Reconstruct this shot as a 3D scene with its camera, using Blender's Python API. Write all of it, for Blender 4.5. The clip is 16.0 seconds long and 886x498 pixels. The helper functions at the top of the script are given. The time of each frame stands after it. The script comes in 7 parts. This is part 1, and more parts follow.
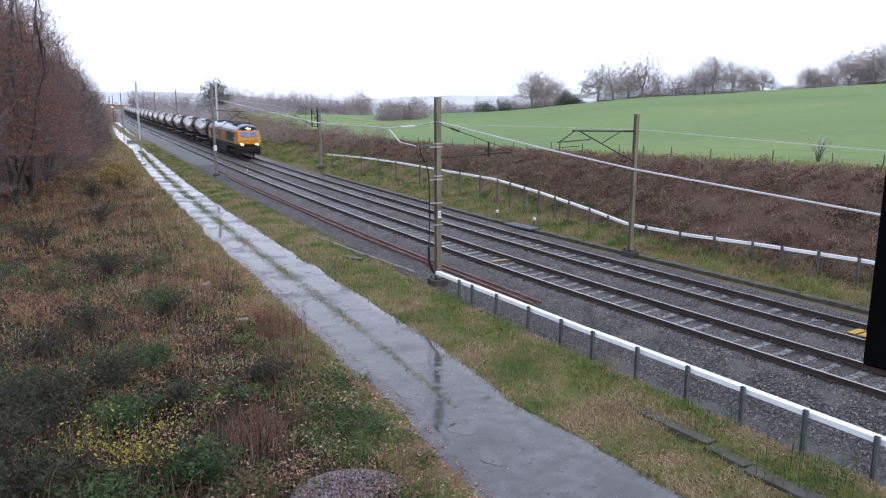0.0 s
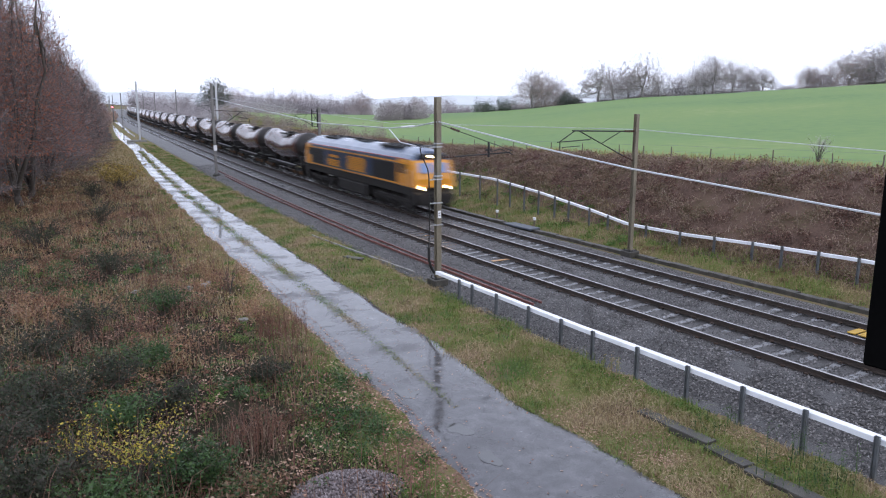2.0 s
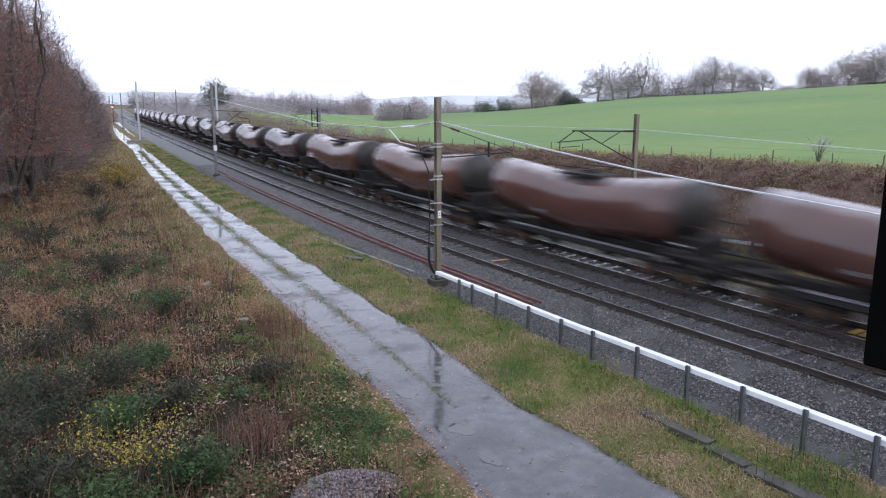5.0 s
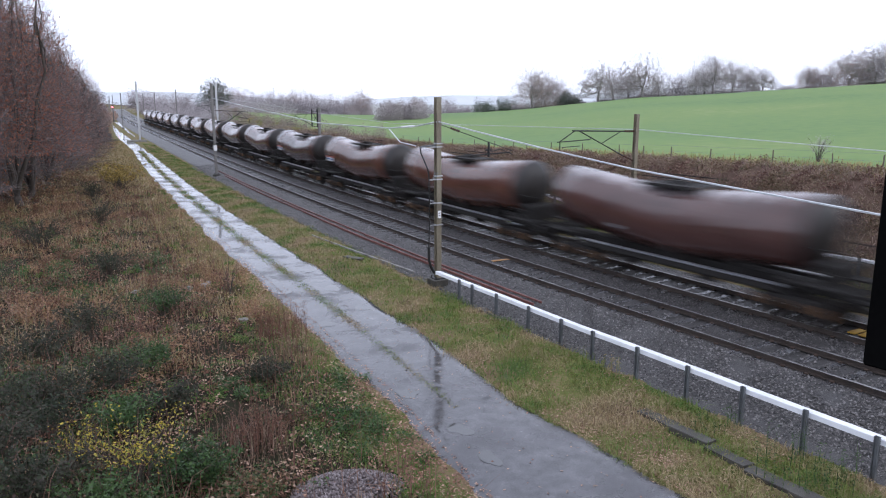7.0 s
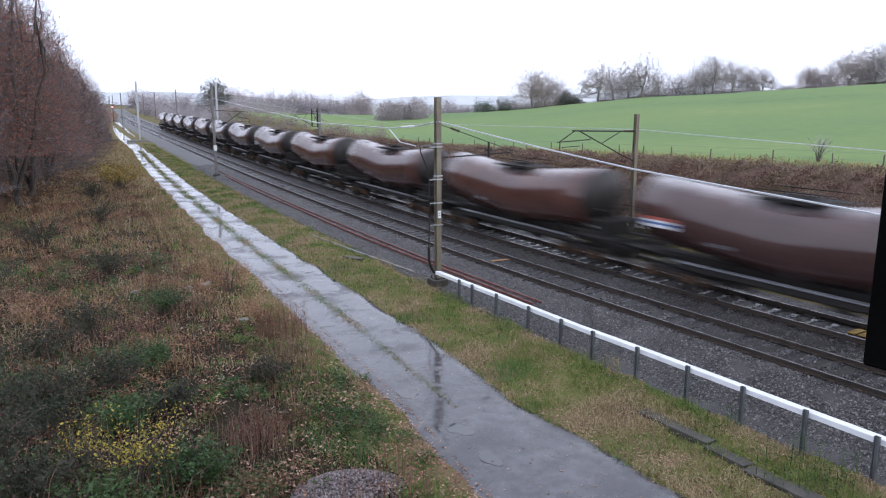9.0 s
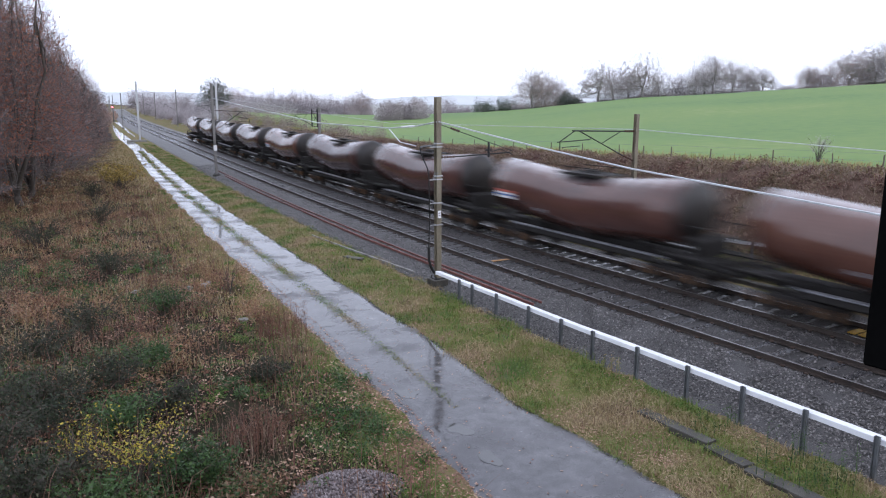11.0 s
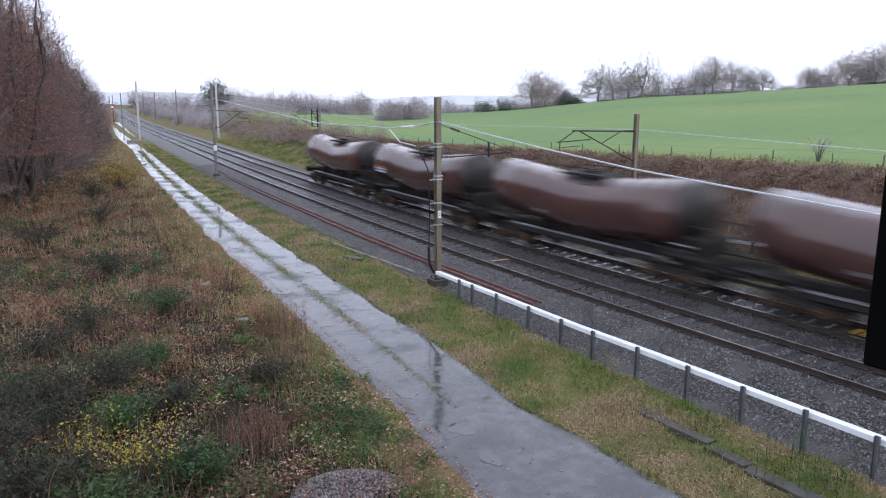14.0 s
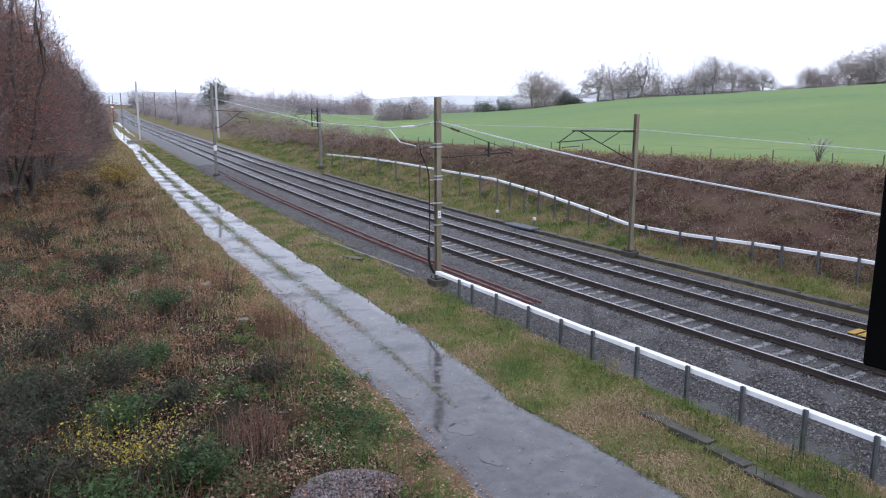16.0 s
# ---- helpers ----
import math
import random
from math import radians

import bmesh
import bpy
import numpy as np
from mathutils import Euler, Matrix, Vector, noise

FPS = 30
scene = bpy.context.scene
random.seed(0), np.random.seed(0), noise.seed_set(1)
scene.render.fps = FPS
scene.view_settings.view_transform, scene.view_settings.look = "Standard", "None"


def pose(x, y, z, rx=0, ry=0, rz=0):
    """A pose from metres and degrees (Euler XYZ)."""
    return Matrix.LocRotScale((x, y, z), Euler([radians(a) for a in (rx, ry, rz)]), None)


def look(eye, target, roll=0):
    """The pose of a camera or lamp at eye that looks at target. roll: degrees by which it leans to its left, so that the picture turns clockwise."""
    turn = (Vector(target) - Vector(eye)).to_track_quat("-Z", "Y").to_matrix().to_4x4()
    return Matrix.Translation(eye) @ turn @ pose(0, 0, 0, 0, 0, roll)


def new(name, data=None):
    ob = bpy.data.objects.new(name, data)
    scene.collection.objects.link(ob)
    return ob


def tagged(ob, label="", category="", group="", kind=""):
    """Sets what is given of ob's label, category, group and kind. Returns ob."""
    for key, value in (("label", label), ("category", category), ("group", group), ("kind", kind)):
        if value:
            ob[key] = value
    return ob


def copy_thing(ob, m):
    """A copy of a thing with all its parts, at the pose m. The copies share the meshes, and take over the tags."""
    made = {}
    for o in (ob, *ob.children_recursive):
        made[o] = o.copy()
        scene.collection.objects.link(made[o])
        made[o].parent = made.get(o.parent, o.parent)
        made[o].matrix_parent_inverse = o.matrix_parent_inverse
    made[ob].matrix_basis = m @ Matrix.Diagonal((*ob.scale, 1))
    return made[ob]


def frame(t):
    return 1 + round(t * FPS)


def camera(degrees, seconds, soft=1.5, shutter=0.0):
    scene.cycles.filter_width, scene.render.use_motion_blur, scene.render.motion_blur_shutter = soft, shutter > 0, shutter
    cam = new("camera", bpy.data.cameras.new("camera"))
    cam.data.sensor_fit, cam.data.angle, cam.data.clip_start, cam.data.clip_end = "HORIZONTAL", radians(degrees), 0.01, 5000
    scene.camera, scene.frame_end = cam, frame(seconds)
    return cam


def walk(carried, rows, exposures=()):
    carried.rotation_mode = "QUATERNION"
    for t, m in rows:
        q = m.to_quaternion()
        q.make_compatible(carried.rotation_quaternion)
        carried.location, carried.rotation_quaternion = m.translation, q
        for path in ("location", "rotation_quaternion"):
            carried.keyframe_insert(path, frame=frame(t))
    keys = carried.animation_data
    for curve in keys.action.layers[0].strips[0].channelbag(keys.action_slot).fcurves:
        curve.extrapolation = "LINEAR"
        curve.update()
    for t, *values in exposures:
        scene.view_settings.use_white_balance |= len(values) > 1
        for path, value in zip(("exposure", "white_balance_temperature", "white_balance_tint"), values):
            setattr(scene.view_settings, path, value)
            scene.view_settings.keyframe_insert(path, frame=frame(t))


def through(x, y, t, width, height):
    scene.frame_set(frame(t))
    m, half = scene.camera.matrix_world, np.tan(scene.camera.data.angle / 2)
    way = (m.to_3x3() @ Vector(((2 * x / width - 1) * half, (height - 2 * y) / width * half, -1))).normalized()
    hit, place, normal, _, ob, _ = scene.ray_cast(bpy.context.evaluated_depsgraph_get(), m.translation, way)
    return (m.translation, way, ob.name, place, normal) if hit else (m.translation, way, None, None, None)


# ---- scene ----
cam = camera(61.93, 16.0, soft=1.1, shutter=1.5)
EYE = (0.0, 0.0, 6.635)
YAW, PITCH = 34.685, 11.42
_m = pose(*EYE, 90 - PITCH, 0, -YAW)
walk(cam, [(0.0, _m), (16.0, _m)], exposures=[(0.0, 0.09), (16.0, 0.09)])

# ---- light: bright, even overcast ----
world = bpy.data.worlds.new("overcast_sky")
scene.world = world
world.use_nodes = True
wn, wl = world.node_tree.nodes, world.node_tree.links
wn.clear()
sky = wn.new("ShaderNodeTexSky")
sky.sky_type, sky.sun_disc = "NISHITA", False
sky.sun_elevation, sky.sun_rotation = radians(28), radians(150)
cloud = wn.new("ShaderNodeMix")
cloud.data_type = "RGBA"
cloud.inputs["Factor"].default_value = 0.93
cloud.inputs["B"].default_value = (10.7, 11.5, 14.2, 1)
bg = wn.new("ShaderNodeBackground")
bg.inputs["Strength"].default_value = 0.115
wo = wn.new("ShaderNodeOutputWorld")
wl.new(sky.outputs["Color"], cloud.inputs["A"])
wl.new(cloud.outputs["Result"], bg.inputs["Color"])
wl.new(bg.outputs["Background"], wo.inputs["Surface"])
sun = new("sun", bpy.data.lights.new("sun", "SUN"))
sun.data.energy, sun.data.angle, sun.data.color = 0.5, radians(40), (1.0, 0.98, 0.96)
sun.matrix_basis = look((0, 0, 50), (math.sin(radians(150)) * -40, math.cos(radians(150)) * -40, 28))

# ---- materials ----
def tree_of(m):
    m.use_nodes = True
    nt = m.node_tree
    return nt, nt.nodes, nt.links, nt.nodes["Principled BSDF"]


def ramp(nodes, cols):
    r = nodes.new("ShaderNodeValToRGB")
    e = r.color_ramp.elements
    n = len(cols)
    for i, c in enumerate(cols):
        if i < 2:
            el = e[i]
            el.position = i / max(1, n - 1)
        else:
            el = e.new(i / (n - 1))
        el.color = (*c, 1)
    if n > 2:
        e[1].position = 1 / (n - 1)
        for i, c in enumerate(cols):
            e[i].position, e[i].color = i / (n - 1), (*c, 1)
    return r


def surface(name, cols, scale=3.0, fine=40.0, rough=0.7, rough_var=0.15, metal=0.0, bump=0.3, mix=0.4, spec=0.5, world_space=False, stretch=(1, 1, 1)):
    """Colour from a broad noise between cols, a fine noise for grain, bump and uneven gloss."""
    m = bpy.data.materials.new(name)
    nt, N, L, b = tree_of(m)
    if world_space:
        src = N.new("ShaderNodeNewGeometry").outputs["Position"]
    else:
        src = N.new("ShaderNodeTexCoord").outputs["Object"]
    mp = N.new("ShaderNodeMapping")
    mp.inputs["Scale"].default_value = stretch
    L.new(src, mp.inputs["Vector"])
    a, f = N.new("ShaderNodeTexNoise"), N.new("ShaderNodeTexNoise")
    a.inputs["Scale"].default_value, a.inputs["Detail"].default_value = scale, 6
    f.inputs["Scale"].default_value, f.inputs["Detail"].default_value = fine, 4
    L.new(mp.outputs["Vector"], a.inputs["Vector"])
    L.new(mp.outputs["Vector"], f.inputs["Vector"])
    mx = N.new("ShaderNodeMix")
    mx.data_type = "FLOAT"
    mx.inputs["Factor"].default_value = mix
    L.new(a.outputs["Fac"], mx.inputs["A"])
    L.new(f.outputs["Fac"], mx.inputs["B"])
    st = N.new("ShaderNodeMapRange")
    st.inputs["From Min"].default_value, st.inputs["From Max"].default_value = 0.32, 0.68
    L.new(mx.outputs["Result"], st.inputs["Value"])
    r = ramp(N, cols)
    L.new(st.outputs["Result"], r.inputs["Fac"])
    L.new(r.outputs["Color"], b.inputs["Base Color"])
    rr = N.new("ShaderNodeMapRange")
    rr.inputs["To Min"].default_value, rr.inputs["To Max"].default_value = max(0.02, rough - rough_var), min(1, rough + rough_var)
    L.new(mx.outputs["Result"], rr.inputs["Value"])
    L.new(rr.outputs["Result"], b.inputs["Roughness"])
    b.inputs["Metallic"].default_value, b.inputs["Specular IOR Level"].default_value = metal, spec
    if bump:
        bp = N.new("ShaderNodeBump")
        bp.inputs["Strength"].default_value, bp.inputs["Distance"].default_value = bump, 0.02
        L.new(f.outputs["Fac"], bp.inputs["Height"])
        L.new(bp.outputs["Normal"], b.inputs["Normal"])
    return m


def foliage(name, cols, rough=0.6, patch=0.35, through=0.25):
    """Leaves and blades: colour by single leaf, shifted in patches over the ground."""
    m = bpy.data.materials.new(name)
    nt, N, L, b = tree_of(m)
    g = N.new("ShaderNodeNewGeometry")
    t = N.new("ShaderNodeTexNoise")
    t.inputs["Scale"].default_value, t.inputs["Detail"].default_value = 0.6, 6
    L.new(g.outputs["Position"], t.inputs["Vector"])
    sp = N.new("ShaderNodeMapRange")
    sp.inputs["From Min"].default_value, sp.inputs["From Max"].default_value = 0.37, 0.63
    L.new(t.outputs["Fac"], sp.inputs["Value"])
    mx = N.new("ShaderNodeMix")
    mx.data_type = "FLOAT"
    mx.inputs["Factor"].default_value = patch
    L.new(g.outputs["Random Per Island"], mx.inputs["A"])
    L.new(sp.outputs["Result"], mx.inputs["B"])
    r = ramp(N, cols)
    L.new(mx.outputs["Result"], r.inputs["Fac"])
    L.new(r.outputs["Color"], b.inputs["Base Color"])
    b.inputs["Roughness"].default_value = rough
    b.inputs["Specular IOR Level"].default_value = 0.3
    tr = N.new("ShaderNodeBsdfTranslucent")
    L.new(r.outputs["Color"], tr.inputs["Color"])
    ms = N.new("ShaderNodeMixShader")
    ms.inputs["Fac"].default_value = through
    L.new(b.outputs["BSDF"], ms.inputs[1])
    L.new(tr.outputs["BSDF"], ms.inputs[2])
    L.new(ms.outputs["Shader"], N["Material Output"].inputs["Surface"])
    return m


def glowing(name, col, strength):
    m = bpy.data.materials.new(name)
    nt, N, L, b = tree_of(m)
    b.inputs["Base Color"].default_value = (*col, 1)
    b.inputs["Emission Color"].default_value = (*col, 1)
    b.inputs["Emission Strength"].default_value = strength
    return m


M = dict(
    ballast=surface("ballast_bed", [(0.006, 0.005, 0.005), (0.026, 0.023, 0.022), (0.08, 0.073, 0.071)], 2.0, 26, 0.55, 0.15, bump=1.0, mix=0.7, spec=0.8, world_space=True),
    stone=None,
    rail_side=surface("rail_side_rust", [(0.018, 0.015, 0.014), (0.05, 0.036, 0.028), (0.035, 0.03, 0.028)], 1.5, 60, 0.65, 0.2, metal=0.2),
    rail_top=surface("rail_running_surface", [(0.3, 0.29, 0.29), (0.45, 0.44, 0.43)], 2, 90, 0.28, 0.08, metal=1.0, bump=0.05),
    sleeper=surface("wet_concrete_sleeper", [(0.012, 0.012, 0.012), (0.035, 0.034, 0.035), (0.075, 0.074, 0.077), (0.15, 0.15, 0.155)], 0.5, 14, 0.2, 0.12, bump=0.12, spec=0.9, world_space=True),
    clip=surface("rusty_clip", [(0.03, 0.02, 0.016), (0.09, 0.05, 0.03)], 20, 90, 0.7),
    concrete=surface("weathered_concrete", [(0.11, 0.105, 0.095), (0.26, 0.25, 0.23), (0.34, 0.33, 0.31)], 2, 45, 0.8, 0.1),
    dark_concrete=surface("damp_concrete_cover", [(0.022, 0.02, 0.017), (0.055, 0.05, 0.042), (0.1, 0.092, 0.075)], 3, 45, 0.55, 0.15, world_space=True),
    galv=surface("galvanised_steel", [(0.42, 0.43, 0.45), (0.6, 0.61, 0.63)], 4, 60, 0.42, 0.12, metal=0.75, bump=0.08),
    galv_post=surface("weathered_galvanised_post", [(0.12, 0.13, 0.14), (0.22, 0.23, 0.24)], 5, 70, 0.55, 0.12, metal=0.35, bump=0.1),
    white_duct=surface("white_wet_ducting", [(0.72, 0.74, 0.78), (0.88, 0.89, 0.92)], 2, 60, 0.3, 0.1, bump=0.05),
    mast=surface("brown_weathered_mast", [(0.1, 0.085, 0.06), (0.2, 0.17, 0.12), (0.31, 0.275, 0.21)], 2.0, 50, 0.7, 0.15, stretch=(1, 1, 0.25)),
    mast_grey=surface("dull_grey_mast", [(0.12, 0.115, 0.11), (0.21, 0.2, 0.19), (0.28, 0.27, 0.26)], 2.0, 50, 0.6, 0.12, metal=0.2, stretch=(1, 1, 0.25)),
    mast_light=surface("pale_new_mast", [(0.45, 0.46, 0.48), (0.6, 0.61, 0.63)], 2.0, 50, 0.5, 0.1, metal=0.3),
    dark_steel=surface("dark_steel", [(0.012, 0.012, 0.013), (0.035, 0.034, 0.033)], 4, 60, 0.5, 0.15, metal=0.3),
    black_post=surface("black_painted_steel", [(0.003, 0.003, 0.003), (0.006, 0.006, 0.006)], 4, 60, 0.6, 0.1, bump=0.0, spec=0.0),
    wire=surface("pale_copper_wire", [(0.5, 0.52, 0.54), (0.68, 0.7, 0.72)], 3, 40, 0.45, 0.1, metal=0.3, bump=0),
    rust_pipe=surface("rusty_old_rail", [(0.1, 0.035, 0.028), (0.2, 0.075, 0.062), (0.3, 0.16, 0.14)], 1.5, 50, 0.55, 0.2),
    rubber=surface("black_rubber", [(0.006, 0.006, 0.006), (0.016, 0.016, 0.016)], 5, 60, 0.5),
    insulator=surface("brown_insulator", [(0.05, 0.022, 0.014), (0.09, 0.04, 0.026)], 8, 60, 0.25),
    sign_white=surface("white_plate", [(0.7, 0.7, 0.7), (0.85, 0.85, 0.85)], 6, 60, 0.4, bump=0),
    timber=surface("grey_timber", [(0.09, 0.07, 0.05), (0.2, 0.17, 0.13)], 3, 40, 0.85, stretch=(1, 1, 0.3)),
    bark=surface("grey_brown_bark", [(0.03, 0.024, 0.02), (0.075, 0.062, 0.052), (0.11, 0.1, 0.085)], 3, 30, 0.9, 0.08, bump=0.8, stretch=(1, 1, 0.3)),
    # bark of distant trees, paled so the colour carries the haze
    bark_far=surface("hazy_far_bark", [(0.2, 0.18, 0.178), (0.3, 0.27, 0.265)], 1, 8, 0.9, bump=0),
    soil=surface("scrub_floor", [(0.008, 0.006, 0.005), (0.03, 0.02, 0.014), (0.018, 0.022, 0.01), (0.06, 0.042, 0.03)], 0.7, 9, 0.95, 0.04, spec=0.1, bump=0.9, mix=0.6, world_space=True),
    verge=surface("grassy_verge", [(0.06, 0.085, 0.024), (0.12, 0.125, 0.04), (0.2, 0.145, 0.085), (0.08, 0.055, 0.036)], 0.8, 10, 0.95, 0.04, spec=0.1, bump=0.9, world_space=True),
    bank=surface("bank_soil", [(0.05, 0.032, 0.025), (0.13, 0.085, 0.065), (0.1, 0.085, 0.045)], 0.6, 9, 0.95, 0.04, spec=0.1, bump=0.9, world_space=True),
    field=surface("winter_wheat_field", [(0.075, 0.15, 0.033), (0.11, 0.195, 0.045), (0.14, 0.215, 0.05), (0.19, 0.245, 0.08)], 0.025, 0.9, 0.85, 0.08, bump=0.4, mix=0.35, world_space=True),
    # far fields and hills: pale greyed colours stand for distance haze
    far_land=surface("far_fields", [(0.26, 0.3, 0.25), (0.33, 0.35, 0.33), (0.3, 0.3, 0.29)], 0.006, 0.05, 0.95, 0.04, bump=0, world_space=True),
    far_hill=surface("hazy_far_hills", [(0.48, 0.51, 0.53), (0.58, 0.6, 0.62)], 0.004, 0.03, 0.95, 0.04, bump=0, world_space=True),
    gravel=surface("heap_gravel", [(0.07, 0.05, 0.05), (0.19, 0.15, 0.15), (0.28, 0.24, 0.24)], 6, 40, 0.75, 0.12, bump=1.0),
)


def by_island(name, cols, rough=0.7):
    m = bpy.data.materials.new(name)
    nt, N, L, b = tree_of(m)
    g = N.new("ShaderNodeNewGeometry")
    r = ramp(N, cols)
    L.new(g.outputs["Random Per Island"], r.inputs["Fac"])
    L.new(r.outputs["Color"], b.inputs["Base Color"])
    b.inputs["Roughness"].default_value = rough
    return m


M["stone"] = by_island("ballast_stone", [(0.006, 0.0055, 0.005), (0.022, 0.019, 0.018), (0.05, 0.044, 0.042), (0.1, 0.09, 0.086), (0.23, 0.215, 0.208)], 0.45)
M["heap"] = by_island("heap_stone", [(0.06, 0.045, 0.045), (0.16, 0.13, 0.13), (0.3, 0.26, 0.26)], 0.65)


def wet_road():
    """Worn wet tarmac: standing water in the hollows, moss and grit between."""
    m = bpy.data.materials.new("wet_worn_tarmac")
    nt, N, L, b = tree_of(m)
    g = N.new("ShaderNodeNewGeometry").outputs["Position"]
    a, f, c = (N.new("ShaderNodeTexNoise") for _ in range(3))
    for n, s, d in ((a, 0.5, 5), (f, 60, 4), (c, 2.6, 8)):
        n.inputs["Scale"].default_value, n.inputs["Detail"].default_value = s, d
        L.new(g, n.inputs["Vector"])
    r = ramp(N, [(0.02, 0.019, 0.02), (0.045, 0.044, 0.048), (0.085, 0.083, 0.09), (0.17, 0.163, 0.168)])
    mx = N.new("ShaderNodeMix")
    mx.data_type = "FLOAT"
    mx.inputs["Factor"].default_value = 0.45
    L.new(c.outputs["Fac"], mx.inputs["A"])
    L.new(f.outputs["Fac"], mx.inputs["B"])
    sp = N.new("ShaderNodeMapRange")
    sp.inputs["From Min"].default_value, sp.inputs["From Max"].default_value = 0.3, 0.7
    L.new(mx.outputs["Result"], sp.inputs["Value"])
    L.new(sp.outputs["Result"], r.inputs["Fac"])
    L.new(r.outputs["Color"], b.inputs["Base Color"])
    wet = N.new("ShaderNodeMapRange")
    wet.inputs["From Min"].default_value, wet.inputs["From Max"].default_value = 0.47, 0.62
    wet.inputs["To Min"].default_value, wet.inputs["To Max"].default_value = 0.08, 0.5
    add = N.new("ShaderNodeMix")
    add.data_type = "FLOAT"
    add.inputs["Factor"].default_value = 0.35
    L.new(a.outputs["Fac"], add.inputs["A"])
    L.new(c.outputs["Fac"], add.inputs["B"])
    L.new(add.outputs["Result"], wet.inputs["Value"])
    L.new(wet.outputs["Result"], b.inputs["Roughness"])
    bp = N.new("ShaderNodeBump")
    bp.inputs["Distance"].default_value = 0.004
    L.new(wet.outputs["Result"], bp.inputs["Strength"])
    L.new(f.outputs["Fac"], bp.inputs["Height"])
    L.new(bp.outputs["Normal"], b.inputs["Normal"])
    b.inputs["Specular IOR Level"].default_value = 0.6
    return m


M["road"] = wet_road()

# ---- the line of the railway: x over y, then by arc length ----
_Y = np.array([-400, -150, -60, -20, 0, 10, 20, 30, 40, 50, 60, 70, 80, 100, 150, 200, 260, 320, 400, 500, 700, 1000.0])
_X = np.array([30, 21.5, 19.6, 19.51, 19.77, 20.21, 20.85, 21.74, 22.84, 24.08, 25.42, 26.84, 28.3, 31.33, 39.01, 46.81, 56.73, 67.23, 81.86, 100.8, 139, 198.0])
_y = np.arange(-400, 1000.01, 0.5)
_d = np.gradient(_X, _Y)


def _herm(y):
    i = np.clip(np.searchsorted(_Y, y) - 1, 0, len(_Y) - 2)
    h = _Y[i + 1] - _Y[i]
    t = (y - _Y[i]) / h
    return ((2 * t**3 - 3 * t**2 + 1) * _X[i] + (t**3 - 2 * t**2 + t) * h * _d[i] + (3 * t**2 - 2 * t**3) * _X[i + 1] + (t**3 - t**2) * h * _d[i + 1])


_x = _herm(_y)
_g = np.gradient(_x, _y)
_s = np.concatenate([[0], np.cumsum(np.hypot(np.diff(_x), np.diff(_y)))])
_s -= np.interp(0, _y, _s)


def along(s, u, z):
    """World places by arc length s, offset u to the right of the line's middle, height z over the rails."""
    s, u, z = np.broadcast_arrays(np.asarray(s, float), np.asarray(u, float), np.asarray(z, float))
    y, x, g = np.interp(s, _s, _y), np.interp(s, _s, _x), np.interp(s, _s, _g)
    n = np.hypot(1, g)
    return np.stack([x + u / n, y - u * g / n, z], -1)


def heading(s):
    """Degrees to turn local +y onto the direction of growing s."""
    return -math.degrees(math.atan(np.interp(s, _s, _g)))


def place(s, u, z, turn=0.0):
    x, y, zz = along(s, u, z)
    return pose(x, y, zz, 0, 0, heading(s) + turn)


def smooth(a, b, x):
    t = np.clip((np.asarray(x, float) - a) / (b - a), 0, 1)
    return t * t * (3 - 2 * t)


def wob(x, y, k, seed=0.0):
    """Cheap uneven ground, -1 to 1."""
    return (np.sin(x * k + seed) * np.cos(y * k * 1.13 + 1.7 * seed) + 0.6 * np.sin(x * k * 2.3 - y * k * 1.9 + seed * 2.1) + 0.4 * np.sin(y * k * 4.1 + x * k * 3.3)) / 2


RIDGE_AZ = np.array([-180, -20, 5, 19.4, 25.1, 31.1, 36.2, 39.7, 43.9, 49.2, 54.7, 59.4, 65.0, 85, 180.0])
RIDGE_Z = np.array([1, 1, 2, 3.95, 3.05, 2.73, 3.43, 4.0, 5.41, 7.19, 8.09, 9.05, 10.13, 12, 12.0])


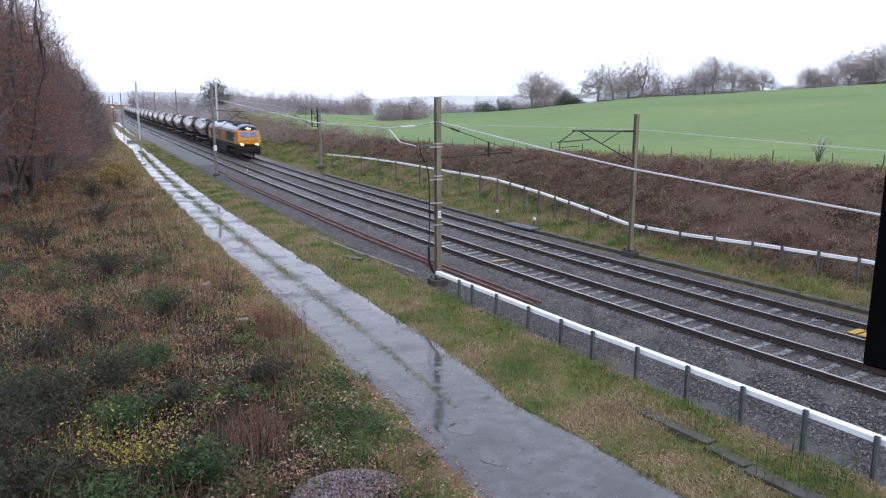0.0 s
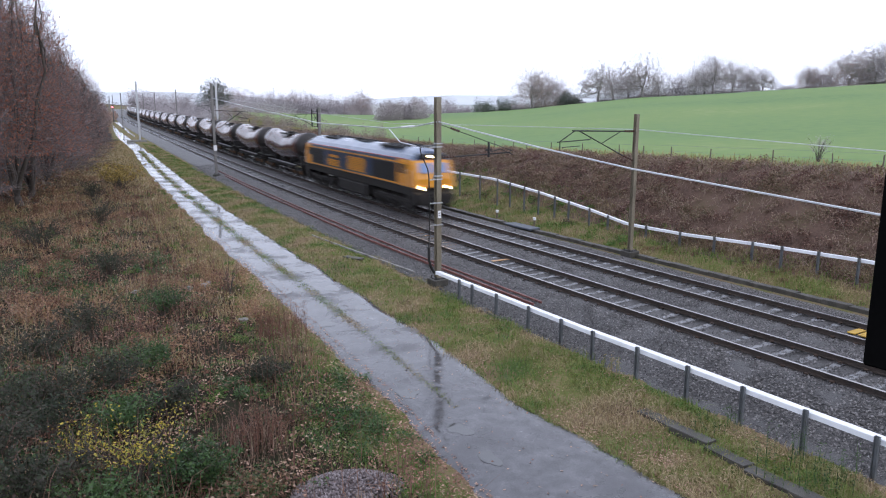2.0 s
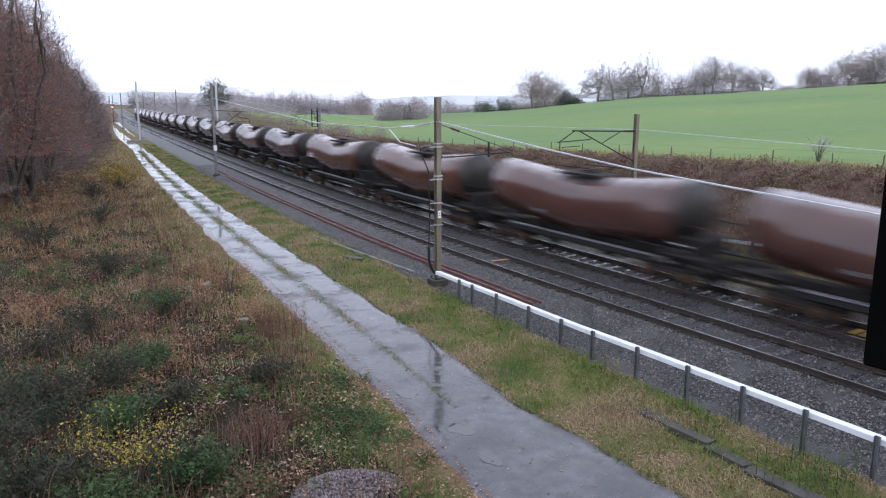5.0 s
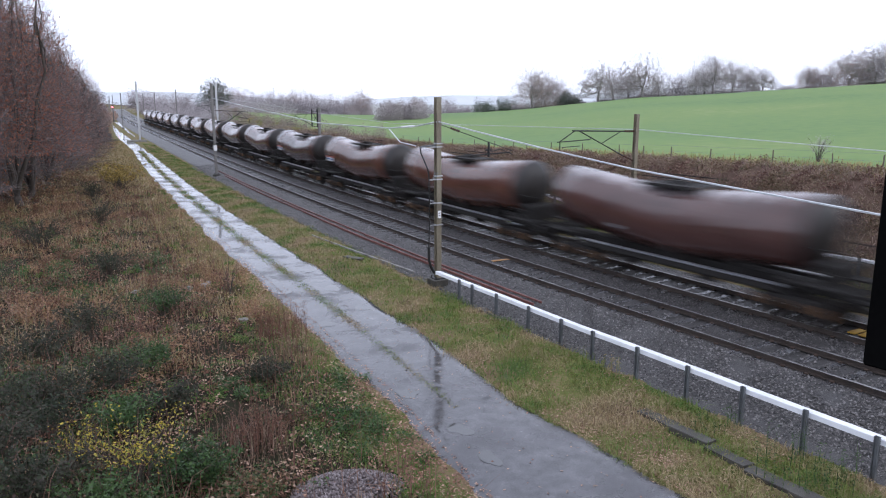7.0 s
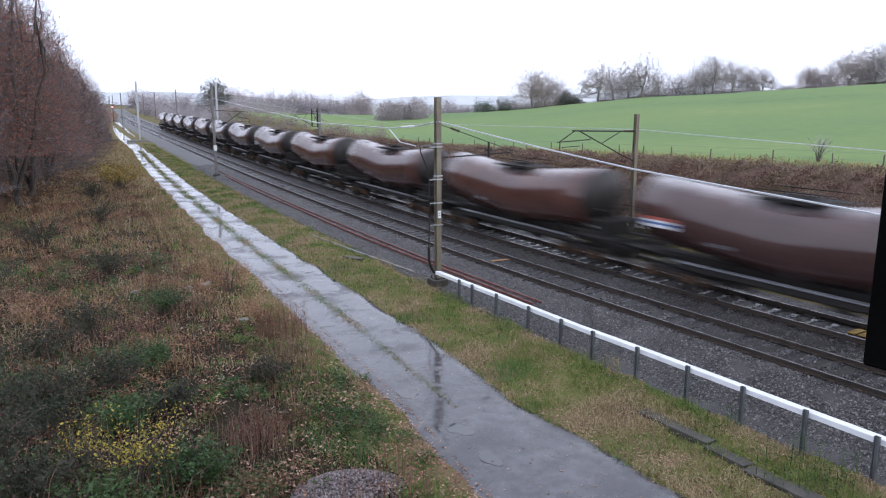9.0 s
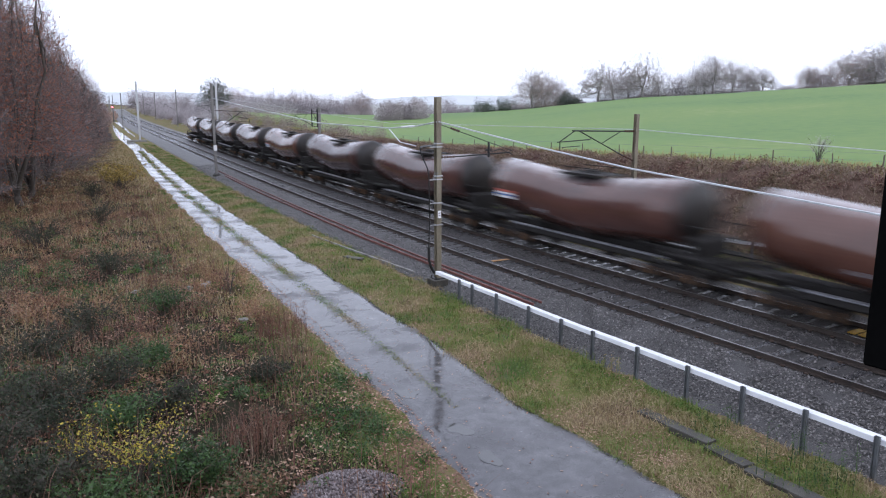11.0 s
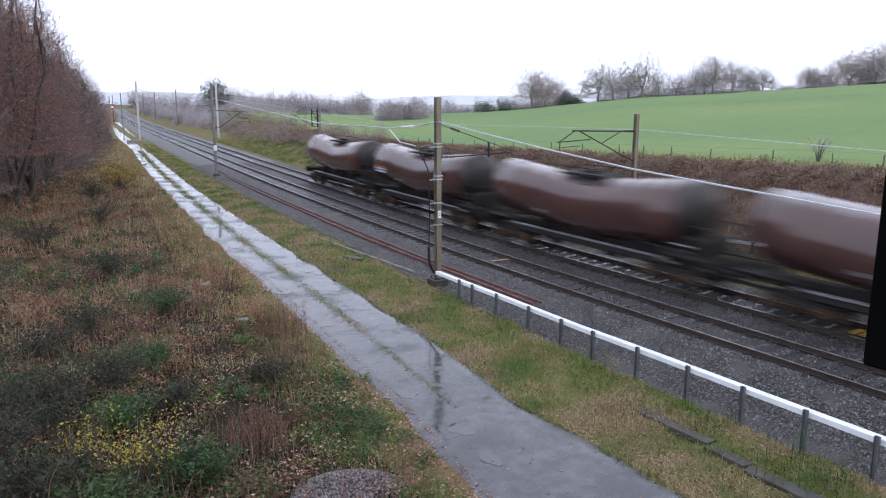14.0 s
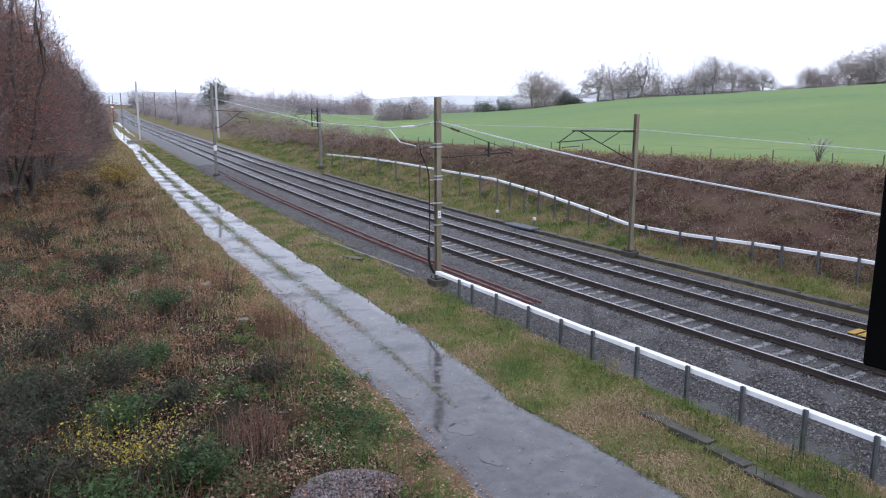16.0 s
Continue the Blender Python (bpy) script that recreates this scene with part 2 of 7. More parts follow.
def ground_z(x, y):
    """Height of the open ground over the rails' top, without ballast or road."""
    x, y = np.asarray(x, float), np.asarray(y, float)
    g = np.interp(y, _y, _g)
    u = (x - np.interp(y, _y, _x)) / np.hypot(1, g)
    top = np.interp(y, [0, 20, 30, 45, 60, 90, 150, 300], [3.5, 3.3, 3.0, 2.6, 2.2, 1.9, 1.3, 1.0])
    left = -0.46 + 0.1 * np.clip(-u - 12.6, 0, 14) + 0.1 * smooth(12.6, 15, -u) * wob(x, y, 0.9) + 0.15 * smooth(14, 20, -u) * wob(x, y, 0.33, 2)
    z = np.where(u < -12.6, left, -0.46)
    verge = -0.46 + 0.1 * smooth(-8.2, -7, u) * smooth(-5.3, -6.7, u) + 0.035 * wob(x, y, 2.1) * smooth(-9, -7.5, u)
    z = np.where((u >= -12.6) & (u < 0), verge, z)
    bank = -0.46 + 0.35 * smooth(5.2, 6.8, u) + 0.08 * smooth(5.5, 7, u) * wob(x, y, 1.3) + (top + 0.11) * smooth(7.0, 13.5, u) + 0.16 * smooth(8, 10, u) * smooth(16, 13, u) * wob(x, y, 0.8, 1)
    z = np.where(u >= 0, bank, z)
    r, az = np.hypot(x, y), np.degrees(np.arctan2(x, y))
    zr = np.interp(az, RIDGE_AZ, RIDGE_Z)
    rb = np.hypot(13.5, 0) / np.maximum(0.05, np.abs(np.sin(np.radians(az)))) + 10
    t = np.clip((r - rb) / (190 - np.minimum(rb, 150)), 0, 1)
    fz = top + (zr - top) * (0.25 * t + 0.75 * t * t * (3 - 2 * t))
    beyond = zr - np.clip(r - 195, 0, 2000) * 0.03
    beyond = np.maximum(beyond, -3 + 0 * r)
    fz = np.where(r > 195, beyond, fz)
    w = smooth(13.0, 17, u)
    return z * (1 - w) + fz * w


# ---- mesh helpers ----
def fast_mesh(name, V, F, mats=(), idx=None, smooth_faces=False):
    V, F = np.asarray(V, np.float32), np.asarray(F, np.int32)
    me = bpy.data.meshes.new(name)
    me.vertices.add(len(V))
    me.vertices.foreach_set("co", V.ravel())
    me.loops.add(F.size)
    me.loops.foreach_set("vertex_index", F.ravel())
    me.polygons.add(len(F))
    me.polygons.foreach_set("loop_start", np.arange(len(F), dtype=np.int32) * F.shape[1])
    if idx is not None:
        me.polygons.foreach_set("material_index", np.asarray(idx, np.int32))
    if smooth_faces:
        me.polygons.foreach_set("use_smooth", np.ones(len(F), bool))
    for m in mats:
        me.materials.append(m)
    me.update(calc_edges=True)
    return me


def grid_faces(nr, nc):
    i = np.arange(nr - 1)[:, None] * nc + np.arange(nc - 1)[None, :]
    return np.stack([i, i + 1, i + nc + 1, i + nc], -1).reshape(-1, 4)


def sweep(name, profile, ss, u, z, mats, caps=True):
    """A profile of (across, up) points carried along the line; u and z may vary along it."""
    prof = np.asarray(profile, float)
    ss = np.asarray(ss, float)
    u, z = np.broadcast_to(u, ss.shape), np.broadcast_to(z, ss.shape)
    n = len(prof)
    V = np.concatenate([along(s, uu + prof[:, 0], zz + prof[:, 1]) for s, uu, zz in zip(ss, u, z)])
    F = []
    for i in range(len(ss) - 1):
        for k in range(n):
            a, b = i * n + k, i * n + (k + 1) % n
            F.append((a, b, b + n, a + n))
    me = bpy.data.meshes.new(name)
    faces = F + ([tuple(range(n))[::-1], tuple(range((len(ss) - 1) * n, len(ss) * n))] if caps else [])
    me.from_pydata(V.tolist(), [], faces)
    for m in mats:
        me.materials.append(m)
    me.update()
    return me


def thing(name, label, category, m=None, group="", kind=""):
    ob = new(name)
    ob.empty_display_size = 0.3
    if m is not None:
        ob.matrix_basis = m
    return tagged(ob, label, category, group, kind)


def part(name, bm, material, parent=None, label="", smooth_faces=False):
    if isinstance(bm, bpy.types.Mesh):
        me = bm
    else:
        bmesh.ops.recalc_face_normals(bm, faces=bm.faces)
        me = bpy.data.meshes.new(name)
        bm.to_mesh(me)
        bm.free()
    if material is not None:
        for x in material if isinstance(material, (list, tuple)) else [material]:
            me.materials.append(x)
    if smooth_faces:
        me.polygons.foreach_set("use_smooth", np.ones(len(me.polygons), bool))
    ob = new(name, me)
    if parent is not None:
        ob.parent = parent
    return tagged(ob, label)


def box(bm, c, d, bevel=0.0, rot=None):
    r = bmesh.ops.create_cube(bm, size=1.0)
    vs = r["verts"]
    bmesh.ops.scale(bm, vec=d, verts=vs)
    if bevel:
        es = list({e for v in vs for e in v.link_edges})
        q = bmesh.ops.bevel(bm, geom=es, offset=bevel, segments=1, affect="EDGES")
        vs = list({v for f in q["faces"] for v in f.verts} | {v for v in vs if v.is_valid})
    if rot is not None:
        bmesh.ops.rotate(bm, cent=(0, 0, 0), matrix=rot.to_3x3(), verts=vs)
    bmesh.ops.translate(bm, vec=c, verts=vs)
    return bm


def rod(bm, a, b, r, r2=None, n=8):
    a, b = Vector(a), Vector(b)
    d = b - a
    m = Matrix.Translation((a + b) / 2) @ d.to_track_quat("Z", "Y").to_matrix().to_4x4()
    bmesh.ops.create_cone(bm, cap_ends=True, segments=n, radius1=r, radius2=r if r2 is None else r2, depth=d.length, matrix=m)
    return bm


def B():
    return bmesh.new()

# ---- ground, ballast, road ----
# the road's two edges, by arc length
ROAD_S = np.array([-20, 0, 7, 8.9, 10.7, 12.1, 13.8, 16, 18.5, 21.9, 25.9, 32.2, 40.8, 54.4, 79.3, 107, 137, 160, 198, 260])
ROAD_L = np.array([-14.5, -13.6, -12.85, -12.6, -12.3, -12.08, -11.85, -11.66, -11.47, -11.25, -11.0, -10.82, -10.54, -10.15, -9.75, -9.05, -9.0, -8.95, -8.1, -6.9])
ROAD_R = np.array([-9.3, -9.35, -9.37, -9.38, -9.42, -9.4, -9.25, -9.0, -8.75, -8.52, -8.39, -8.23, -8.03, -7.92, -7.54, -7.17, -6.4, -5.9, -5.2, -4.8])


def build_ground():
    us = np.concatenate([[-3500, -1500, -700, -300, -150, -90, -60, -45], np.arange(-36, -12, 0.8), np.arange(-12.2, 15, 0.5), np.arange(15, 40, 2.5), [45, 52, 60, 70, 82, 96, 110, 125, 140, 155, 170, 190, 215, 250, 300, 400, 600, 900, 1500, 3500]])
    ys = np.concatenate([[-3000, -800, -300, -150, -80, -40, -20], np.arange(-10, 60, 0.8), np.arange(60, 140, 2.0), np.arange(140, 240, 6.0), [250, 270, 300, 340, 400, 480, 600, 800, 1100, 1600, 2400, 3800]])
    Y, U = np.meshgrid(ys, us, indexing="ij")
    n = np.hypot(1, np.interp(Y, _y, _g))
    X = np.interp(Y, _y, _x) + U * n
    Z = ground_z(X, Y)
    F = grid_faces(len(ys), len(us))
    V = np.stack([X, Y, Z], -1).reshape(-1, 3)
    uc = U.reshape(-1)[F].mean(1)
    c = V[F].mean(1)
    r = np.hypot(c[:, 0], c[:, 1])
    edge = np.interp(c[:, 1], ROAD_S, ROAD_L) - 1.3 + 0.5 * wob(c[:, 0], c[:, 1], 1.3)
    idx = np.where(uc < edge, 0, np.where(uc < np.interp(c[:, 1], [22, 45], [7.0, 9.8]), 1, np.where(uc < 14.2, 2, 3)))
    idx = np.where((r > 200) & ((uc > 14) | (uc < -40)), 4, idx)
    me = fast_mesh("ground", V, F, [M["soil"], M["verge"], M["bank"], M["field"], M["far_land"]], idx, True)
    return tagged(new("ground", me), "uneven ground with scrub, verge, bank and green field", "ground", kind="structure")


build_ground()


def build_ballast():
    ss = np.concatenate([np.arange(-60, 70, 0.5), np.arange(70, 200, 2.5), np.arange(200, 620, 10)])
    us = np.array([-6.9, -6.3, -5.6, -5.0, -4.5, -4.0, -3.5, -3.0, -2.4, -1.7, -1.0, -0.5, 0, 0.5, 1.0, 1.7, 2.4, 3.0, 3.5, 4.0, 4.5, 5.0])
    zs = np.array([-0.52, -0.41, -0.39, -0.36, -0.31, -0.24, -0.17, -0.145, -0.195, -0.205, -0.195, -0.15, -0.14, -0.15, -0.195, -0.205, -0.195, -0.145, -0.18, -0.27, -0.4, -0.56])
    S, U = np.meshgrid(ss, us, indexing="ij")
    near = np.interp(S, [0, 12, 22, 30, 60, 80], [0, 0, 0.9, 1.3, 1.5, 2.0])
    U2 = np.where(U < -4.6, U + near * (-U - 4.6) / 2.3, U)
    rng = np.random.default_rng(3)
    Z = np.broadcast_to(zs, S.shape) + rng.normal(0, 0.012, S.shape) * (S < 70)
    V = along(S, U2 + rng.normal(0, 0.03, S.shape), Z).reshape(-1, 3)
    me = fast_mesh("ballast", V, grid_faces(len(ss), len(us)), [M["ballast"]], None, True)
    return tagged(new("ballast_bed", me), "grey-brown bed of crushed stone ballast under both tracks", "ballast", kind="structure")


build_ballast()


def build_stones():
    """Loose stones over the near stretch of the ballast."""
    rng = np.random.default_rng(5)
    n = 190000
    s = 5 + 75 * rng.random(n) ** 1.9
    u = rng.uniform(-6.7, 4.7, n)
    edge = -6.7 + np.interp(s, [0, 12, 22, 30], [0, 0, 0.9, 1.3]) * 0.9
    ok = (u > edge)
    for c in (-1.7, 1.7):
        for d in (-0.7525, 0.7525):
            ok &= np.abs(u - c - d) > 0.1
    s, u = s[ok], u[ok]
    z = np.interp(u, [-6.9, -5.6, -4.5, -3.5, -3.0, 3.0, 3.5, 4.5, 5.0], [-0.5, -0.39, -0.31, -0.17, -0.14, -0.14, -0.18, -0.4, -0.56])
    z = np.where(np.abs(u) < 3.0, np.interp(np.abs(u), [0, 0.5, 1.0, 1.7, 2.4, 3.0], [-0.14, -0.15, -0.195, -0.205, -0.195, -0.145]), z)
    on = ((np.abs(np.abs(u) - 1.7) < 0.7) & (np.abs((s / 0.68) % 1 - 0.5) > 0.31))
    keep = ~on | (rng.random(len(s)) < 0.18)
    s, u, z = s[keep], u[keep], z[keep]
    n = len(s)
    c = along(s, u, z + 0.006)
    octa = np.array([(1, 0, 0), (0, 1, 0), (-1, 0, 0), (0, -1, 0), (0, 0, 1), (0, 0, -1)], float)
    size = rng.uniform(0.016, 0.038, (n, 1, 1)) * rng.uniform(0.7, 1.3, (n, 6, 1))
    a = rng.uniform(0, 2 * np.pi, n)
    ca, sa = np.cos(a)[:, None], np.sin(a)[:, None]
    o = octa[None] * size
    o = np.stack([o[..., 0] * ca - o[..., 1] * sa, o[..., 0] * sa + o[..., 1] * ca, o[..., 2] * 0.8 + 0.3 * o[..., 0]], -1)
    V = (c[:, None, :] + o).reshape(-1, 3)
    f = np.array([(0, 1, 4), (1, 2, 4), (2, 3, 4), (3, 0, 4)])
    F = (np.arange(n)[:, None, None] * 6 + f[None]).reshape(-1, 3)
    tagged(new("ballast_stones", fast_mesh("ballast_stones", V, F, [M["stone"]])), "loose angular grey and brown ballast stones", "stones", kind="stuff")


build_stones()

def build_road():
    ss = np.concatenate([np.arange(-20, 70, 0.4), np.arange(70, 260, 3)])
    k = np.linspace(0, 1, 13)
    S, K = np.meshgrid(ss, k, indexing="ij")
    rng = np.random.default_rng(8)
    jl = np.convolve(rng.normal(0, 0.16, len(ss)), np.ones(5) / 5, "same")
    jr = np.convolve(rng.normal(0, 0.14, len(ss)), np.ones(5) / 5, "same")
    l, r = np.interp(ss, ROAD_S, ROAD_L) - 0.3 + jl, np.interp(ss, ROAD_S, ROAD_R) + 0.06 + jr
    U = l[:, None] + (r - l)[:, None] * K
    Z = -0.405 + 0.002 * np.cos((K - 0.5) * 4 * np.pi) + 0.0 * S
    Z = Z - np.where((K == 0) | (K == 1), 0.08, 0)
    me = fast_mesh("service_road", along(S, U, Z).reshape(-1, 3), grid_faces(len(ss), 13), [M["road"]], None, True)
    return tagged(new("service_road", me), "wet worn tarmac service road with puddles", "road", kind="structure")


build_road()

# ---- tracks ----
RAIL = [(-0.07, -0.16), (0.07, -0.16), (0.07, -0.148), (0.012, -0.13), (0.01, -0.045), (0.036, -0.033), (0.036, -0.006), (0.03, 0), (-0.03, 0), (-0.036, -0.006), (-0.036, -0.033), (-0.01, -0.045), (-0.012, -0.13), (-0.07, -0.148)]


def sleeper_mesh():
    bm = B()
    prof = [(-1.25, -0.15, 0.125), (-0.95, -0.155, 0.13), (-0.5, -0.158, 0.125), (-0.3, -0.185, 0.11), (0.3, -0.185, 0.11), (0.5, -0.158, 0.125), (0.95, -0.155, 0.13), (1.25, -0.15, 0.125)]
    rows = []
    for x, z, w in prof:
        rows.append([bm.verts.new(p) for p in ((x, -w - 0.03, -0.33), (x, -w, z - 0.02), (x, -w + 0.025, z - 0.003), (x, w - 0.025, z - 0.003), (x, w, z - 0.02), (x, w + 0.03, -0.33))])
    for a, b in zip(rows, rows[1:]):
        for k in range(5):
            bm.faces.new((a[k], a[k + 1], b[k + 1], b[k]))
    bm.faces.new(rows[0])
    bm.faces.new(rows[-1][::-1])
    n0 = len(bm.faces)
    for x in (-0.86, -0.65, 0.65, 0.86):
        box(bm, (x, 0, -0.135), (0.07, 0.1, 0.035))
    bmesh.ops.recalc_face_normals(bm, faces=bm.faces)
    me = bpy.data.meshes.new("sleeper")
    bm.to_mesh(me)
    bm.free()
    me.materials.append(M["sleeper"])
    me.materials.append(M["clip"])
    for i, p in enumerate(me.polygons):
        p.material_index = 0 if i < n0 else 1
    return me


SLEEPER = sleeper_mesh()
ss_rail = np.concatenate([np.arange(-60, 120, 2.0), np.arange(120, 640, 8.0)])
tracks = []
for u, lab in ((-1.7, "railway track with concrete sleepers and bright running rails"), (1.7, "railway track with dull rails and concrete sleepers half buried in ballast")):
    tr = thing("track", lab, "railway track", group="running lines", kind="structure")
    tracks.append((tr, u))
    for d in (-0.7525, 0.7525):
        me = sweep("rail", RAIL, ss_rail, u + d, 0.0, [M["rail_side"], M["rail_top"]])
        n = len(RAIL)
        for i, p in enumerate(me.polygons):
            p.material_index = 1 if i < (len(ss_rail) - 1) * n and i % n in (6, 7, 8) else 0
        part("rail", me, None, tr, "steel rail with dark rusty sides")

# old rails laid aside, joined end to end
pair = thing("lineside_rails", "pair of rusty red disused rails lying beside the track", "rails", kind="structure")
sr = np.array([18, 19, 20.5, 23, 26, 32, 36, 44, 52, 60, 67, 72.0])
part("rail", sweep("rail", [(a * 0.8, b + 0.16) for a, b in RAIL], sr, -3.98 + 0.03 * np.sin(sr * 0.4), np.interp(sr, [6, 30, 72], [-0.33, -0.31, -0.3]), [M["rust_pipe"]]), None, pair)
part("rail", sweep("rail", [(a * 0.8, b + 0.16) for a, b in RAIL], sr[:-1], -4.3 + 0.05 * np.sin(sr[:-1] * 0.3 + 1), np.interp(sr[:-1], [6, 30, 72], [-0.35, -0.33, -0.32]), [M["rust_pipe"]]), None, pair)

sd = np.arange(24.8, 35.4, 1.0)
tagged(new("cable_trough", sweep("cable_trough", [(-0.04, 0), (0.04, 0), (0.04, 0.07), (0.03, 0.085), (-0.03, 0.085), (-0.04, 0.07)], sd, np.interp(sd, [24.8, 34.4], [-5.3, -6.15]), -0.4, [M["concrete"]])), "narrow weathered concrete strip lying in the grass", "cable trough", kind="structure")


def cover_slab(l, w, h, seed):
    rng = random.Random(seed)
    bm = B()
    box(bm, (0, 0, 0), (w, l, h), 0.012)
    for v in bm.verts:
        v.co += Vector((rng.uniform(-0.008, 0.008), rng.uniform(-0.01, 0.01), rng.uniform(-0.006, 0.006)))
    bmesh.ops.recalc_face_normals(bm, faces=bm.faces)
    me = bpy.data.meshes.new("slab")
    bm.to_mesh(me)
    bm.free()
    return me


# troughing of concrete covers beyond the far track, and a broken row by the near grass
SLABS = [cover_slab(0.98, 0.34, 0.2, k) for k in range(4)]
for me in SLABS:
    me.materials.append(M["dark_concrete"])
far_trough = thing("far_cable_trough", "dark damp concrete cable trough beside the far track", "cable trough", kind="structure")
for i in range(64):
    s = 3 + i * 1.0
    ob = new("slab", SLABS[i % 4])
    ob.parent = far_trough
    ob.matrix_basis = place(s, 4.95 + 0.25 * smooth(40, 15, s), -0.4 + 0.012 * math.sin(i * 2.7), 0.9 * math.sin(i * 1.9))
near_trough = thing("broken_cable_trough", "old broken concrete trough half sunk in grass", "cable trough", kind="structure")
for i in range(9):
    s = 9.6 - i * 0.98
    ob = new("slab", SLABS[(i * 3) % 4])
    ob.parent = near_trough
    ob.matrix_basis = place(s, -7.42 - 0.08 * i + 0.02 * math.sin(i * 2), -0.43 + 0.03 * math.sin(i * 1.7), 3.0 * math.sin(i * 2.3)) @ pose(0, 0, 0, 0, 4 * math.sin(i), 0)
loose = thing("loose_slab", "broken concrete slab lying in the verge grass", "slab", place(28.3, -6.5, -0.36, 25))
part("slab", SLABS[1].copy(), None, loose)
lid = thing("grey_chamber_lid", "flat blue-grey chamber lid beside the far track", "chamber lid", place(31.5, 4.9, -0.28, 3))
part("lid", box(B(), (0, 0, 0), (0.75, 2.3, 0.1), 0.02), surface("blue_grey_plastic", [(0.05, 0.06, 0.075), (0.09, 0.1, 0.12)], 3, 40, 0.5), lid)
yb = thing("yellow_warning_board", "yellow track board lying between the far rails", "track board", place(10.3, 1.95, -0.145, 0))
bm = B()
for k in range(2):
    box(bm, (0, -0.16 + 0.32 * k, 0), (0.62, 0.24, 0.03), 0.006)
part("board", bm, surface("yellow_board", [(0.38, 0.22, 0.03), (0.55, 0.34, 0.05)], 4, 30, 0.6), yb)
ob_ = thing("orange_sleeper_board", "worn orange-painted sleeper in the near track", "track board", place(24.14, -1.4, -0.148, 0))
part("board", box(B(), (0, 0, 0), (0.9, 0.17, 0.02), 0.006), surface("faded_orange_paint", [(0.35, 0.17, 0.06), (0.5, 0.3, 0.15)], 5, 30, 0.6), ob_)


# ---- guard rails carrying white ducting ----
def channel_post(h):
    bm = B()
    t, w, d = 0.008, 0.1, 0.06
    box(bm, (0, 0, h / 2 - 0.25), (t, w, h + 0.5))
    for k in (-1, 1):
        box(bm, (d / 2, k * (w / 2 - t / 2), h / 2 - 0.25), (d, t, h + 0.5))
    return bm


def duct_run(name, label, pts, posts, mat_top, post_mat, size, group):
    """A continuous ducting beam on channel posts. pts: s, u, top height."""
    g = thing(name, label, "cable ducting", group=group)
    s = np.array([p[0] for p in pts])
    uu, zz = np.array([p[1] for p in pts]), np.array([p[2] for p in pts])
    fine = np.arange(s[0], s[-1] + 0.01, 1.0)
    w, h = size
    prof = [(-w / 2, -h), (w / 2, -h), (w / 2, -0.012), (w / 2 - 0.012, 0), (-w / 2 + 0.012, 0), (-w / 2, -0.012)]
    part("duct", sweep("duct", prof, fine, np.interp(fine, s, uu), np.interp(fine, s, zz), [mat_top]), None, g)
    for k in np.arange(s[0] + 2.2, s[-1], 3.0):
        part("joint_strap", box(B(), (0, 0, -h / 2), (w + 0.006, 0.03, h + 0.006)), mat_top, g).matrix_basis = place(k, np.interp(k, s, uu), np.interp(k, s, zz))
    for ps in posts:
        u0, top = np.interp(ps, s, uu), np.interp(ps, s, zz)
        x, y, _ = along(ps, u0 - w / 2 - 0.06, 0)
        gz = min(float(ground_z(x, y)), top - 0.4)
        h0 = top + 0.05 - gz
        q = part("post", channel_post(h0), post_mat, g)
        q.matrix_basis = place(ps, u0 - w / 2 - 0.035, gz, 180)
    return g


duct_run("ducting_near", "long white ducting on grey steel posts", [(-8, -6.05, 0.5), (7, -5.98, 0.47), (11.5, -5.93, 0.44), (14, -5.75, 0.33), (18, -5.62, 0.28), (22.3, -5.75, 0.31)],
         [-6, -4.2, -2.5, -0.8, 0.9, 2.6, 4.2, 5.6, 7.0, 8.45, 9.95, 11.55, 13.3, 14.7, 16.3, 18.1, 19.5, 20.3], M["white_duct"], M["galv_post"], (0.19, 0.12), "lineside ducting")
duct_run("ducting_far", "pale metal ducting on posts along the bracken bank", [(-8, 7.5, 0.9), (13.5, 7.5, 0.88), (18, 7.5, 0.75), (22, 7.5, 0.56), (25.8, 7.5, 0.5), (28.7, 7.5, 0.86), (30.5, 7.5, 1.03), (33.4, 7.5, 1.3), (36.5, 7.5, 1.5), (38.8, 7.5, 1.63), (54, 7.5, 1.58), (62.4, 7.5, 1.43), (73.5, 7.5, 1.03)],
         [-4, 0, 4, 8, 11, 13.6, 15.2, 16.8, 18.2, 20.2, 22.2, 24.4, 27.2, 28.7, 30.5, 31.8, 33.4, 34.9, 36.5, 38.0, 40.2, 43.0, 46.0, 49.5, 54.2, 58, 62.4, 67, 71], M["white_duct"], M["galv_post"], (0.16, 0.12), "lineside ducting")


# ---- overhead line ----
def h_mast(h, mat, name, label, m, w=0.26, base=True, light=False):
    g = thing(name, label, "overhead line mast", m, group="overhead line masts")
    bm = B()
    t = 0.022
    for k in (-1, 1):
        box(bm, (0, k * (w / 2), h / 2), (w, t, h), 0.004)
    box(bm, (0, 0, h / 2), (t, w - t, h))
    part("column", bm, mat, g)
    if base:
        bm = B()
        box(bm, (0, 0, 0.0), (0.62, 0.62, 0.3), 0.03)
        part("footing", bm, M["dark_concrete"], g)
        bm = B()
        box(bm, (0, 0, 0.17), (0.46, 0.46, 0.03))
        for a in (-1, 1):
            for b in (-1, 1):
                rod(bm, (a * 0.18, b * 0.18, 0.15), (a * 0.18, b * 0.18, 0.26), 0.018, n=6)
        part("base_plate", bm, M["dark_steel"], g)
    return g


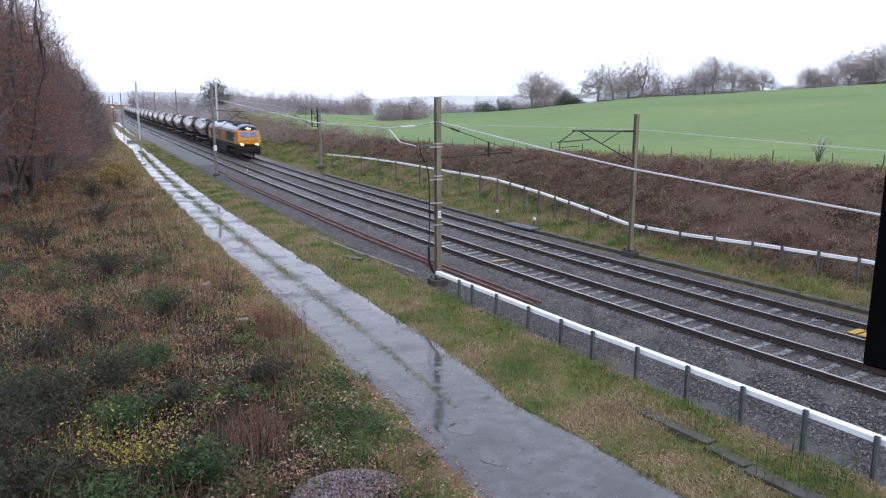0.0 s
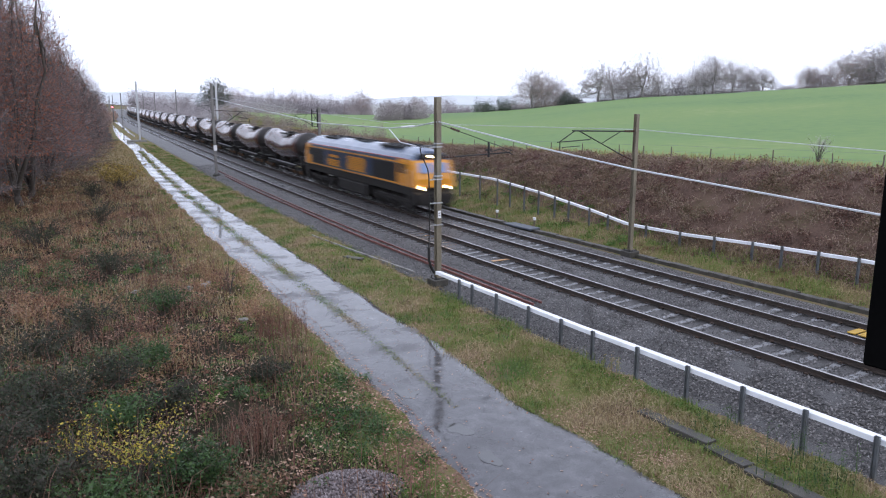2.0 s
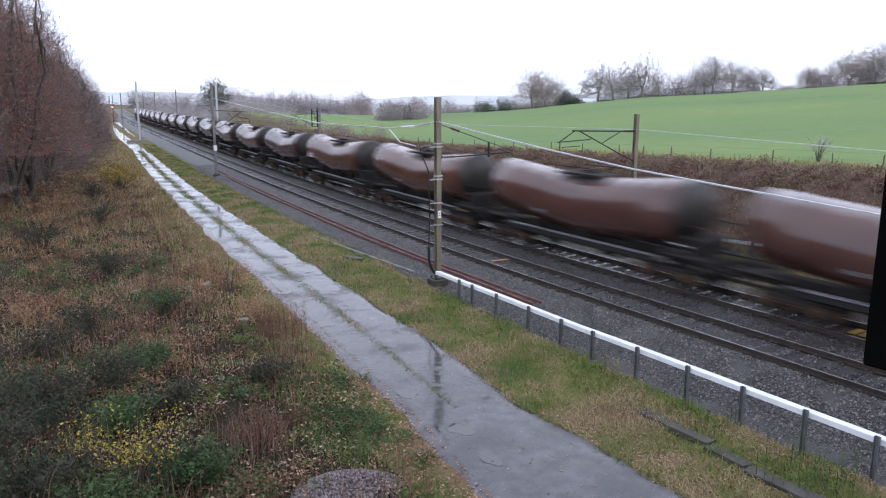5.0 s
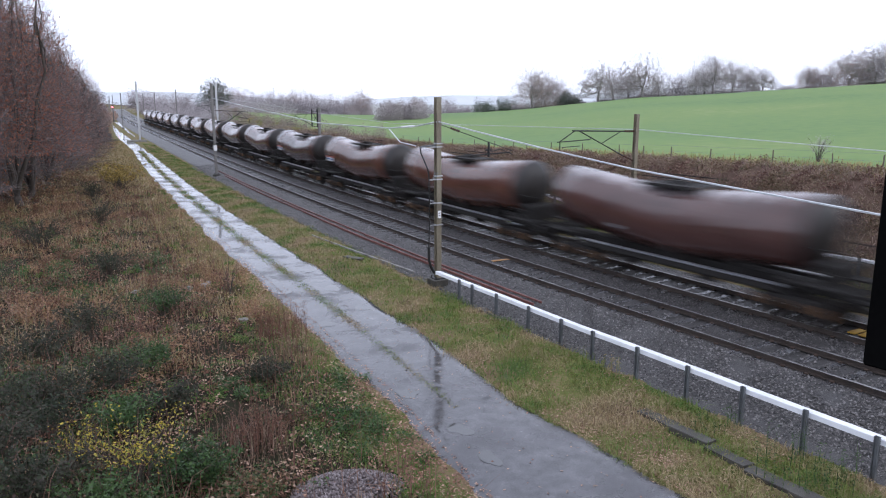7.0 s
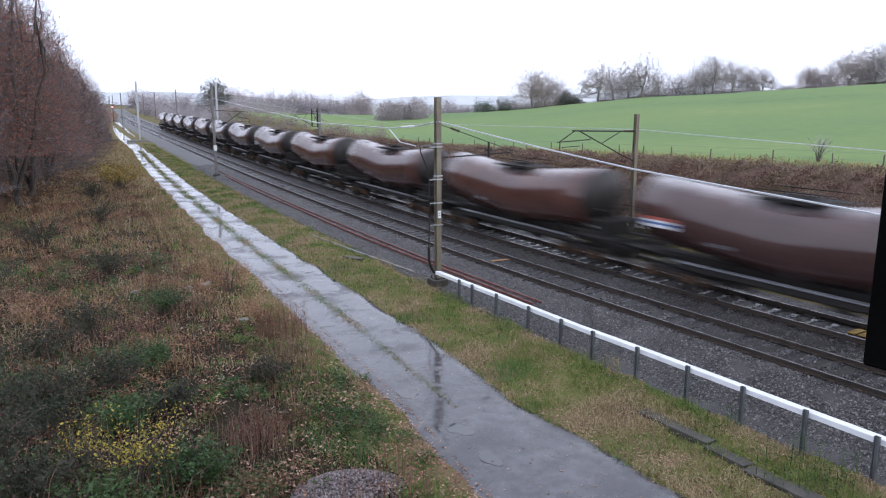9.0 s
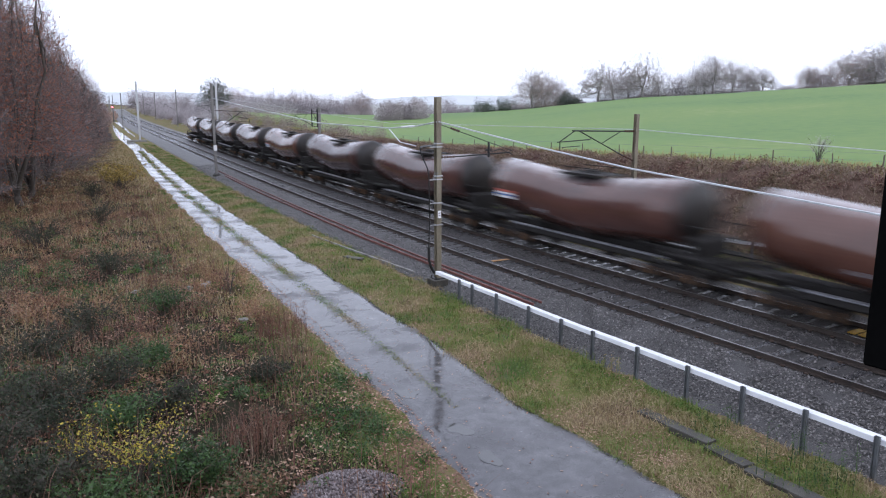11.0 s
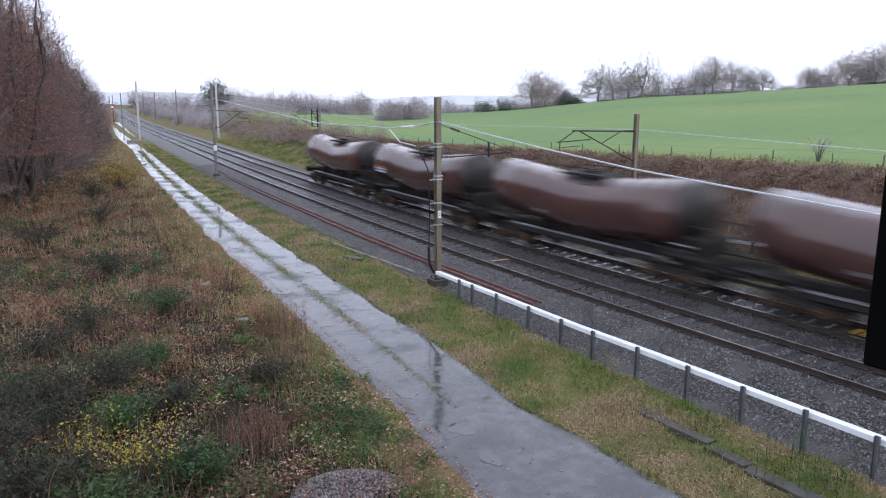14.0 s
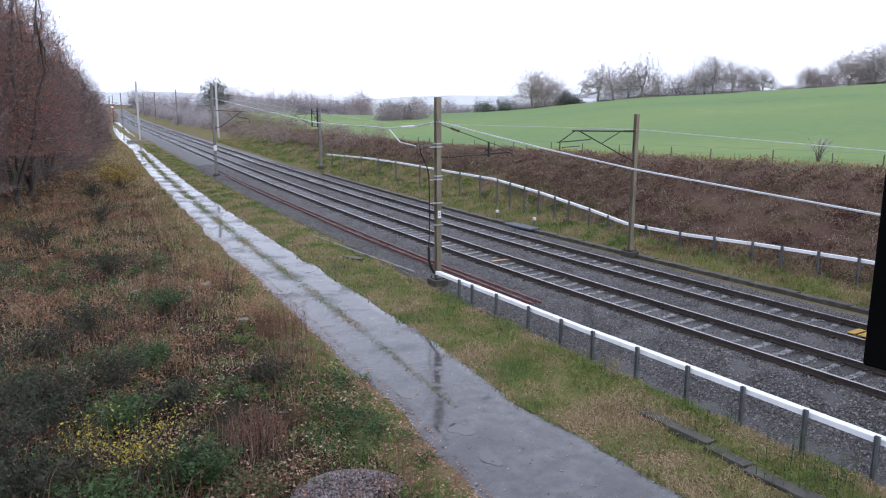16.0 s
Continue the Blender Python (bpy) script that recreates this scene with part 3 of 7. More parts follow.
def insul(bm, a, b, r=0.055, n=5):
    a, b = Vector(a), Vector(b)
    rod(bm, a, b, 0.022, n=6)
    for i in range(n):
        t = (i + 0.5) / n
        p, d = a.lerp(b, t), (b - a).normalized() * 0.012
        rod(bm, p - d, p + d, r, n=8)
    return bm


def cantilever(g, side, reach=2.9, zt=5.35, zb=3.95):
    """Tube frame that holds the wires over a track. side: +1 reaches to local +x."""
    k = side
    bm = B()
    rod(bm, (k * 0.75, 0, zt), (k * reach, 0, zt - 0.1), 0.022, n=6)
    rod(bm, (k * 0.62, 0, zb + 0.12), (k * (reach - 0.45), 0, zt - 0.12), 0.03, n=6)
    rod(bm, (k * (reach - 0.55), 0, zt - 0.15), (k * (reach + 0.15), 0, zt - 0.75), 0.018, n=6)
    rod(bm, (k * (reach - 0.9), 0, zt - 0.55), (k * (reach + 0.35), 0, zt - 0.8), 0.018, n=6)
    rod(bm, (k * (reach + 0.3), 0, zt - 0.8), (k * (reach + 0.3), 0, zt - 1.15), 0.016, n=6)
    rod(bm, (k * (reach + 0.3), 0, zt - 1.05), (k * (reach - 0.6), 0, zt - 1.0), 0.014, n=6)
    rod(bm, (k * 1.2, 0, zt - 0.02), (k * 1.75, 0, zt - 0.62), 0.016, n=6)
    part("cantilever", bm, M["dark_steel"], g)
    bm = insul(B(), (k * 0.15, 0, zt), (k * 0.75, 0, zt))
    part("insulator", bm, M["insulator"], g)
    bm = insul(B(), (k * 0.15, 0, zb), (k * 0.62, 0, zb + 0.12))
    part("insulator", bm, M["insulator"], g)


# near mast with its arm, straps and cable
A = h_mast(7.02, M["mast"], "near_mast", "weathered brown steel mast with cable and straps", place(22.55, -5.42, -0.28), 0.2)
bm = B()
rod(bm, (0.7, 0, 4.8), (3.38, 0.12, 4.87), 0.026, n=6)
rod(bm, (2.33, 0.08, 4.72), (2.33, 0.08, 5.32), 0.045, n=6)
rod(bm, (2.2, 0.08, 5.0), (2.46, 0.08, 5.0), 0.04, n=6)
rod(bm, (2.33, 0.08, 4.9), (2.9, 0.1, 5.02), 0.018, n=6)
rod(bm, (2.9, 0.1, 5.02), (3.5, 0.12, 4.78), 0.018, n=6)
rod(bm, (3.38, 0.12, 4.8), (3.38, 0.12, 5.0), 0.016, n=6)
part("arm", bm, M["dark_steel"], A)
part("stay", rod(B(), (0.1, 0, 6.02), (3.5, 0.12, 4.92), 0.014, n=6), M["dark_steel"], A)
part("insulator", insul(B(), (0.12, 0, 4.8), (0.75, 0, 4.8), 0.055), M["insulator"], A)
part("insulator", insul(B(), (0.55, 0, 5.88), (0.95, 0, 5.75), 0.05), M["insulator"], A)


def clamp(z, reach, deep=0.045):
    """A thin clamp round the column with a lug out to the cable."""
    bm = B()
    box(bm, (-reach / 2, -0.115, z), (0.24 + reach, 0.012, deep))
    box(bm, (0.115, 0, z), (0.012, 0.23, deep))
    box(bm, (-0.115, 0, z), (0.012, 0.23, deep))
    box(bm, (0, 0.115, z), (0.24, 0.012, deep))
    for x in (-0.16, 0.14):
        rod(bm, (x, -0.14, z), (x, -0.09, z), 0.018, n=6)
    return part("strap", bm, M["galv"], A, "galvanised strap")


for z, reach in ((5.32, 0.1), (5.2, 0.28), (4.12, 0.12), (3.99, 0.34), (3.1, 0.32), (2.26, 0.32)):
    clamp(z, reach)
bm = B()
for x0 in (-0.3, -0.2):
    rod(bm, (x0, -0.12, 4.0), (x0 + 0.14, -0.12, 4.26), 0.014, n=5)
part("brace", bm, M["galv_post"], A)
bm = B()
pts = [(-0.8, -0.1, 5.2), (-0.78, -0.11, 5.02), (-0.66, -0.12, 4.75), (-0.5, -0.13, 4.4), (-0.45, -0.13, 4.1), (-0.43, -0.13, 3.2), (-0.44, -0.13, 2.0), (-0.47, -0.13, 1.45), (-0.46, -0.13, 0.95), (-0.36, -0.13, 0.62), (-0.22, -0.13, 0.42)]
for a, b in zip(pts, pts[1:]):
    rod(bm, a, b, 0.024, n=7)
part("cable", bm, M["rubber"], A, "black down-cable")
bm = B()
for a, b in ((pts[7], pts[8]), (pts[8], pts[9]), (pts[9], pts[10])):
    rod(bm, a, b, 0.055, n=8)
part("cable_sleeve", bm, M["rubber"], A, "thick black cable sleeve")
part("insulator", insul(B(), (-0.8, -0.1, 5.22), (-0.14, -0.1, 5.27), 0.045, 7), M["galv_post"], A)
part("plate", box(B(), (0, -0.125, 2.66), (0.13, 0.012, 0.28), 0.004), M["sign_white"], A, "small white number plate")
for k in range(2):
    part("plate_mark", box(B(), (0, -0.133, 2.71 - 0.1 * k), (0.08, 0.004, 0.03)), M["dark_steel"], A)

Bm = h_mast(6.32, M["mast"], "far_mast", "weathered brown steel mast beyond the tracks", place(22.9, 4.92, -0.3), 0.17)
bm = B()
rod(bm, (-0.7, 0, 5.58), (-3.62, 0, 5.66), 0.03, n=6)
rod(bm, (-0.7, 0, 4.5), (-3.25, 0, 5.64), 0.026, n=6)
rod(bm, (-3.5, 0, 5.65), (-4.3, 0, 5.21), 0.024, n=6)
rod(bm, (-4.42, 0, 5.2), (-2.66, 0, 5.27), 0.022, n=6)
rod(bm, (-2.66, 0, 5.27), (-2.56, 0, 5.34), 0.02, n=6)
rod(bm, (-4.28, 0, 5.21), (-4.26, 0, 4.74), 0.022, n=6)
rod(bm, (-4.15, 0, 4.98), (-3.2, 0, 5.01), 0.016, n=6)
rod(bm, (-1.95, 0, 5.1), (-0.9, 0, 5.58), 0.02, n=6)
part("cantilever", bm, M["dark_steel"], Bm)
part("insulator", insul(B(), (-0.1, 0, 5.57), (-0.7, 0, 5.58)), M["insulator"], Bm)
part("insulator", insul(B(), (-0.1, 0, 4.26), (-0.7, 0, 4.5)), M["insulator"], Bm)
C = h_mast(8.4, M["mast_grey"], "near_mast", "distant grey mast with a cantilever arm", place(68.7, -4.71, -0.35), 0.2)
cantilever(C, 1, 3.0, 6.0, 4.4)
part("plate", box(B(), (0, -0.16, 2.6), (0.3, 0.012, 0.5), 0.004), M["sign_white"], C)
D = h_mast(5.9, M["mast_grey"], "far_mast", "short mast with doubled cross-braced frame", place(68.7, 5.4, 0.0), 0.24)
bm = B()
for x in (-0.75, -0.2):
    box(bm, (x, 0, 4.9), (0.09, 0.09, 1.7))
for z in (4.3, 4.9, 5.5):
    rod(bm, (-0.75, 0, z), (0.05, 0, z), 0.03, n=6)
rod(bm, (-0.75, 0, 4.2), (0, 0, 5.6), 0.025, n=6)
rod(bm, (0, 0, 4.2), (-0.75, 0, 5.6), 0.025, n=6)
part("frame", bm, M["dark_steel"], D)
cantilever(D, -1, 2.9, 5.3, 4.0)
bm = B()
rod(bm, (0.0, 0, 1.9), (0.25, 0.3, 1.2), 0.03, n=6)
rod(bm, (0.25, 0.3, 1.2), (1.6, 1.2, 1.0), 0.03, n=6)
part("cable", bm, M["rubber"], D)
E_ = h_mast(9.9, M["mast_light"], "far_mast", "tall pale steel mast beyond the tracks", place(135.0, 6.6, -0.3), 0.3)
cantilever(E_, -1, 3.2, 6.0, 4.4)
F_ = h_mast(10.1, M["mast_light"], "near_mast", "tall pale steel mast on a plinth by the road", place(133.9, -6.6, -0.4), 0.3)
part("plinth", box(B(), (-0.5, 0, 0.1), (3.2, 1.2, 0.5), 0.05), M["concrete"], F_)
for s in (200, 268, 337, 410):
    for u in (-6.0, 7.0):
        q = h_mast(8.6 if u < 0 else 9.6, M["mast_grey"], "distant_mast", "distant grey overhead line mast", place(s, u, -0.35), 0.24)
        cantilever(q, 1 if u < 0 else -1, 3.2, 6.0, 4.4)


def wire(name, label, pts, r, sag=0.0, mat=None):
    """A wire through (s, u, z) supports with a little sag in each span."""
    V = []
    for (s0, u0, z0), (s1, u1, z1) in zip(pts, pts[1:]):
        n = max(2, int(abs(s1 - s0) / 3))
        for i in range(n):
            t = i / n
            V.append((s0 + (s1 - s0) * t, u0 + (u1 - u0) * t, z0 + (z1 - z0) * t - 4 * sag * t * (1 - t) * min(1, abs(s1 - s0) / 40)))
    V.append(pts[-1])
    P = [Vector(along(*v)) for v in V]
    n = 5
    co, F = [], []
    for i, p in enumerate(P):
        d = (P[min(i + 1, len(P) - 1)] - P[max(i - 1, 0)]).normalized()
        a = d.cross(Vector((0, 0, 1))).normalized()
        b = a.cross(d)
        co += [p + (a * math.cos(2 * math.pi * k / n) + b * math.sin(2 * math.pi * k / n)) * r for k in range(n)]
    for i in range(len(P) - 1):
        for k in range(n):
            F.append((i * n + k, i * n + (k + 1) % n, (i + 1) * n + (k + 1) % n, (i + 1) * n + k))
    me = bpy.data.meshes.new(name)
    me.from_pydata([tuple(c) for c in co], [], F)
    me.materials.append(mat or M["wire"])
    me.update()
    return tagged(new(name, me), label, "overhead wire", "overhead wires")


# earth wire from the near mast's head, and the catenaries
wire("overhead_wire", "pale thick aluminium earth wire slung between masts", [(-10, -5.35, 3.9), (6.3, -5.4, 4.5), (12.7, -5.42, 4.88), (16.4, -5.44, 5.22), (22.55, -5.44, 5.85)], 0.024)
wire("overhead_wire", "pale earth wire with insulator running to the next mast", [(22.55, -5.44, 5.84), (24.3, -5.44, 5.62), (26.7, -5.42, 5.47), (35.7, -5.3, 5.44), (60.5, -4.8, 6.45), (68.7, -4.7, 6.8)], 0.026)
wire("overhead_wire", "short bright jumper wire from line to cable head", [(26.7, -5.42, 5.45), (24.7, -5.9, 5.0), (22.9, -6.15, 4.95)], 0.022)
wire("overhead_wire", "thin wire along the far masts", [(-10, 4.9, 4.2), (11.9, 5.0, 5.02), (22.9, 5.0, 5.34), (36.2, 5.0, 5.14), (49.6, 5.0, 4.9), (68.7, 5.2, 5.4), (135, 6.4, 7.2)], 0.014)
ins = thing("line_insulator", "pale string insulator in the earth wire", "insulator", pose(0, 0, 0))
part("body", insul(B(), along(25.5, -5.43, 5.55), along(24.3, -5.44, 5.63), 0.05, 7), M["sign_white"], ins)

# ---- bridge that carries the camera, and its dark stanchion ----
bridge = thing("bridge_deck", "steel bridge deck with a low girder edge", "bridge", kind="structure")
part("girder", box(B(), (4, -1.0, 4.6), (40, 1.6, 0.7), 0.02), M["dark_steel"], bridge)
for x in (-14, 27.5):
    part("abutment", box(B(), (x, -1.0, 1.9), (2.2, 2.0, 4.8), 0.05), M["concrete"], bridge)
st = thing("bridge_stanchion", "black steel stanchion bolted to the bridge edge", "stanchion", pose(2.37, 1.005, 0))
part("post", box(B(), (0, 0, 6.9), (0.1, 0.1, 2.15), 0.006), M["black_post"], st)
part("bracket", box(B(), (0.02, -0.62, 5.9), (0.05, 1.2, 0.08), 0.004), M["black_post"], st)
part("bracket_leg", box(B(), (0.02, -1.18, 5.4), (0.05, 0.08, 1.0), 0.004), M["black_post"], st)


def puddle(s, k, r, stretch, seed):
    """Standing water in a hollow of the road."""
    rng = random.Random(seed)
    u = np.interp(s, ROAD_S, ROAD_L) + k * (np.interp(s, ROAD_S, ROAD_R) - np.interp(s, ROAD_S, ROAD_L))
    bm = B()
    n = 22
    ph = [rng.uniform(0, 6.28) for _ in range(3)]
    vs = []
    for i in range(n):
        a = 2 * math.pi * i / n
        q = r * (1 + 0.22 * math.sin(2 * a + ph[0]) + 0.14 * math.sin(3 * a + ph[1]) + 0.07 * math.sin(5 * a + ph[2]))
        vs.append(bm.verts.new((q * math.cos(a), q * stretch * math.sin(a), 0)))
    bm.faces.new(vs)
    g = thing("puddle", "shallow rain puddle mirroring the sky on the road", "puddle", place(float(s), float(u), -0.4015), group="road puddles")
    part("water", bm, M["water"], g)


M["water"] = surface("muddy_rain_water", [(0.03, 0.03, 0.03), (0.05, 0.05, 0.052)], 1.5, 8, 0.03, 0.01, bump=0.0, spec=1.0)
for i, (s, k, r, st) in enumerate(((24.1, 0.73, 0.42, 1.2), (24.4, 0.07, 0.33, 1.2), (23.0, 0.10, 0.32, 1.2), (20.0, 0.12, 0.33, 1.4), (13.8, 0.14, 0.30, 1.5), (11.5, 0.25, 0.30, 1.3), (10.1, 0.24, 0.28, 1.3), (27.4, 0.77, 0.36, 1.5), (39.3, 0.77, 0.50, 2.0), (52.2, 0.37, 0.45, 2.2), (40.6, 0.11, 0.40, 2.0), (31.7, 0.10, 0.40, 1.6), (25.5, 0.67, 0.30, 1.2), (21.1, 0.74, 0.25, 1.8), (64.3, 0.26, 0.50, 2.4))):
    puddle(s, k, r * 0.8, st, i)

# pale rubble in the scrub
for i, (x, y) in enumerate(((8.0, 27.6), (8.3, 27.9), (7.4, 27.2), (7.7, 22.4), (5.4, 26.8))):
    rng_ = random.Random(i)
    bm = B()
    bmesh.ops.create_icosphere(bm, subdivisions=2, radius=0.1)
    for v in bm.verts:
        v.co = Vector((v.co.x * 1.6, v.co.y, v.co.z * 0.7)) * rng_.uniform(0.8, 1.15)
    g = thing("rubble_lump", "pale lump of broken concrete in scrub", "rubble", pose(x, y, float(ground_z(x, y)) + 0.12, 0, 0, i * 50), group="rubble lumps")
    part("lump", bm, M["concrete"], g)
    part("seat", box(B(), (0, 0, -0.1), (0.2, 0.14, 0.14), 0.02), M["concrete"], g)

# ---- the train ----
TM = dict(
    orange=surface("loco_orange_yellow", [(0.56, 0.22, 0.015), (0.7, 0.3, 0.02)], 1.5, 30, 0.3, 0.1, bump=0.03),
    blue=surface("loco_dark_blue", [(0.022, 0.042, 0.085), (0.035, 0.062, 0.12)], 1.5, 30, 0.3, 0.1, bump=0.03),
    roof=surface("loco_wet_grey_roof", [(0.13, 0.16, 0.22), (0.24, 0.28, 0.36)], 1.2, 20, 0.2, 0.12, bump=0.05),
    red=surface("loco_red_line", [(0.42, 0.08, 0.06), (0.5, 0.13, 0.1)], 3, 30, 0.4, bump=0),
    dark=surface("grimy_underframe", [(0.006, 0.0055, 0.005), (0.02, 0.016, 0.014)], 2, 25, 0.8, 0.1),
    grille=surface("black_grille", [(0.004, 0.005, 0.007), (0.01, 0.011, 0.014)], 4, 60, 0.5, 0.1),
    glass=surface("dark_windscreen", [(0.12, 0.18, 0.34), (0.16, 0.23, 0.4)], 2, 20, 0.08, 0.03, bump=0),
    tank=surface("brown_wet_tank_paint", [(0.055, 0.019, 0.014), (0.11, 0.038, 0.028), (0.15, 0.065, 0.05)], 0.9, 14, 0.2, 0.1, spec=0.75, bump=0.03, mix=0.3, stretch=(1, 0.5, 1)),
    frame=surface("grey_wagon_frame", [(0.1, 0.103, 0.112), (0.22, 0.224, 0.24)], 1.5, 25, 0.3, 0.12, bump=0.1),
    wheel=surface("worn_wheel_steel", [(0.025, 0.021, 0.019), (0.06, 0.05, 0.045)], 4, 40, 0.5, 0.15, metal=0.5),
    spring=surface("rust_orange_bogie_part", [(0.09, 0.042, 0.018), (0.2, 0.1, 0.04)], 4, 30, 0.7),
    end_black=surface("black_tank_end", [(0.008, 0.007, 0.007), (0.025, 0.02, 0.018)], 1.2, 14, 0.45, 0.15, bump=0.1),
    white=surface("label_white", [(0.7, 0.72, 0.75), (0.82, 0.83, 0.85)], 4, 40, 0.4, bump=0),
    label_blue=surface("label_blue", [(0.06, 0.16, 0.4), (0.09, 0.22, 0.5)], 4, 40, 0.4, bump=0),
    lamp=glowing("headlight_glow", (1.0, 0.66, 0.3), 20.0),
)

def add_sheen_residue(m):
    """Pale sky sheen painted in with dried slurry and wet film over the upper side of the barrel."""
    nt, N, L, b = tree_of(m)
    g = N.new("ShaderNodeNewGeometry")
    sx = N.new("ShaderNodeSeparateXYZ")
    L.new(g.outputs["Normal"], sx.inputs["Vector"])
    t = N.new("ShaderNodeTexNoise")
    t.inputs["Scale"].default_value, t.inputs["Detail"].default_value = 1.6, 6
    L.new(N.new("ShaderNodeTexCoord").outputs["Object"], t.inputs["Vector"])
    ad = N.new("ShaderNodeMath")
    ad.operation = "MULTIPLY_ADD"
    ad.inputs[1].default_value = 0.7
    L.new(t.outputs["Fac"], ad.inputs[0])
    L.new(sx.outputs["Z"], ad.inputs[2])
    # sheen goes into the colour wherever the barrel faces up
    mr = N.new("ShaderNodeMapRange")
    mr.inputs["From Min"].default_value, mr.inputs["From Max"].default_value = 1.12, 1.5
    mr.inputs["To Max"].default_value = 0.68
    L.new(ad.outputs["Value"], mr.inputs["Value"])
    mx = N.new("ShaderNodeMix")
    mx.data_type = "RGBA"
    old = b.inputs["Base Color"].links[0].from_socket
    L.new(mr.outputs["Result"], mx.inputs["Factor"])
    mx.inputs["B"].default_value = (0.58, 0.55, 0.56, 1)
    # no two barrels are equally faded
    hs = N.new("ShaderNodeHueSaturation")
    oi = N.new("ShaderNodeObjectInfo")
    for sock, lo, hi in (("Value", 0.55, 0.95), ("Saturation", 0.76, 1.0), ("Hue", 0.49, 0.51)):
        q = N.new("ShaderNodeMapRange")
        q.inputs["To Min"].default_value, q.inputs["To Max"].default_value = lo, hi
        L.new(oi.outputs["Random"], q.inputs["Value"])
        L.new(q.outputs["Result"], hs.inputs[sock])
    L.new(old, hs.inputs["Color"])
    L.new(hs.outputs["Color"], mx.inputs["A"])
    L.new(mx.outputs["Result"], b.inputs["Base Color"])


add_sheen_residue(TM["tank"])

SECTION = [(1.3, 1.64), (1.32, 1.72), (1.32, 2.95), (1.27, 3.2), (1.08, 3.48), (0.7, 3.72), (0.3, 3.84), (0.0, 3.87)]


def loco_rake(z):
    return 0.0 if z < 2.25 else (z - 2.25) / 1.0 * 0.42 if z < 3.25 else 0.42 + (z - 3.25) / 0.62 * 0.5


def loco_body():
    prof = SECTION + [(-x, z) for x, z in SECTION[-2::-1]]
    bm = B()
    L_ = 10.45
    stations = [("f", -L_)] + [("m", y) for y in (-9.2, -8.05, -5, 0, 5, 8.6, 9.2)] + [("r", L_)]
    rows = []
    for kind, y in stations:
        row = []
        for x, z in prof:
            yy, xx, zz = y, x, z
            if kind != "m":
                d = loco_rake(z)
                yy = y + d if kind == "f" else y - d
                xx = x * 0.955
                zz = z if z < 3.25 else 3.25 + (z - 3.25) * 0.72
            row.append(bm.verts.new((xx, yy, zz)))
        rows.append(row)
    n = len(prof)
    for i in range(len(rows) - 1):
        cab = i in (0, 1, 6, 7)
        for k in range(n - 1):
            f = bm.faces.new((rows[i][k], rows[i][k + 1], rows[i + 1][k + 1], rows[i + 1][k]))
            zc = f.calc_center_median().z
            f.material_index = 2 if zc > 3.15 else (0 if cab else 1)
        bm.faces.new((rows[i][0], rows[i + 1][0], rows[i + 1][n - 1], rows[i][n - 1])).material_index = 1
    for row in (rows[0], rows[-1]):
        for k in range(n // 2):
            a, b, c, d = row[k], row[k + 1], row[n - 2 - k], row[n - 1 - k]
            vs = [a, b, c, d] if b is not c else [a, b, d]
            if len(set(vs)) >= 3:
                f = bm.faces.new(vs)
                f.material_index = 1 if f.calc_center_median().z > 3.3 else 0
    return bm


def wheelset(parent, y, r, name="wheelset"):
    ob = thing(name, "", "")
    bm = B()
    rod(bm, (-0.95, 0, 0), (0.95, 0, 0), 0.08, n=8)
    for k in (-1, 1):
        rod(bm, (k * 0.69, 0, 0), (k * 0.82, 0, 0), r, n=22)
        rod(bm, (k * 0.66, 0, 0), (k * 0.69, 0, 0), r + 0.03, n=22)
        rod(bm, (k * 0.82, 0, 0), (k * 0.86, 0, 0), r * 0.45, n=14)
    bpy.data.objects.remove(ob)
    ob = part(name, bm, TM["wheel"], parent)
    ob.matrix_basis = pose(0, y, r)
    return ob


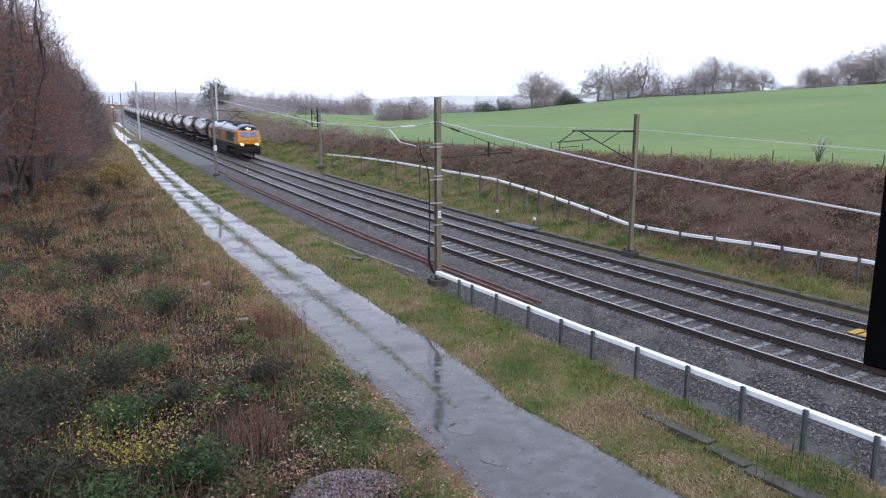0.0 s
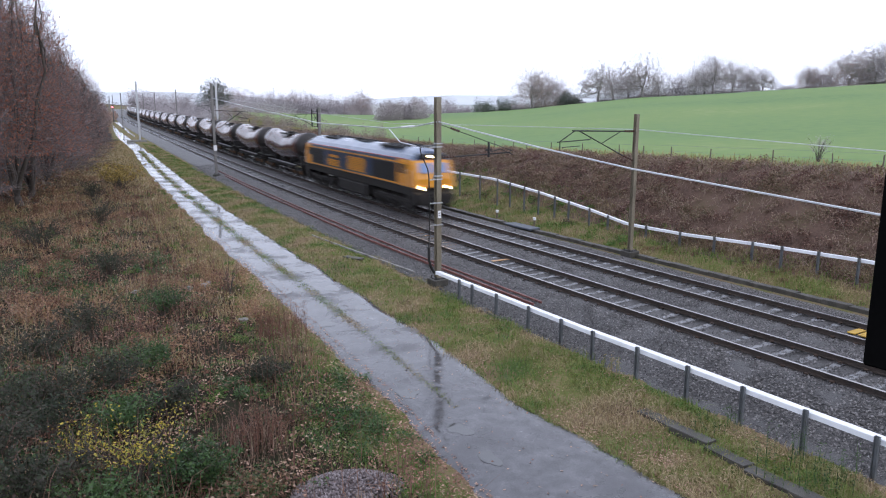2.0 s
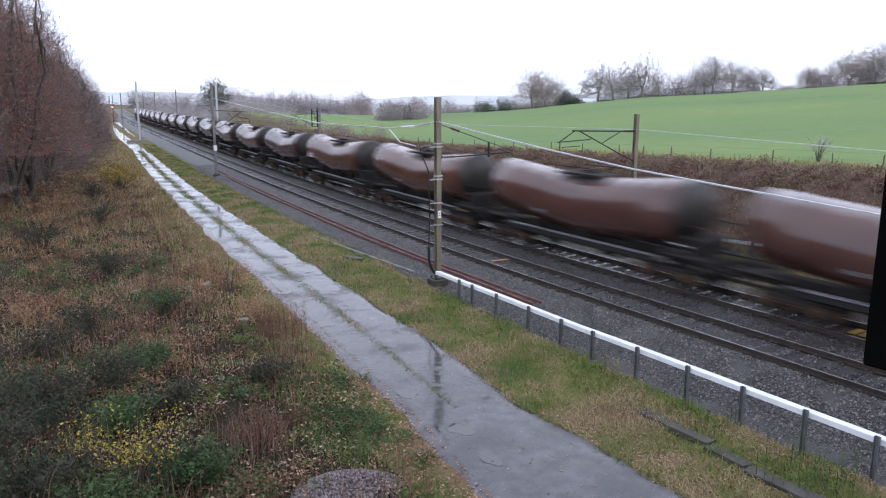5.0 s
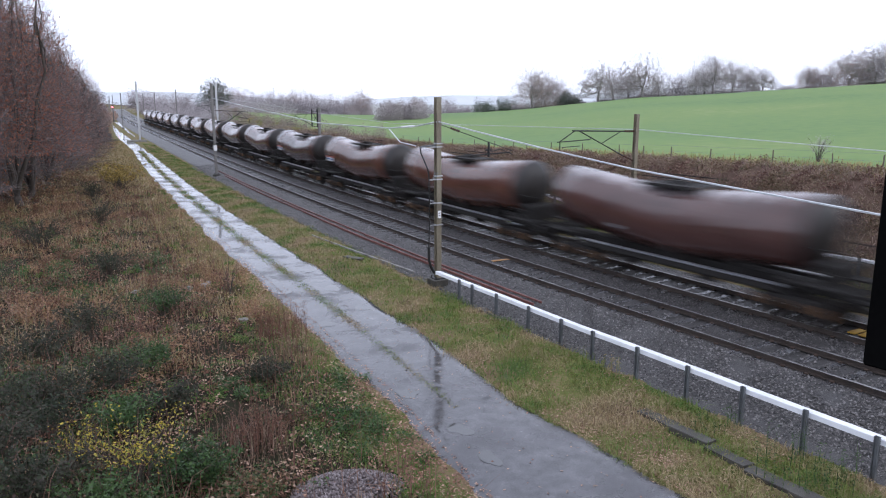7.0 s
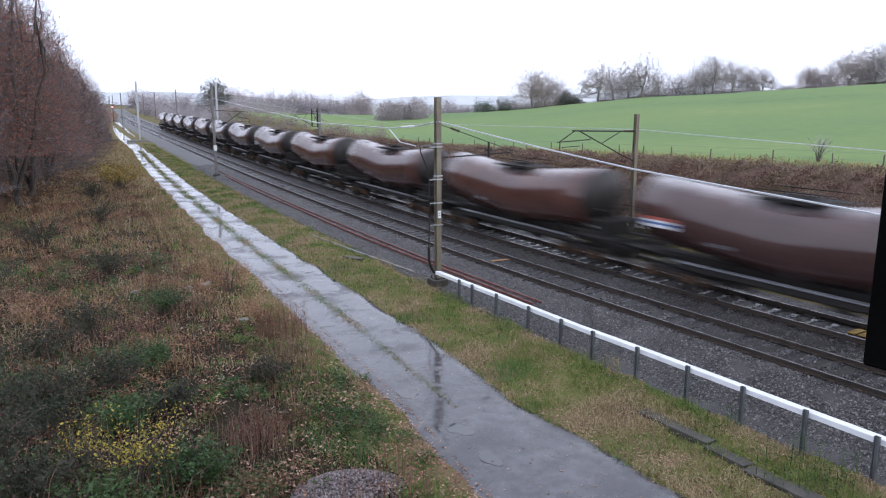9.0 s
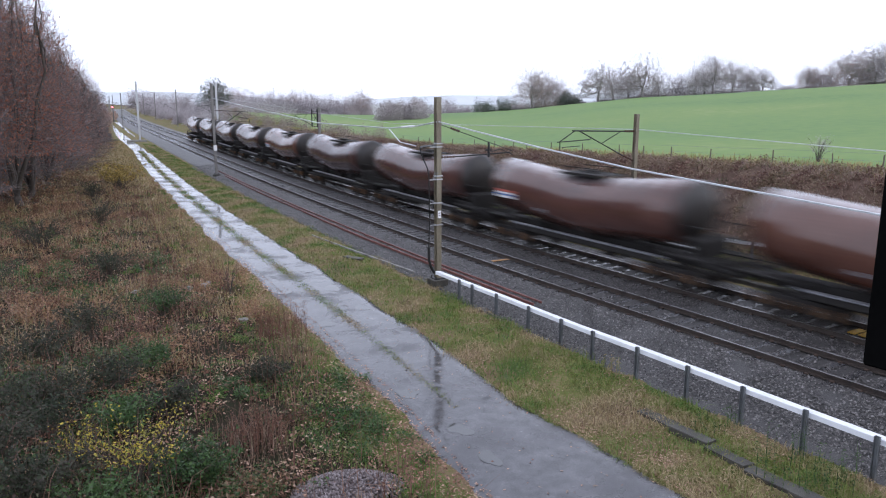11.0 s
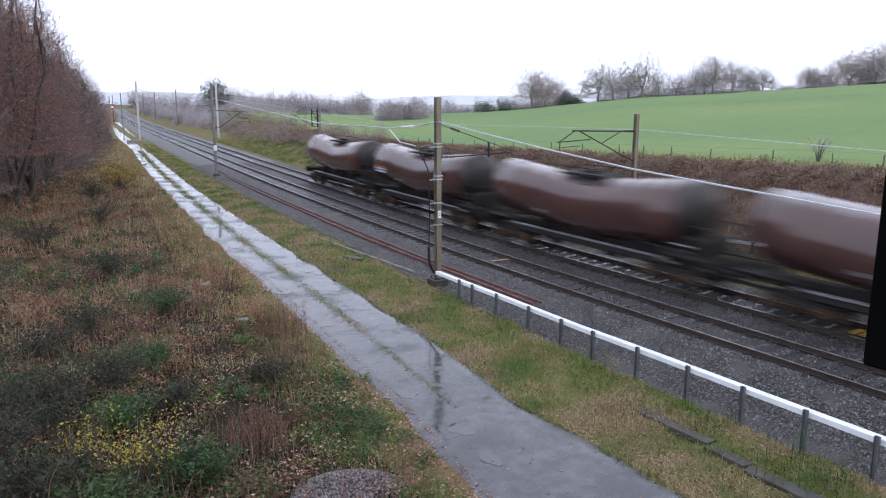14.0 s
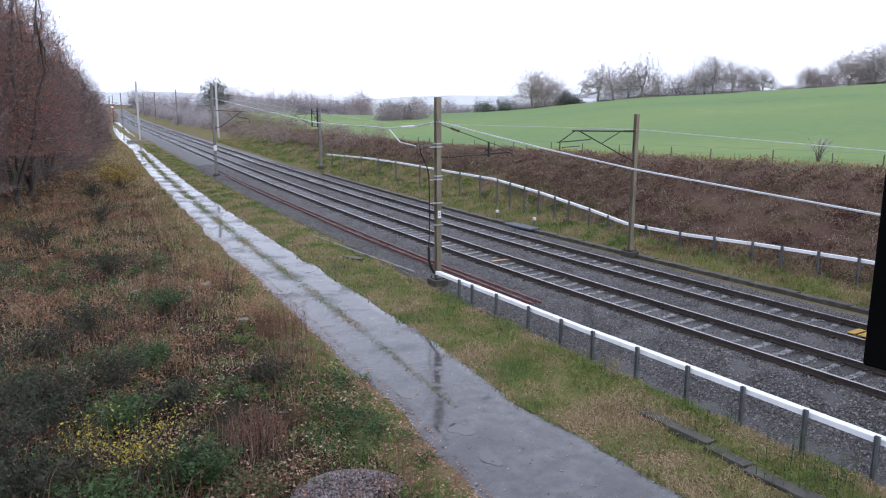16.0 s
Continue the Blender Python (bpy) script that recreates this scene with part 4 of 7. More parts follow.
def build_loco():
    g = thing("diesel_locomotive", "orange and dark blue diesel freight locomotive with lit headlights", "locomotive")
    part("body", loco_body(), [TM["orange"], TM["blue"], TM["roof"]], g, "orange cabs, dark blue sides and wet grey roof")
    for k in (-1, 1):
        x = k * 1.327
        for nm, z, h, mt, l in (("top_stripe", 3.02, 0.09, "orange", 18.2), ("bottom_stripe", 1.73, 0.09, "orange", 20.0)):
            part(nm, box(B(), (x, 0, z), (0.014, l, h), 0.003), TM[mt], g)
        part("red_line", box(B(), (k * 1.262, 0, 3.24), (0.03, 19.4, 0.04)), TM["red"], g)
        # grilles with slats
        for y0, y1 in ((-7.85, -4.1), (5.6, 8.3)):
            bm = B()
            box(bm, (x, (y0 + y1) / 2, 2.36), (0.012, y1 - y0, 1.1))
            for i in range(9):
                box(bm, (x + k * 0.01, (y0 + y1) / 2, 1.88 + i * 0.12), (0.02, y1 - y0 - 0.1, 0.035))
            part("grille", bm, TM["grille"], g)
        # side emblem blocks, as plain ribbed orange shapes
        for y0, y1, z0, z1 in ((-2.9, 0.5, 1.88, 2.84), (2.1, 4.7, 1.88, 2.36), (2.3, 4.3, 2.5, 2.7)):
            nb = max(2, int((z1 - z0) / 0.11))
            for i in range(nb):
                part("emblem_bar", box(B(), (x, (y0 + y1) / 2 + 0.1 * math.sin(i), z0 + (i + 0.5) * (z1 - z0) / nb), (0.014, (y1 - y0) - 0.2 * (i % 2), 0.092)), TM["orange"], g)
        for i in range(14):
            part("side_rib", box(B(), (k * 1.324, -4.0 + i * 0.7, 2.36), (0.02, 0.03, 1.15)), TM["blue"], g)
        for y in (-9.05, 9.05):
            w = part("side_window", box(B(), (x, y + (0.25 if y < 0 else -0.25), 2.66), (0.016, 0.95, 0.56), 0.01), TM["grille"], g)
            part("cab_door", box(B(), (x, y - (0.55 if y < 0 else -0.55), 2.4), (0.01, 0.62, 1.3), 0.004), TM["orange"], g)
            for dy in (-0.38, 0.38):
                part("handrail", rod(B(), (k * 1.37, y - (0.55 if y < 0 else -0.55) + dy, 1.6), (k * 1.37, y - (0.55 if y < 0 else -0.55) + dy, 2.7), 0.016, n=6), TM["white"], g)
    for e in (-1, 1):
        ang = math.atan2(0.42, 1.0)
        for k in (-1, 1):
            q = part("windscreen", box(B(), (0, 0, 0), (0.86, 0.02, 0.62), 0.01), TM["glass"], g, "blue-tinted cab windscreen")
            q.matrix_basis = pose(k * 0.5, e * (10.45 - 0.215 + 0.006), 2.76, -e * -math.degrees(ang) * 1.0, 0, 0)
            hl = part("headlight", rod(B(), (0, 0, 0), (0, e * 0.07, 0), 0.085, n=14), TM["lamp"] if e < 0 else TM["white"], g)
            hl.matrix_basis = pose(k * 0.85, e * 10.43, 1.62)
            part("buffer", rod(rod(B(), (k * 0.87, e * 10.3, 1.05), (k * 0.87, e * 10.85, 1.05), 0.09, n=10), (k * 0.87, e * 10.82, 1.05), (k * 0.87, e * 10.9, 1.05), 0.24, n=14), TM["dark"], g)
            part("step", box(B(), (k * 1.2, e * 9.7, 0.75), (0.2, 0.5, 0.9), 0.02), TM["dark"], g)
        part("top_light", box(B(), (0, e * (10.45 - 0.25), 3.4), (0.4, 0.1, 0.1), 0.02), TM["lamp"] if e < 0 else TM["white"], g)
        part("valance", box(B(), (0, e * 10.2, 0.95), (2.5, 0.5, 0.75), 0.06), TM["dark"], g)
        part("coupling", box(B(), (0, e * 10.7, 0.95), (0.16, 0.6, 0.2), 0.02), TM["dark"], g)
        part("nose_panel", box(B(), (0, e * 10.445, 1.98), (2.1, 0.02, 0.35), 0.006), TM["orange"], g)
        brow = B()
        box(brow, (0, e * 9.93, 3.42), (1.7, 0.5, 0.3), 0.06)
        part("brow", brow, TM["grille"], g, "black brow over the windscreens")
    for y0, y1, w in ((-7.6, -4.4, 1.75), (-1.6, 0.4, 0.9), (4.4, 7.2, 1.3)):
        bm = B()
        box(bm, (0, (y0 + y1) / 2, 3.82), (w, y1 - y0, 0.16), 0.03)
        for i in range(int((y1 - y0) / 0.25)):
            box(bm, (0, y0 + 0.15 + i * 0.25, 3.91), (w - 0.1, 0.05, 0.04))
        part("roof_grille", bm, TM["grille"], g)
    part("exhaust", box(B(), (0, 1.5, 3.9), (0.5, 0.9, 0.2), 0.03), TM["dark"], g)
    part("underframe", box(B(), (0, 0, 1.4), (2.5, 20.3, 0.5), 0.03), TM["dark"], g)
    part("fuel_tank", box(B(), (0, 0, 0.72), (2.55, 5.6, 0.85), 0.12), TM["dark"], g)
    wheels = []
    for c in (-6.7, 6.7):
        bm = B()
        for k in (-1, 1):
            box(bm, (k * 1.02, c, 0.72), (0.2, 5.2, 0.34), 0.04)
            for y in (-2.0, 0, 2.0):
                box(bm, (k * 1.1, c + y, 0.53), (0.18, 0.5, 0.42), 0.03)
                rod(bm, (k * 1.12, c + y + 0.5, 0.5), (k * 1.12, c + y + 0.5, 1.0), 0.11, n=10)
        bg_ = part("bogie", bm, TM["dark"], g)
        for y in (-2.0, 0, 2.0):
            wheels.append(wheelset(bg_, c + y, 0.533))
    return g, wheels


def tank_mesh():
    n, bm = 30, B()
    stations = []
    for y in (-6.65, -6.6, -6.45, -6.2):
        stations.append((y, {6.65: 0.35, 6.6: 0.75, 6.45: 1.08, 6.2: 1.28}[abs(y)]))
    stations += [(-4.2, 1.285), (-2.1, 1.29), (-0.6, 1.29), (0, 1.29), (0.6, 1.29), (2.1, 1.29), (4.2, 1.285)]
    stations += [(-y, r) for y, r in stations[3::-1]]
    rows = []
    for y, r in stations:
        t = min(1, abs(y) / 6.2)
        cz = 2.24 + 0.46 * max(0, (t - 0.06) / 0.94)
        r *= 0.93
        y = 0.62 + 0.906 * y
        rows.append([bm.verts.new((r * math.cos(2 * math.pi * k / n), y, cz + r * math.sin(2 * math.pi * k / n))) for k in range(n)])
    for a, b in zip(rows, rows[1:]):
        for k in range(n):
            f = bm.faces.new((a[k], a[(k + 1) % n], b[(k + 1) % n], b[k]))
            # black on both ends and a short band of the barrel
            f.material_index = 1 if f.calc_center_median().y > 6.12 or f.calc_center_median().y < -4.75 else 0
    bm.faces.new(rows[0]).material_index = 1
    bm.faces.new(rows[-1]).material_index = 1
    return bm


def build_wagon(labelled):
    g = thing("tank_wagon", "wet red-brown bogie tank wagon with a striped hazard label" if labelled else "wet brown bogie tank wagon with a sagging barrel", "tank wagon", group="tank wagons of the train")
    part("tank", tank_mesh(), [TM["tank"], TM["end_black"]], g, smooth_faces=True)
    for y in (-3.9, -1.7, 2.9, 5.1):
        t = abs((y - 0.62) / 0.906) / 6.2
        cz = 2.24 + 0.46 * (t - 0.06) / 0.94
        bm = B()
        nn = 30
        ring = [[bm.verts.new((r * math.cos(2 * math.pi * k / nn), y + d, cz + r * math.sin(2 * math.pi * k / nn))) for k in range(nn)] for d, r in ((-0.04, 1.185), (-0.03, 1.205), (0.03, 1.205), (0.04, 1.185))]
        for a, b in zip(ring, ring[1:]):
            for k in range(nn):
                bm.faces.new((a[k], a[(k + 1) % nn], b[(k + 1) % nn], b[k]))
        part("barrel_band", bm, TM["tank"], g, smooth_faces=True)
    # catwalk, manlid and rails over the saddle
    bm = B()
    for k in (-1, 1):
        box(bm, (k * 0.66, 0.62, 3.6), (0.05, 2.7, 0.1))
        for y in (-0.58, 0.62, 1.82):
            box(bm, (k * 0.6, y, 3.45), (0.05, 0.05, 0.35))
    cat = part("catwalk", bm, TM["dark"], g, "dark open-grid catwalk")
    plank = None
    for i in range(7):
        if plank is None:
            q = part("board", box(B(), (0, 0, 3.62), (1.3, 0.36, 0.04)), TM["dark"], cat)
            plank = q.data
        else:
            q = new("board", plank)
            q.parent = cat
        q.matrix_basis = pose(0, -0.58 + i * 0.4, 0)
    bm = B()
    rod(bm, (0, 0.62, 3.3), (0, 0.62, 3.72), 0.3, n=16)
    rod(bm, (0, 0.62, 3.72), (0, 0.62, 3.78), 0.36, n=16)
    part("manlid", bm, TM["dark"], g)
    bm = B()
    for k in (-1, 1):
        rod(bm, (k * 0.64, -0.68, 3.88), (k * 0.64, 1.92, 3.88), 0.018, n=6)
        for y in (-0.68, 0.62, 1.92):
            rod(bm, (k * 0.64, y, 3.6), (k * 0.64, y, 3.88), 0.016, n=6)
    part("handrail", bm, TM["dark"], g)
    for k in (-1, 1):
        part("solebar", box(B(), (k * 1.18, 0, 0.98), (0.06, 9.2, 0.2), 0.01), TM["dark"], g, "dark side beam")
        part("running_board", box(B(), (k * 1.13, 0, 1.105), (0.26, 9.0, 0.04), 0.01), TM["frame"], g, "narrow grey board, wet on top")
        for e in (-1, 1):
            part("end_platform", box(B(), (k * 0.95, e * 5.6, 1.28), (0.55, 2.0, 0.06), 0.01), TM["dark"], g)
        for e in (-1, 1):
            bm = B()
            for y in (5.2, 6.3):
                rod(bm, (k * 1.2, e * y, 1.3), (k * 1.2, e * y, 1.75), 0.02, n=6)
            rod(bm, (k * 1.2, e * 5.2, 1.75), (k * 1.2, e * 6.3, 1.75), 0.02, n=6)
            part("platform_rail", bm, TM["dark"], g)
        # hazard label near the rear end, striped
        for z, h, mt in ((2.42, 0.1, "red"), (2.32, 0.08, "white"), (2.24, 0.06, "label_blue"), (2.15, 0.1, "white")) if labelled else ():
            part("hazard_label", box(B(), (k * 1.205, 5.2, z + 0.06), (0.012, 1.3, h), 0.002), TM[mt], g)
        part("data_panel", box(B(), (k * 1.16, 2.6, 1.9), (0.02, 0.5, 0.12)), TM["frame"], g)
        for y in (-3.0, 0.0, 3.0):
            part("cradle", box(B(), (k * 0.8, y, 1.2), (0.5, 0.25, 0.66), 0.03), TM["dark"], g)
    part("end_bulkhead", box(B(), (0, -5.75, 1.55), (1.9, 0.5, 0.75), 0.05), TM["dark"], g, "dark equipment box on the end platform")
    bm = B()
    for k in (-1, 1):
        rod(bm, (k * 0.95, -6.3, 1.2), (k * 0.95, -6.3, 2.35), 0.03, n=6)
        rod(bm, (k * 0.95, -6.3, 2.35), (k * 0.95, -5.5, 2.35), 0.03, n=6)
    rod(bm, (-0.95, -6.3, 2.35), (0.95, -6.3, 2.35), 0.03, n=6)
    rod(bm, (-0.95, -6.3, 1.8), (0.95, -6.3, 1.8), 0.025, n=6)
    part("end_railing", bm, TM["dark"], g)
    part("centre_sill", box(B(), (0, 0, 1.0), (0.6, 12.6, 0.34), 0.02), TM["dark"], g)
    bm = B()
    rod(bm, (0, -0.3, 0.6), (0, -0.3, 1.0), 0.16, n=10)
    rod(bm, (-1.1, 0.2, 0.7), (1.1, 0.2, 0.7), 0.07, n=8)
    part("discharge_pipe", bm, TM["dark"], g)
    part("air_reservoir", rod(B(), (-0.6, -1.9, 0.72), (-0.6, -0.9, 0.72), 0.2, n=12), TM["dark"], g)
    part("brake_gear", box(B(), (-0.85, 1.7, 0.75), (0.4, 0.9, 0.3), 0.03), TM["dark"], g)
    for e in (-1, 1):
        part("headstock", box(B(), (0, e * 6.55, 1.05), (2.4, 0.16, 0.38), 0.02), TM["dark"], g)
        for k in (-1, 1):
            part("buffer", rod(rod(B(), (k * 0.87, e * 6.6, 1.05), (k * 0.87, e * 7.1, 1.05), 0.08, n=8), (k * 0.87, e * 7.08, 1.05), (k * 0.87, e * 7.14, 1.05), 0.22, n=12), TM["dark"], g)
        part("coupling", box(B(), (0, e * 6.9, 0.95), (0.12, 0.6, 0.12), 0.01), TM["dark"], g)
        bm = B()
        rod(bm, (-0.35, e * 6.72, 1.2), (-0.35, e * 6.72, 3.4), 0.02, n=5)
        rod(bm, (-0.75, e * 6.72, 1.2), (-0.75, e * 6.72, 3.4), 0.02, n=5)
        for i in range(7):
            rod(bm, (-0.75, e * 6.72, 1.4 + i * 0.3), (-0.35, e * 6.72, 1.4 + i * 0.3), 0.014, n=5)
        part("ladder", bm, TM["dark"], g)
        c = e * 4.75
        bm = B()
        for k in (-1, 1):
            box(bm, (k * 0.98, c, 0.68), (0.16, 2.5, 0.26), 0.03)
            for y in (-0.9, 0.9):
                box(bm, (k * 1.04, c + y, 0.48), (0.2, 0.34, 0.34), 0.03)
        box(bm, (0, c, 0.75), (2.0, 0.5, 0.25), 0.03)
        bog = part("bogie", bm, TM["dark"], g)
        for k in (-1, 1):
            for y in (-1.2, -0.6, 0.6, 1.2):
                part("spring", rod(B(), (k * 1.06, c + y, 0.4), (k * 1.06, c + y, 0.68), 0.085, n=8), TM["spring"], bog)
        for y in (-0.9, 0.9):
            wheelset(bog, c + y, 0.46)
    return g


SPEED, PITCH_W = 24.1, 14.45
loco, loco_wheels = build_loco()
plain_wagon, labelled_wagon = build_wagon(False), build_wagon(True)
wagons = [plain_wagon]
for i in range(1, 20):
    wagons.append(labelled_wagon if i == 4 else copy_thing(labelled_wagon if i in (7, 8, 12, 15, 18) else plain_wagon, pose(0, 0, 0)))
lamp_box = part("tail_lamp", box(B(), (-0.8, 6.75, 1.6), (0.16, 0.14, 0.24), 0.01), M["dark_steel"], wagons[-1])


def train_pose(c, half):
    """Stands a vehicle on the curve by its two bogies."""
    a, b = along(c - half, 1.7, 0.0), along(c + half, 1.7, 0.0)
    m = (a + b) / 2
    return pose(m[0], m[1], 0.0, 0, 0, -math.degrees(math.atan2(b[0] - a[0], b[1] - a[1])))


def motions():
    ts = [i * 0.5 for i in range(33)]
    walk(loco, [(t, train_pose(34.25 - SPEED * (t - 2.5), 6.7)) for t in ts])
    for i, w in enumerate(wagons):
        walk(w, [(t, train_pose(44.7 - SPEED * (t - 2.5) + PITCH_W * (i + 1) - 6.25, 4.75)) for t in ts])
    for k, w in enumerate(loco_wheels):
        c = w.matrix_basis.translation.copy()
        turn = SPEED / 0.533 / FPS
        walk(w, [(f / FPS, Matrix.Translation(c) @ Matrix.Rotation(turn * f + k, 4, "X")) for f in range(0, 151)] + [(16.0, Matrix.Translation(c) @ Matrix.Rotation(turn * 150 + k, 4, "X"))])

# ---- plants ----
def quads(P, size, rng, flat=0.0, aspect=0.6):
    """Leaf quads with their own turn; flat 1 lies on the ground."""
    n = len(P)
    a = rng.normal(0, 1, (n, 3)) * np.array([1, 1, 1 - flat])
    a /= np.linalg.norm(a, axis=1, keepdims=True) + 1e-9
    r = rng.normal(0, 1, (n, 3)) * np.array([1, 1, 1 - flat])
    b = np.cross(a, np.cross(r, a))
    b /= np.linalg.norm(b, axis=1, keepdims=True) + 1e-9
    if flat > 0.8:
        th = rng.uniform(0, 2 * np.pi, n)
        a = np.stack([np.cos(th), np.sin(th), rng.normal(0, 0.15, n)], -1)
        b = np.stack([-np.sin(th), np.cos(th), rng.normal(0, 0.15, n)], -1)
    s = np.broadcast_to(size, (n,))[:, None]
    a, b = a * s, b * s * aspect
    V = np.stack([P - a, P - b * 0.8 + a * 0.1, P + a, P + b * 0.8 + a * 0.1], 1).reshape(-1, 3)
    return V, np.arange(n * 4).reshape(n, 4)


def blades(P, h, w, rng, lean=0.35):
    n = len(P)
    th = rng.uniform(0, 2 * np.pi, n)
    d = np.stack([np.cos(th), np.sin(th), np.zeros(n)], -1)
    e = np.stack([-np.sin(th), np.cos(th), np.zeros(n)], -1)
    h, w = np.broadcast_to(h, (n,))[:, None], np.broadcast_to(w, (n,))[:, None]
    k = np.abs(rng.normal(0, lean, n))[:, None]
    up = np.array([0, 0, 1.0])
    mid = P + up * h * 0.55 + e * h * k * 0.35
    tip = P + up * h * (1 - 0.35 * k) + e * h * k
    V = np.stack([P - d * w, P + d * w, mid + d * w * 0.7, tip, mid - d * w * 0.7], 1).reshape(-1, 3)
    i = np.arange(n)[:, None] * 5
    F = np.concatenate([i + np.array([[0, 1, 2, 4]]), i + np.array([[4, 2, 3, 3]])], 0)
    tri = np.concatenate([i + np.array([[0, 1, 2]]), i + np.array([[0, 2, 4]]), i + np.array([[4, 2, 3]])], 0)
    return V, tri


def on_ground(s, u, dz=0.0):
    p = along(s, u, 0.0)
    p[..., 2] = ground_z(p[..., 0], p[..., 1]) + dz
    return p


def stuff(name, label, category, V, F, mat):
    return tagged(new(name, fast_mesh(name, V, F, [mat])), label, category, kind="stuff")


G = dict(
    grass=foliage("verge_grass", [(0.053, 0.111, 0.028), (0.106, 0.18, 0.039), (0.18, 0.228, 0.055), (0.265, 0.212, 0.105), (0.445, 0.35, 0.204), (0.159, 0.095, 0.066)], patch=0.62),
    green=foliage("fresh_grass", [(0.04, 0.11, 0.022), (0.085, 0.18, 0.035), (0.15, 0.21, 0.055), (0.28, 0.22, 0.11)], patch=0.4),
    straw=foliage("dead_stems", [(0.095, 0.047, 0.041), (0.204, 0.105, 0.074), (0.326, 0.198, 0.126), (0.517, 0.36, 0.228)], patch=0.5),
    bramble=foliage("bramble_leaves", [(0.027, 0.042, 0.026), (0.082, 0.124, 0.048), (0.061, 0.037, 0.031), (0.204, 0.105, 0.072), (0.082, 0.124, 0.066), (0.34, 0.236, 0.156), (0.041, 0.045, 0.031), (0.15, 0.099, 0.074)], patch=0.62),
    litter=foliage("fallen_leaves", [(0.082, 0.037, 0.031), (0.204, 0.099, 0.07), (0.326, 0.174, 0.12), (0.544, 0.372, 0.276), (0.136, 0.112, 0.048)], patch=0.4, through=0.05),
    bracken=foliage("dead_bracken", [(0.06, 0.036, 0.03), (0.2, 0.105, 0.08), (0.11, 0.06, 0.048), (0.36, 0.25, 0.19), (0.15, 0.135, 0.07), (0.24, 0.13, 0.1), (0.09, 0.08, 0.045)], patch=0.55),
    yellow=foliage("yellow_leaves", [(0.4, 0.29, 0.04), (0.52, 0.4, 0.07), (0.3, 0.27, 0.05), (0.12, 0.15, 0.035)], patch=0.2),
    russet=foliage("russet_leaves", [(0.16, 0.055, 0.047), (0.31, 0.1, 0.063), (0.48, 0.18, 0.095), (0.34, 0.21, 0.165)], patch=0.45),
    twig=foliage("bare_twigs", [(0.09, 0.074, 0.072), (0.2, 0.165, 0.16), (0.14, 0.12, 0.118)], patch=0.4, through=0.15),
    # far_twig, far_russet and far_wood have distance haze mixed into their colours
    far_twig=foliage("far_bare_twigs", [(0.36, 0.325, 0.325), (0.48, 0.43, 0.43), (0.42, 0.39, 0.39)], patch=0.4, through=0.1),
    far_russet=foliage("hazy_russet_crown", [(0.28, 0.19, 0.15), (0.4, 0.28, 0.22), (0.34, 0.28, 0.25)], patch=0.4, through=0.1),
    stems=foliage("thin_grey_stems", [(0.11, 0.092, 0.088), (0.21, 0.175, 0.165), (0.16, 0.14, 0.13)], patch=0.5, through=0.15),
    far_wood=foliage("hazy_far_wood", [(0.34, 0.31, 0.315), (0.43, 0.39, 0.395), (0.4, 0.375, 0.38)], patch=0.5, through=0.45),
    dry=foliage("dry_grass", [(0.149, 0.152, 0.052), (0.276, 0.221, 0.094), (0.437, 0.327, 0.16), (0.276, 0.152, 0.075)], patch=0.5),
    amber=foliage("amber_leaves", [(0.3, 0.19, 0.05), (0.44, 0.31, 0.08), (0.3, 0.24, 0.08), (0.2, 0.13, 0.07)], patch=0.2),
    rust=foliage("rust_brown_leaves", [(0.127, 0.064, 0.043), (0.294, 0.16, 0.097), (0.411, 0.267, 0.151), (0.215, 0.128, 0.086)], patch=0.3),
    ivy=foliage("ivy_leaves", [(0.02, 0.045, 0.018), (0.045, 0.09, 0.03), (0.08, 0.14, 0.045), (0.1, 0.15, 0.07)], rough=0.4, patch=0.4),
    bramble_brown=foliage("dying_bramble_leaves", [(0.048, 0.025, 0.022), (0.163, 0.074, 0.054), (0.095, 0.056, 0.036), (0.272, 0.143, 0.09), (0.122, 0.112, 0.048), (0.19, 0.093, 0.072), (0.408, 0.273, 0.18)], patch=0.55),
    heath=foliage("faded_bracken_stems", [(0.11, 0.07, 0.058), (0.2, 0.13, 0.105), (0.32, 0.25, 0.19), (0.16, 0.115, 0.09)], patch=0.5, through=0.15),
    # thicket brown lightened to stand for haze over the far bank
    thicket=foliage("brown_thicket", [(0.19, 0.146, 0.139), (0.325, 0.246, 0.226), (0.28, 0.252, 0.186), (0.381, 0.308, 0.29)], patch=0.6, through=0.2),
    dock=foliage("dead_dock", [(0.09, 0.045, 0.036), (0.18, 0.09, 0.066), (0.26, 0.15, 0.1)], patch=0.3),
    # dead grass lightened to imitate haze over the farther scrub
    pale=foliage("hazed_dead_grass", [(0.22, 0.194, 0.1), (0.352, 0.284, 0.16), (0.495, 0.394, 0.24), (0.297, 0.2, 0.14), (0.187, 0.21, 0.09)], patch=0.55, through=0.3),
    moss=foliage("wet_moss", [(0.085, 0.125, 0.026), (0.15, 0.185, 0.04), (0.21, 0.225, 0.06), (0.12, 0.17, 0.05)], patch=0.4, through=0.1),
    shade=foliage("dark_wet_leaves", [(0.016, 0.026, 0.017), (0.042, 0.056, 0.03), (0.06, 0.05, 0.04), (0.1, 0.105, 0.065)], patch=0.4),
    far_dark=foliage("far_evergreen", [(0.07, 0.09, 0.07), (0.12, 0.135, 0.11), (0.15, 0.15, 0.13)], patch=0.4, through=0.1),
)


def scatter(rng, n, s0, s1, power=1.6):
    return s0 + (s1 - s0) * rng.random(n) ** power


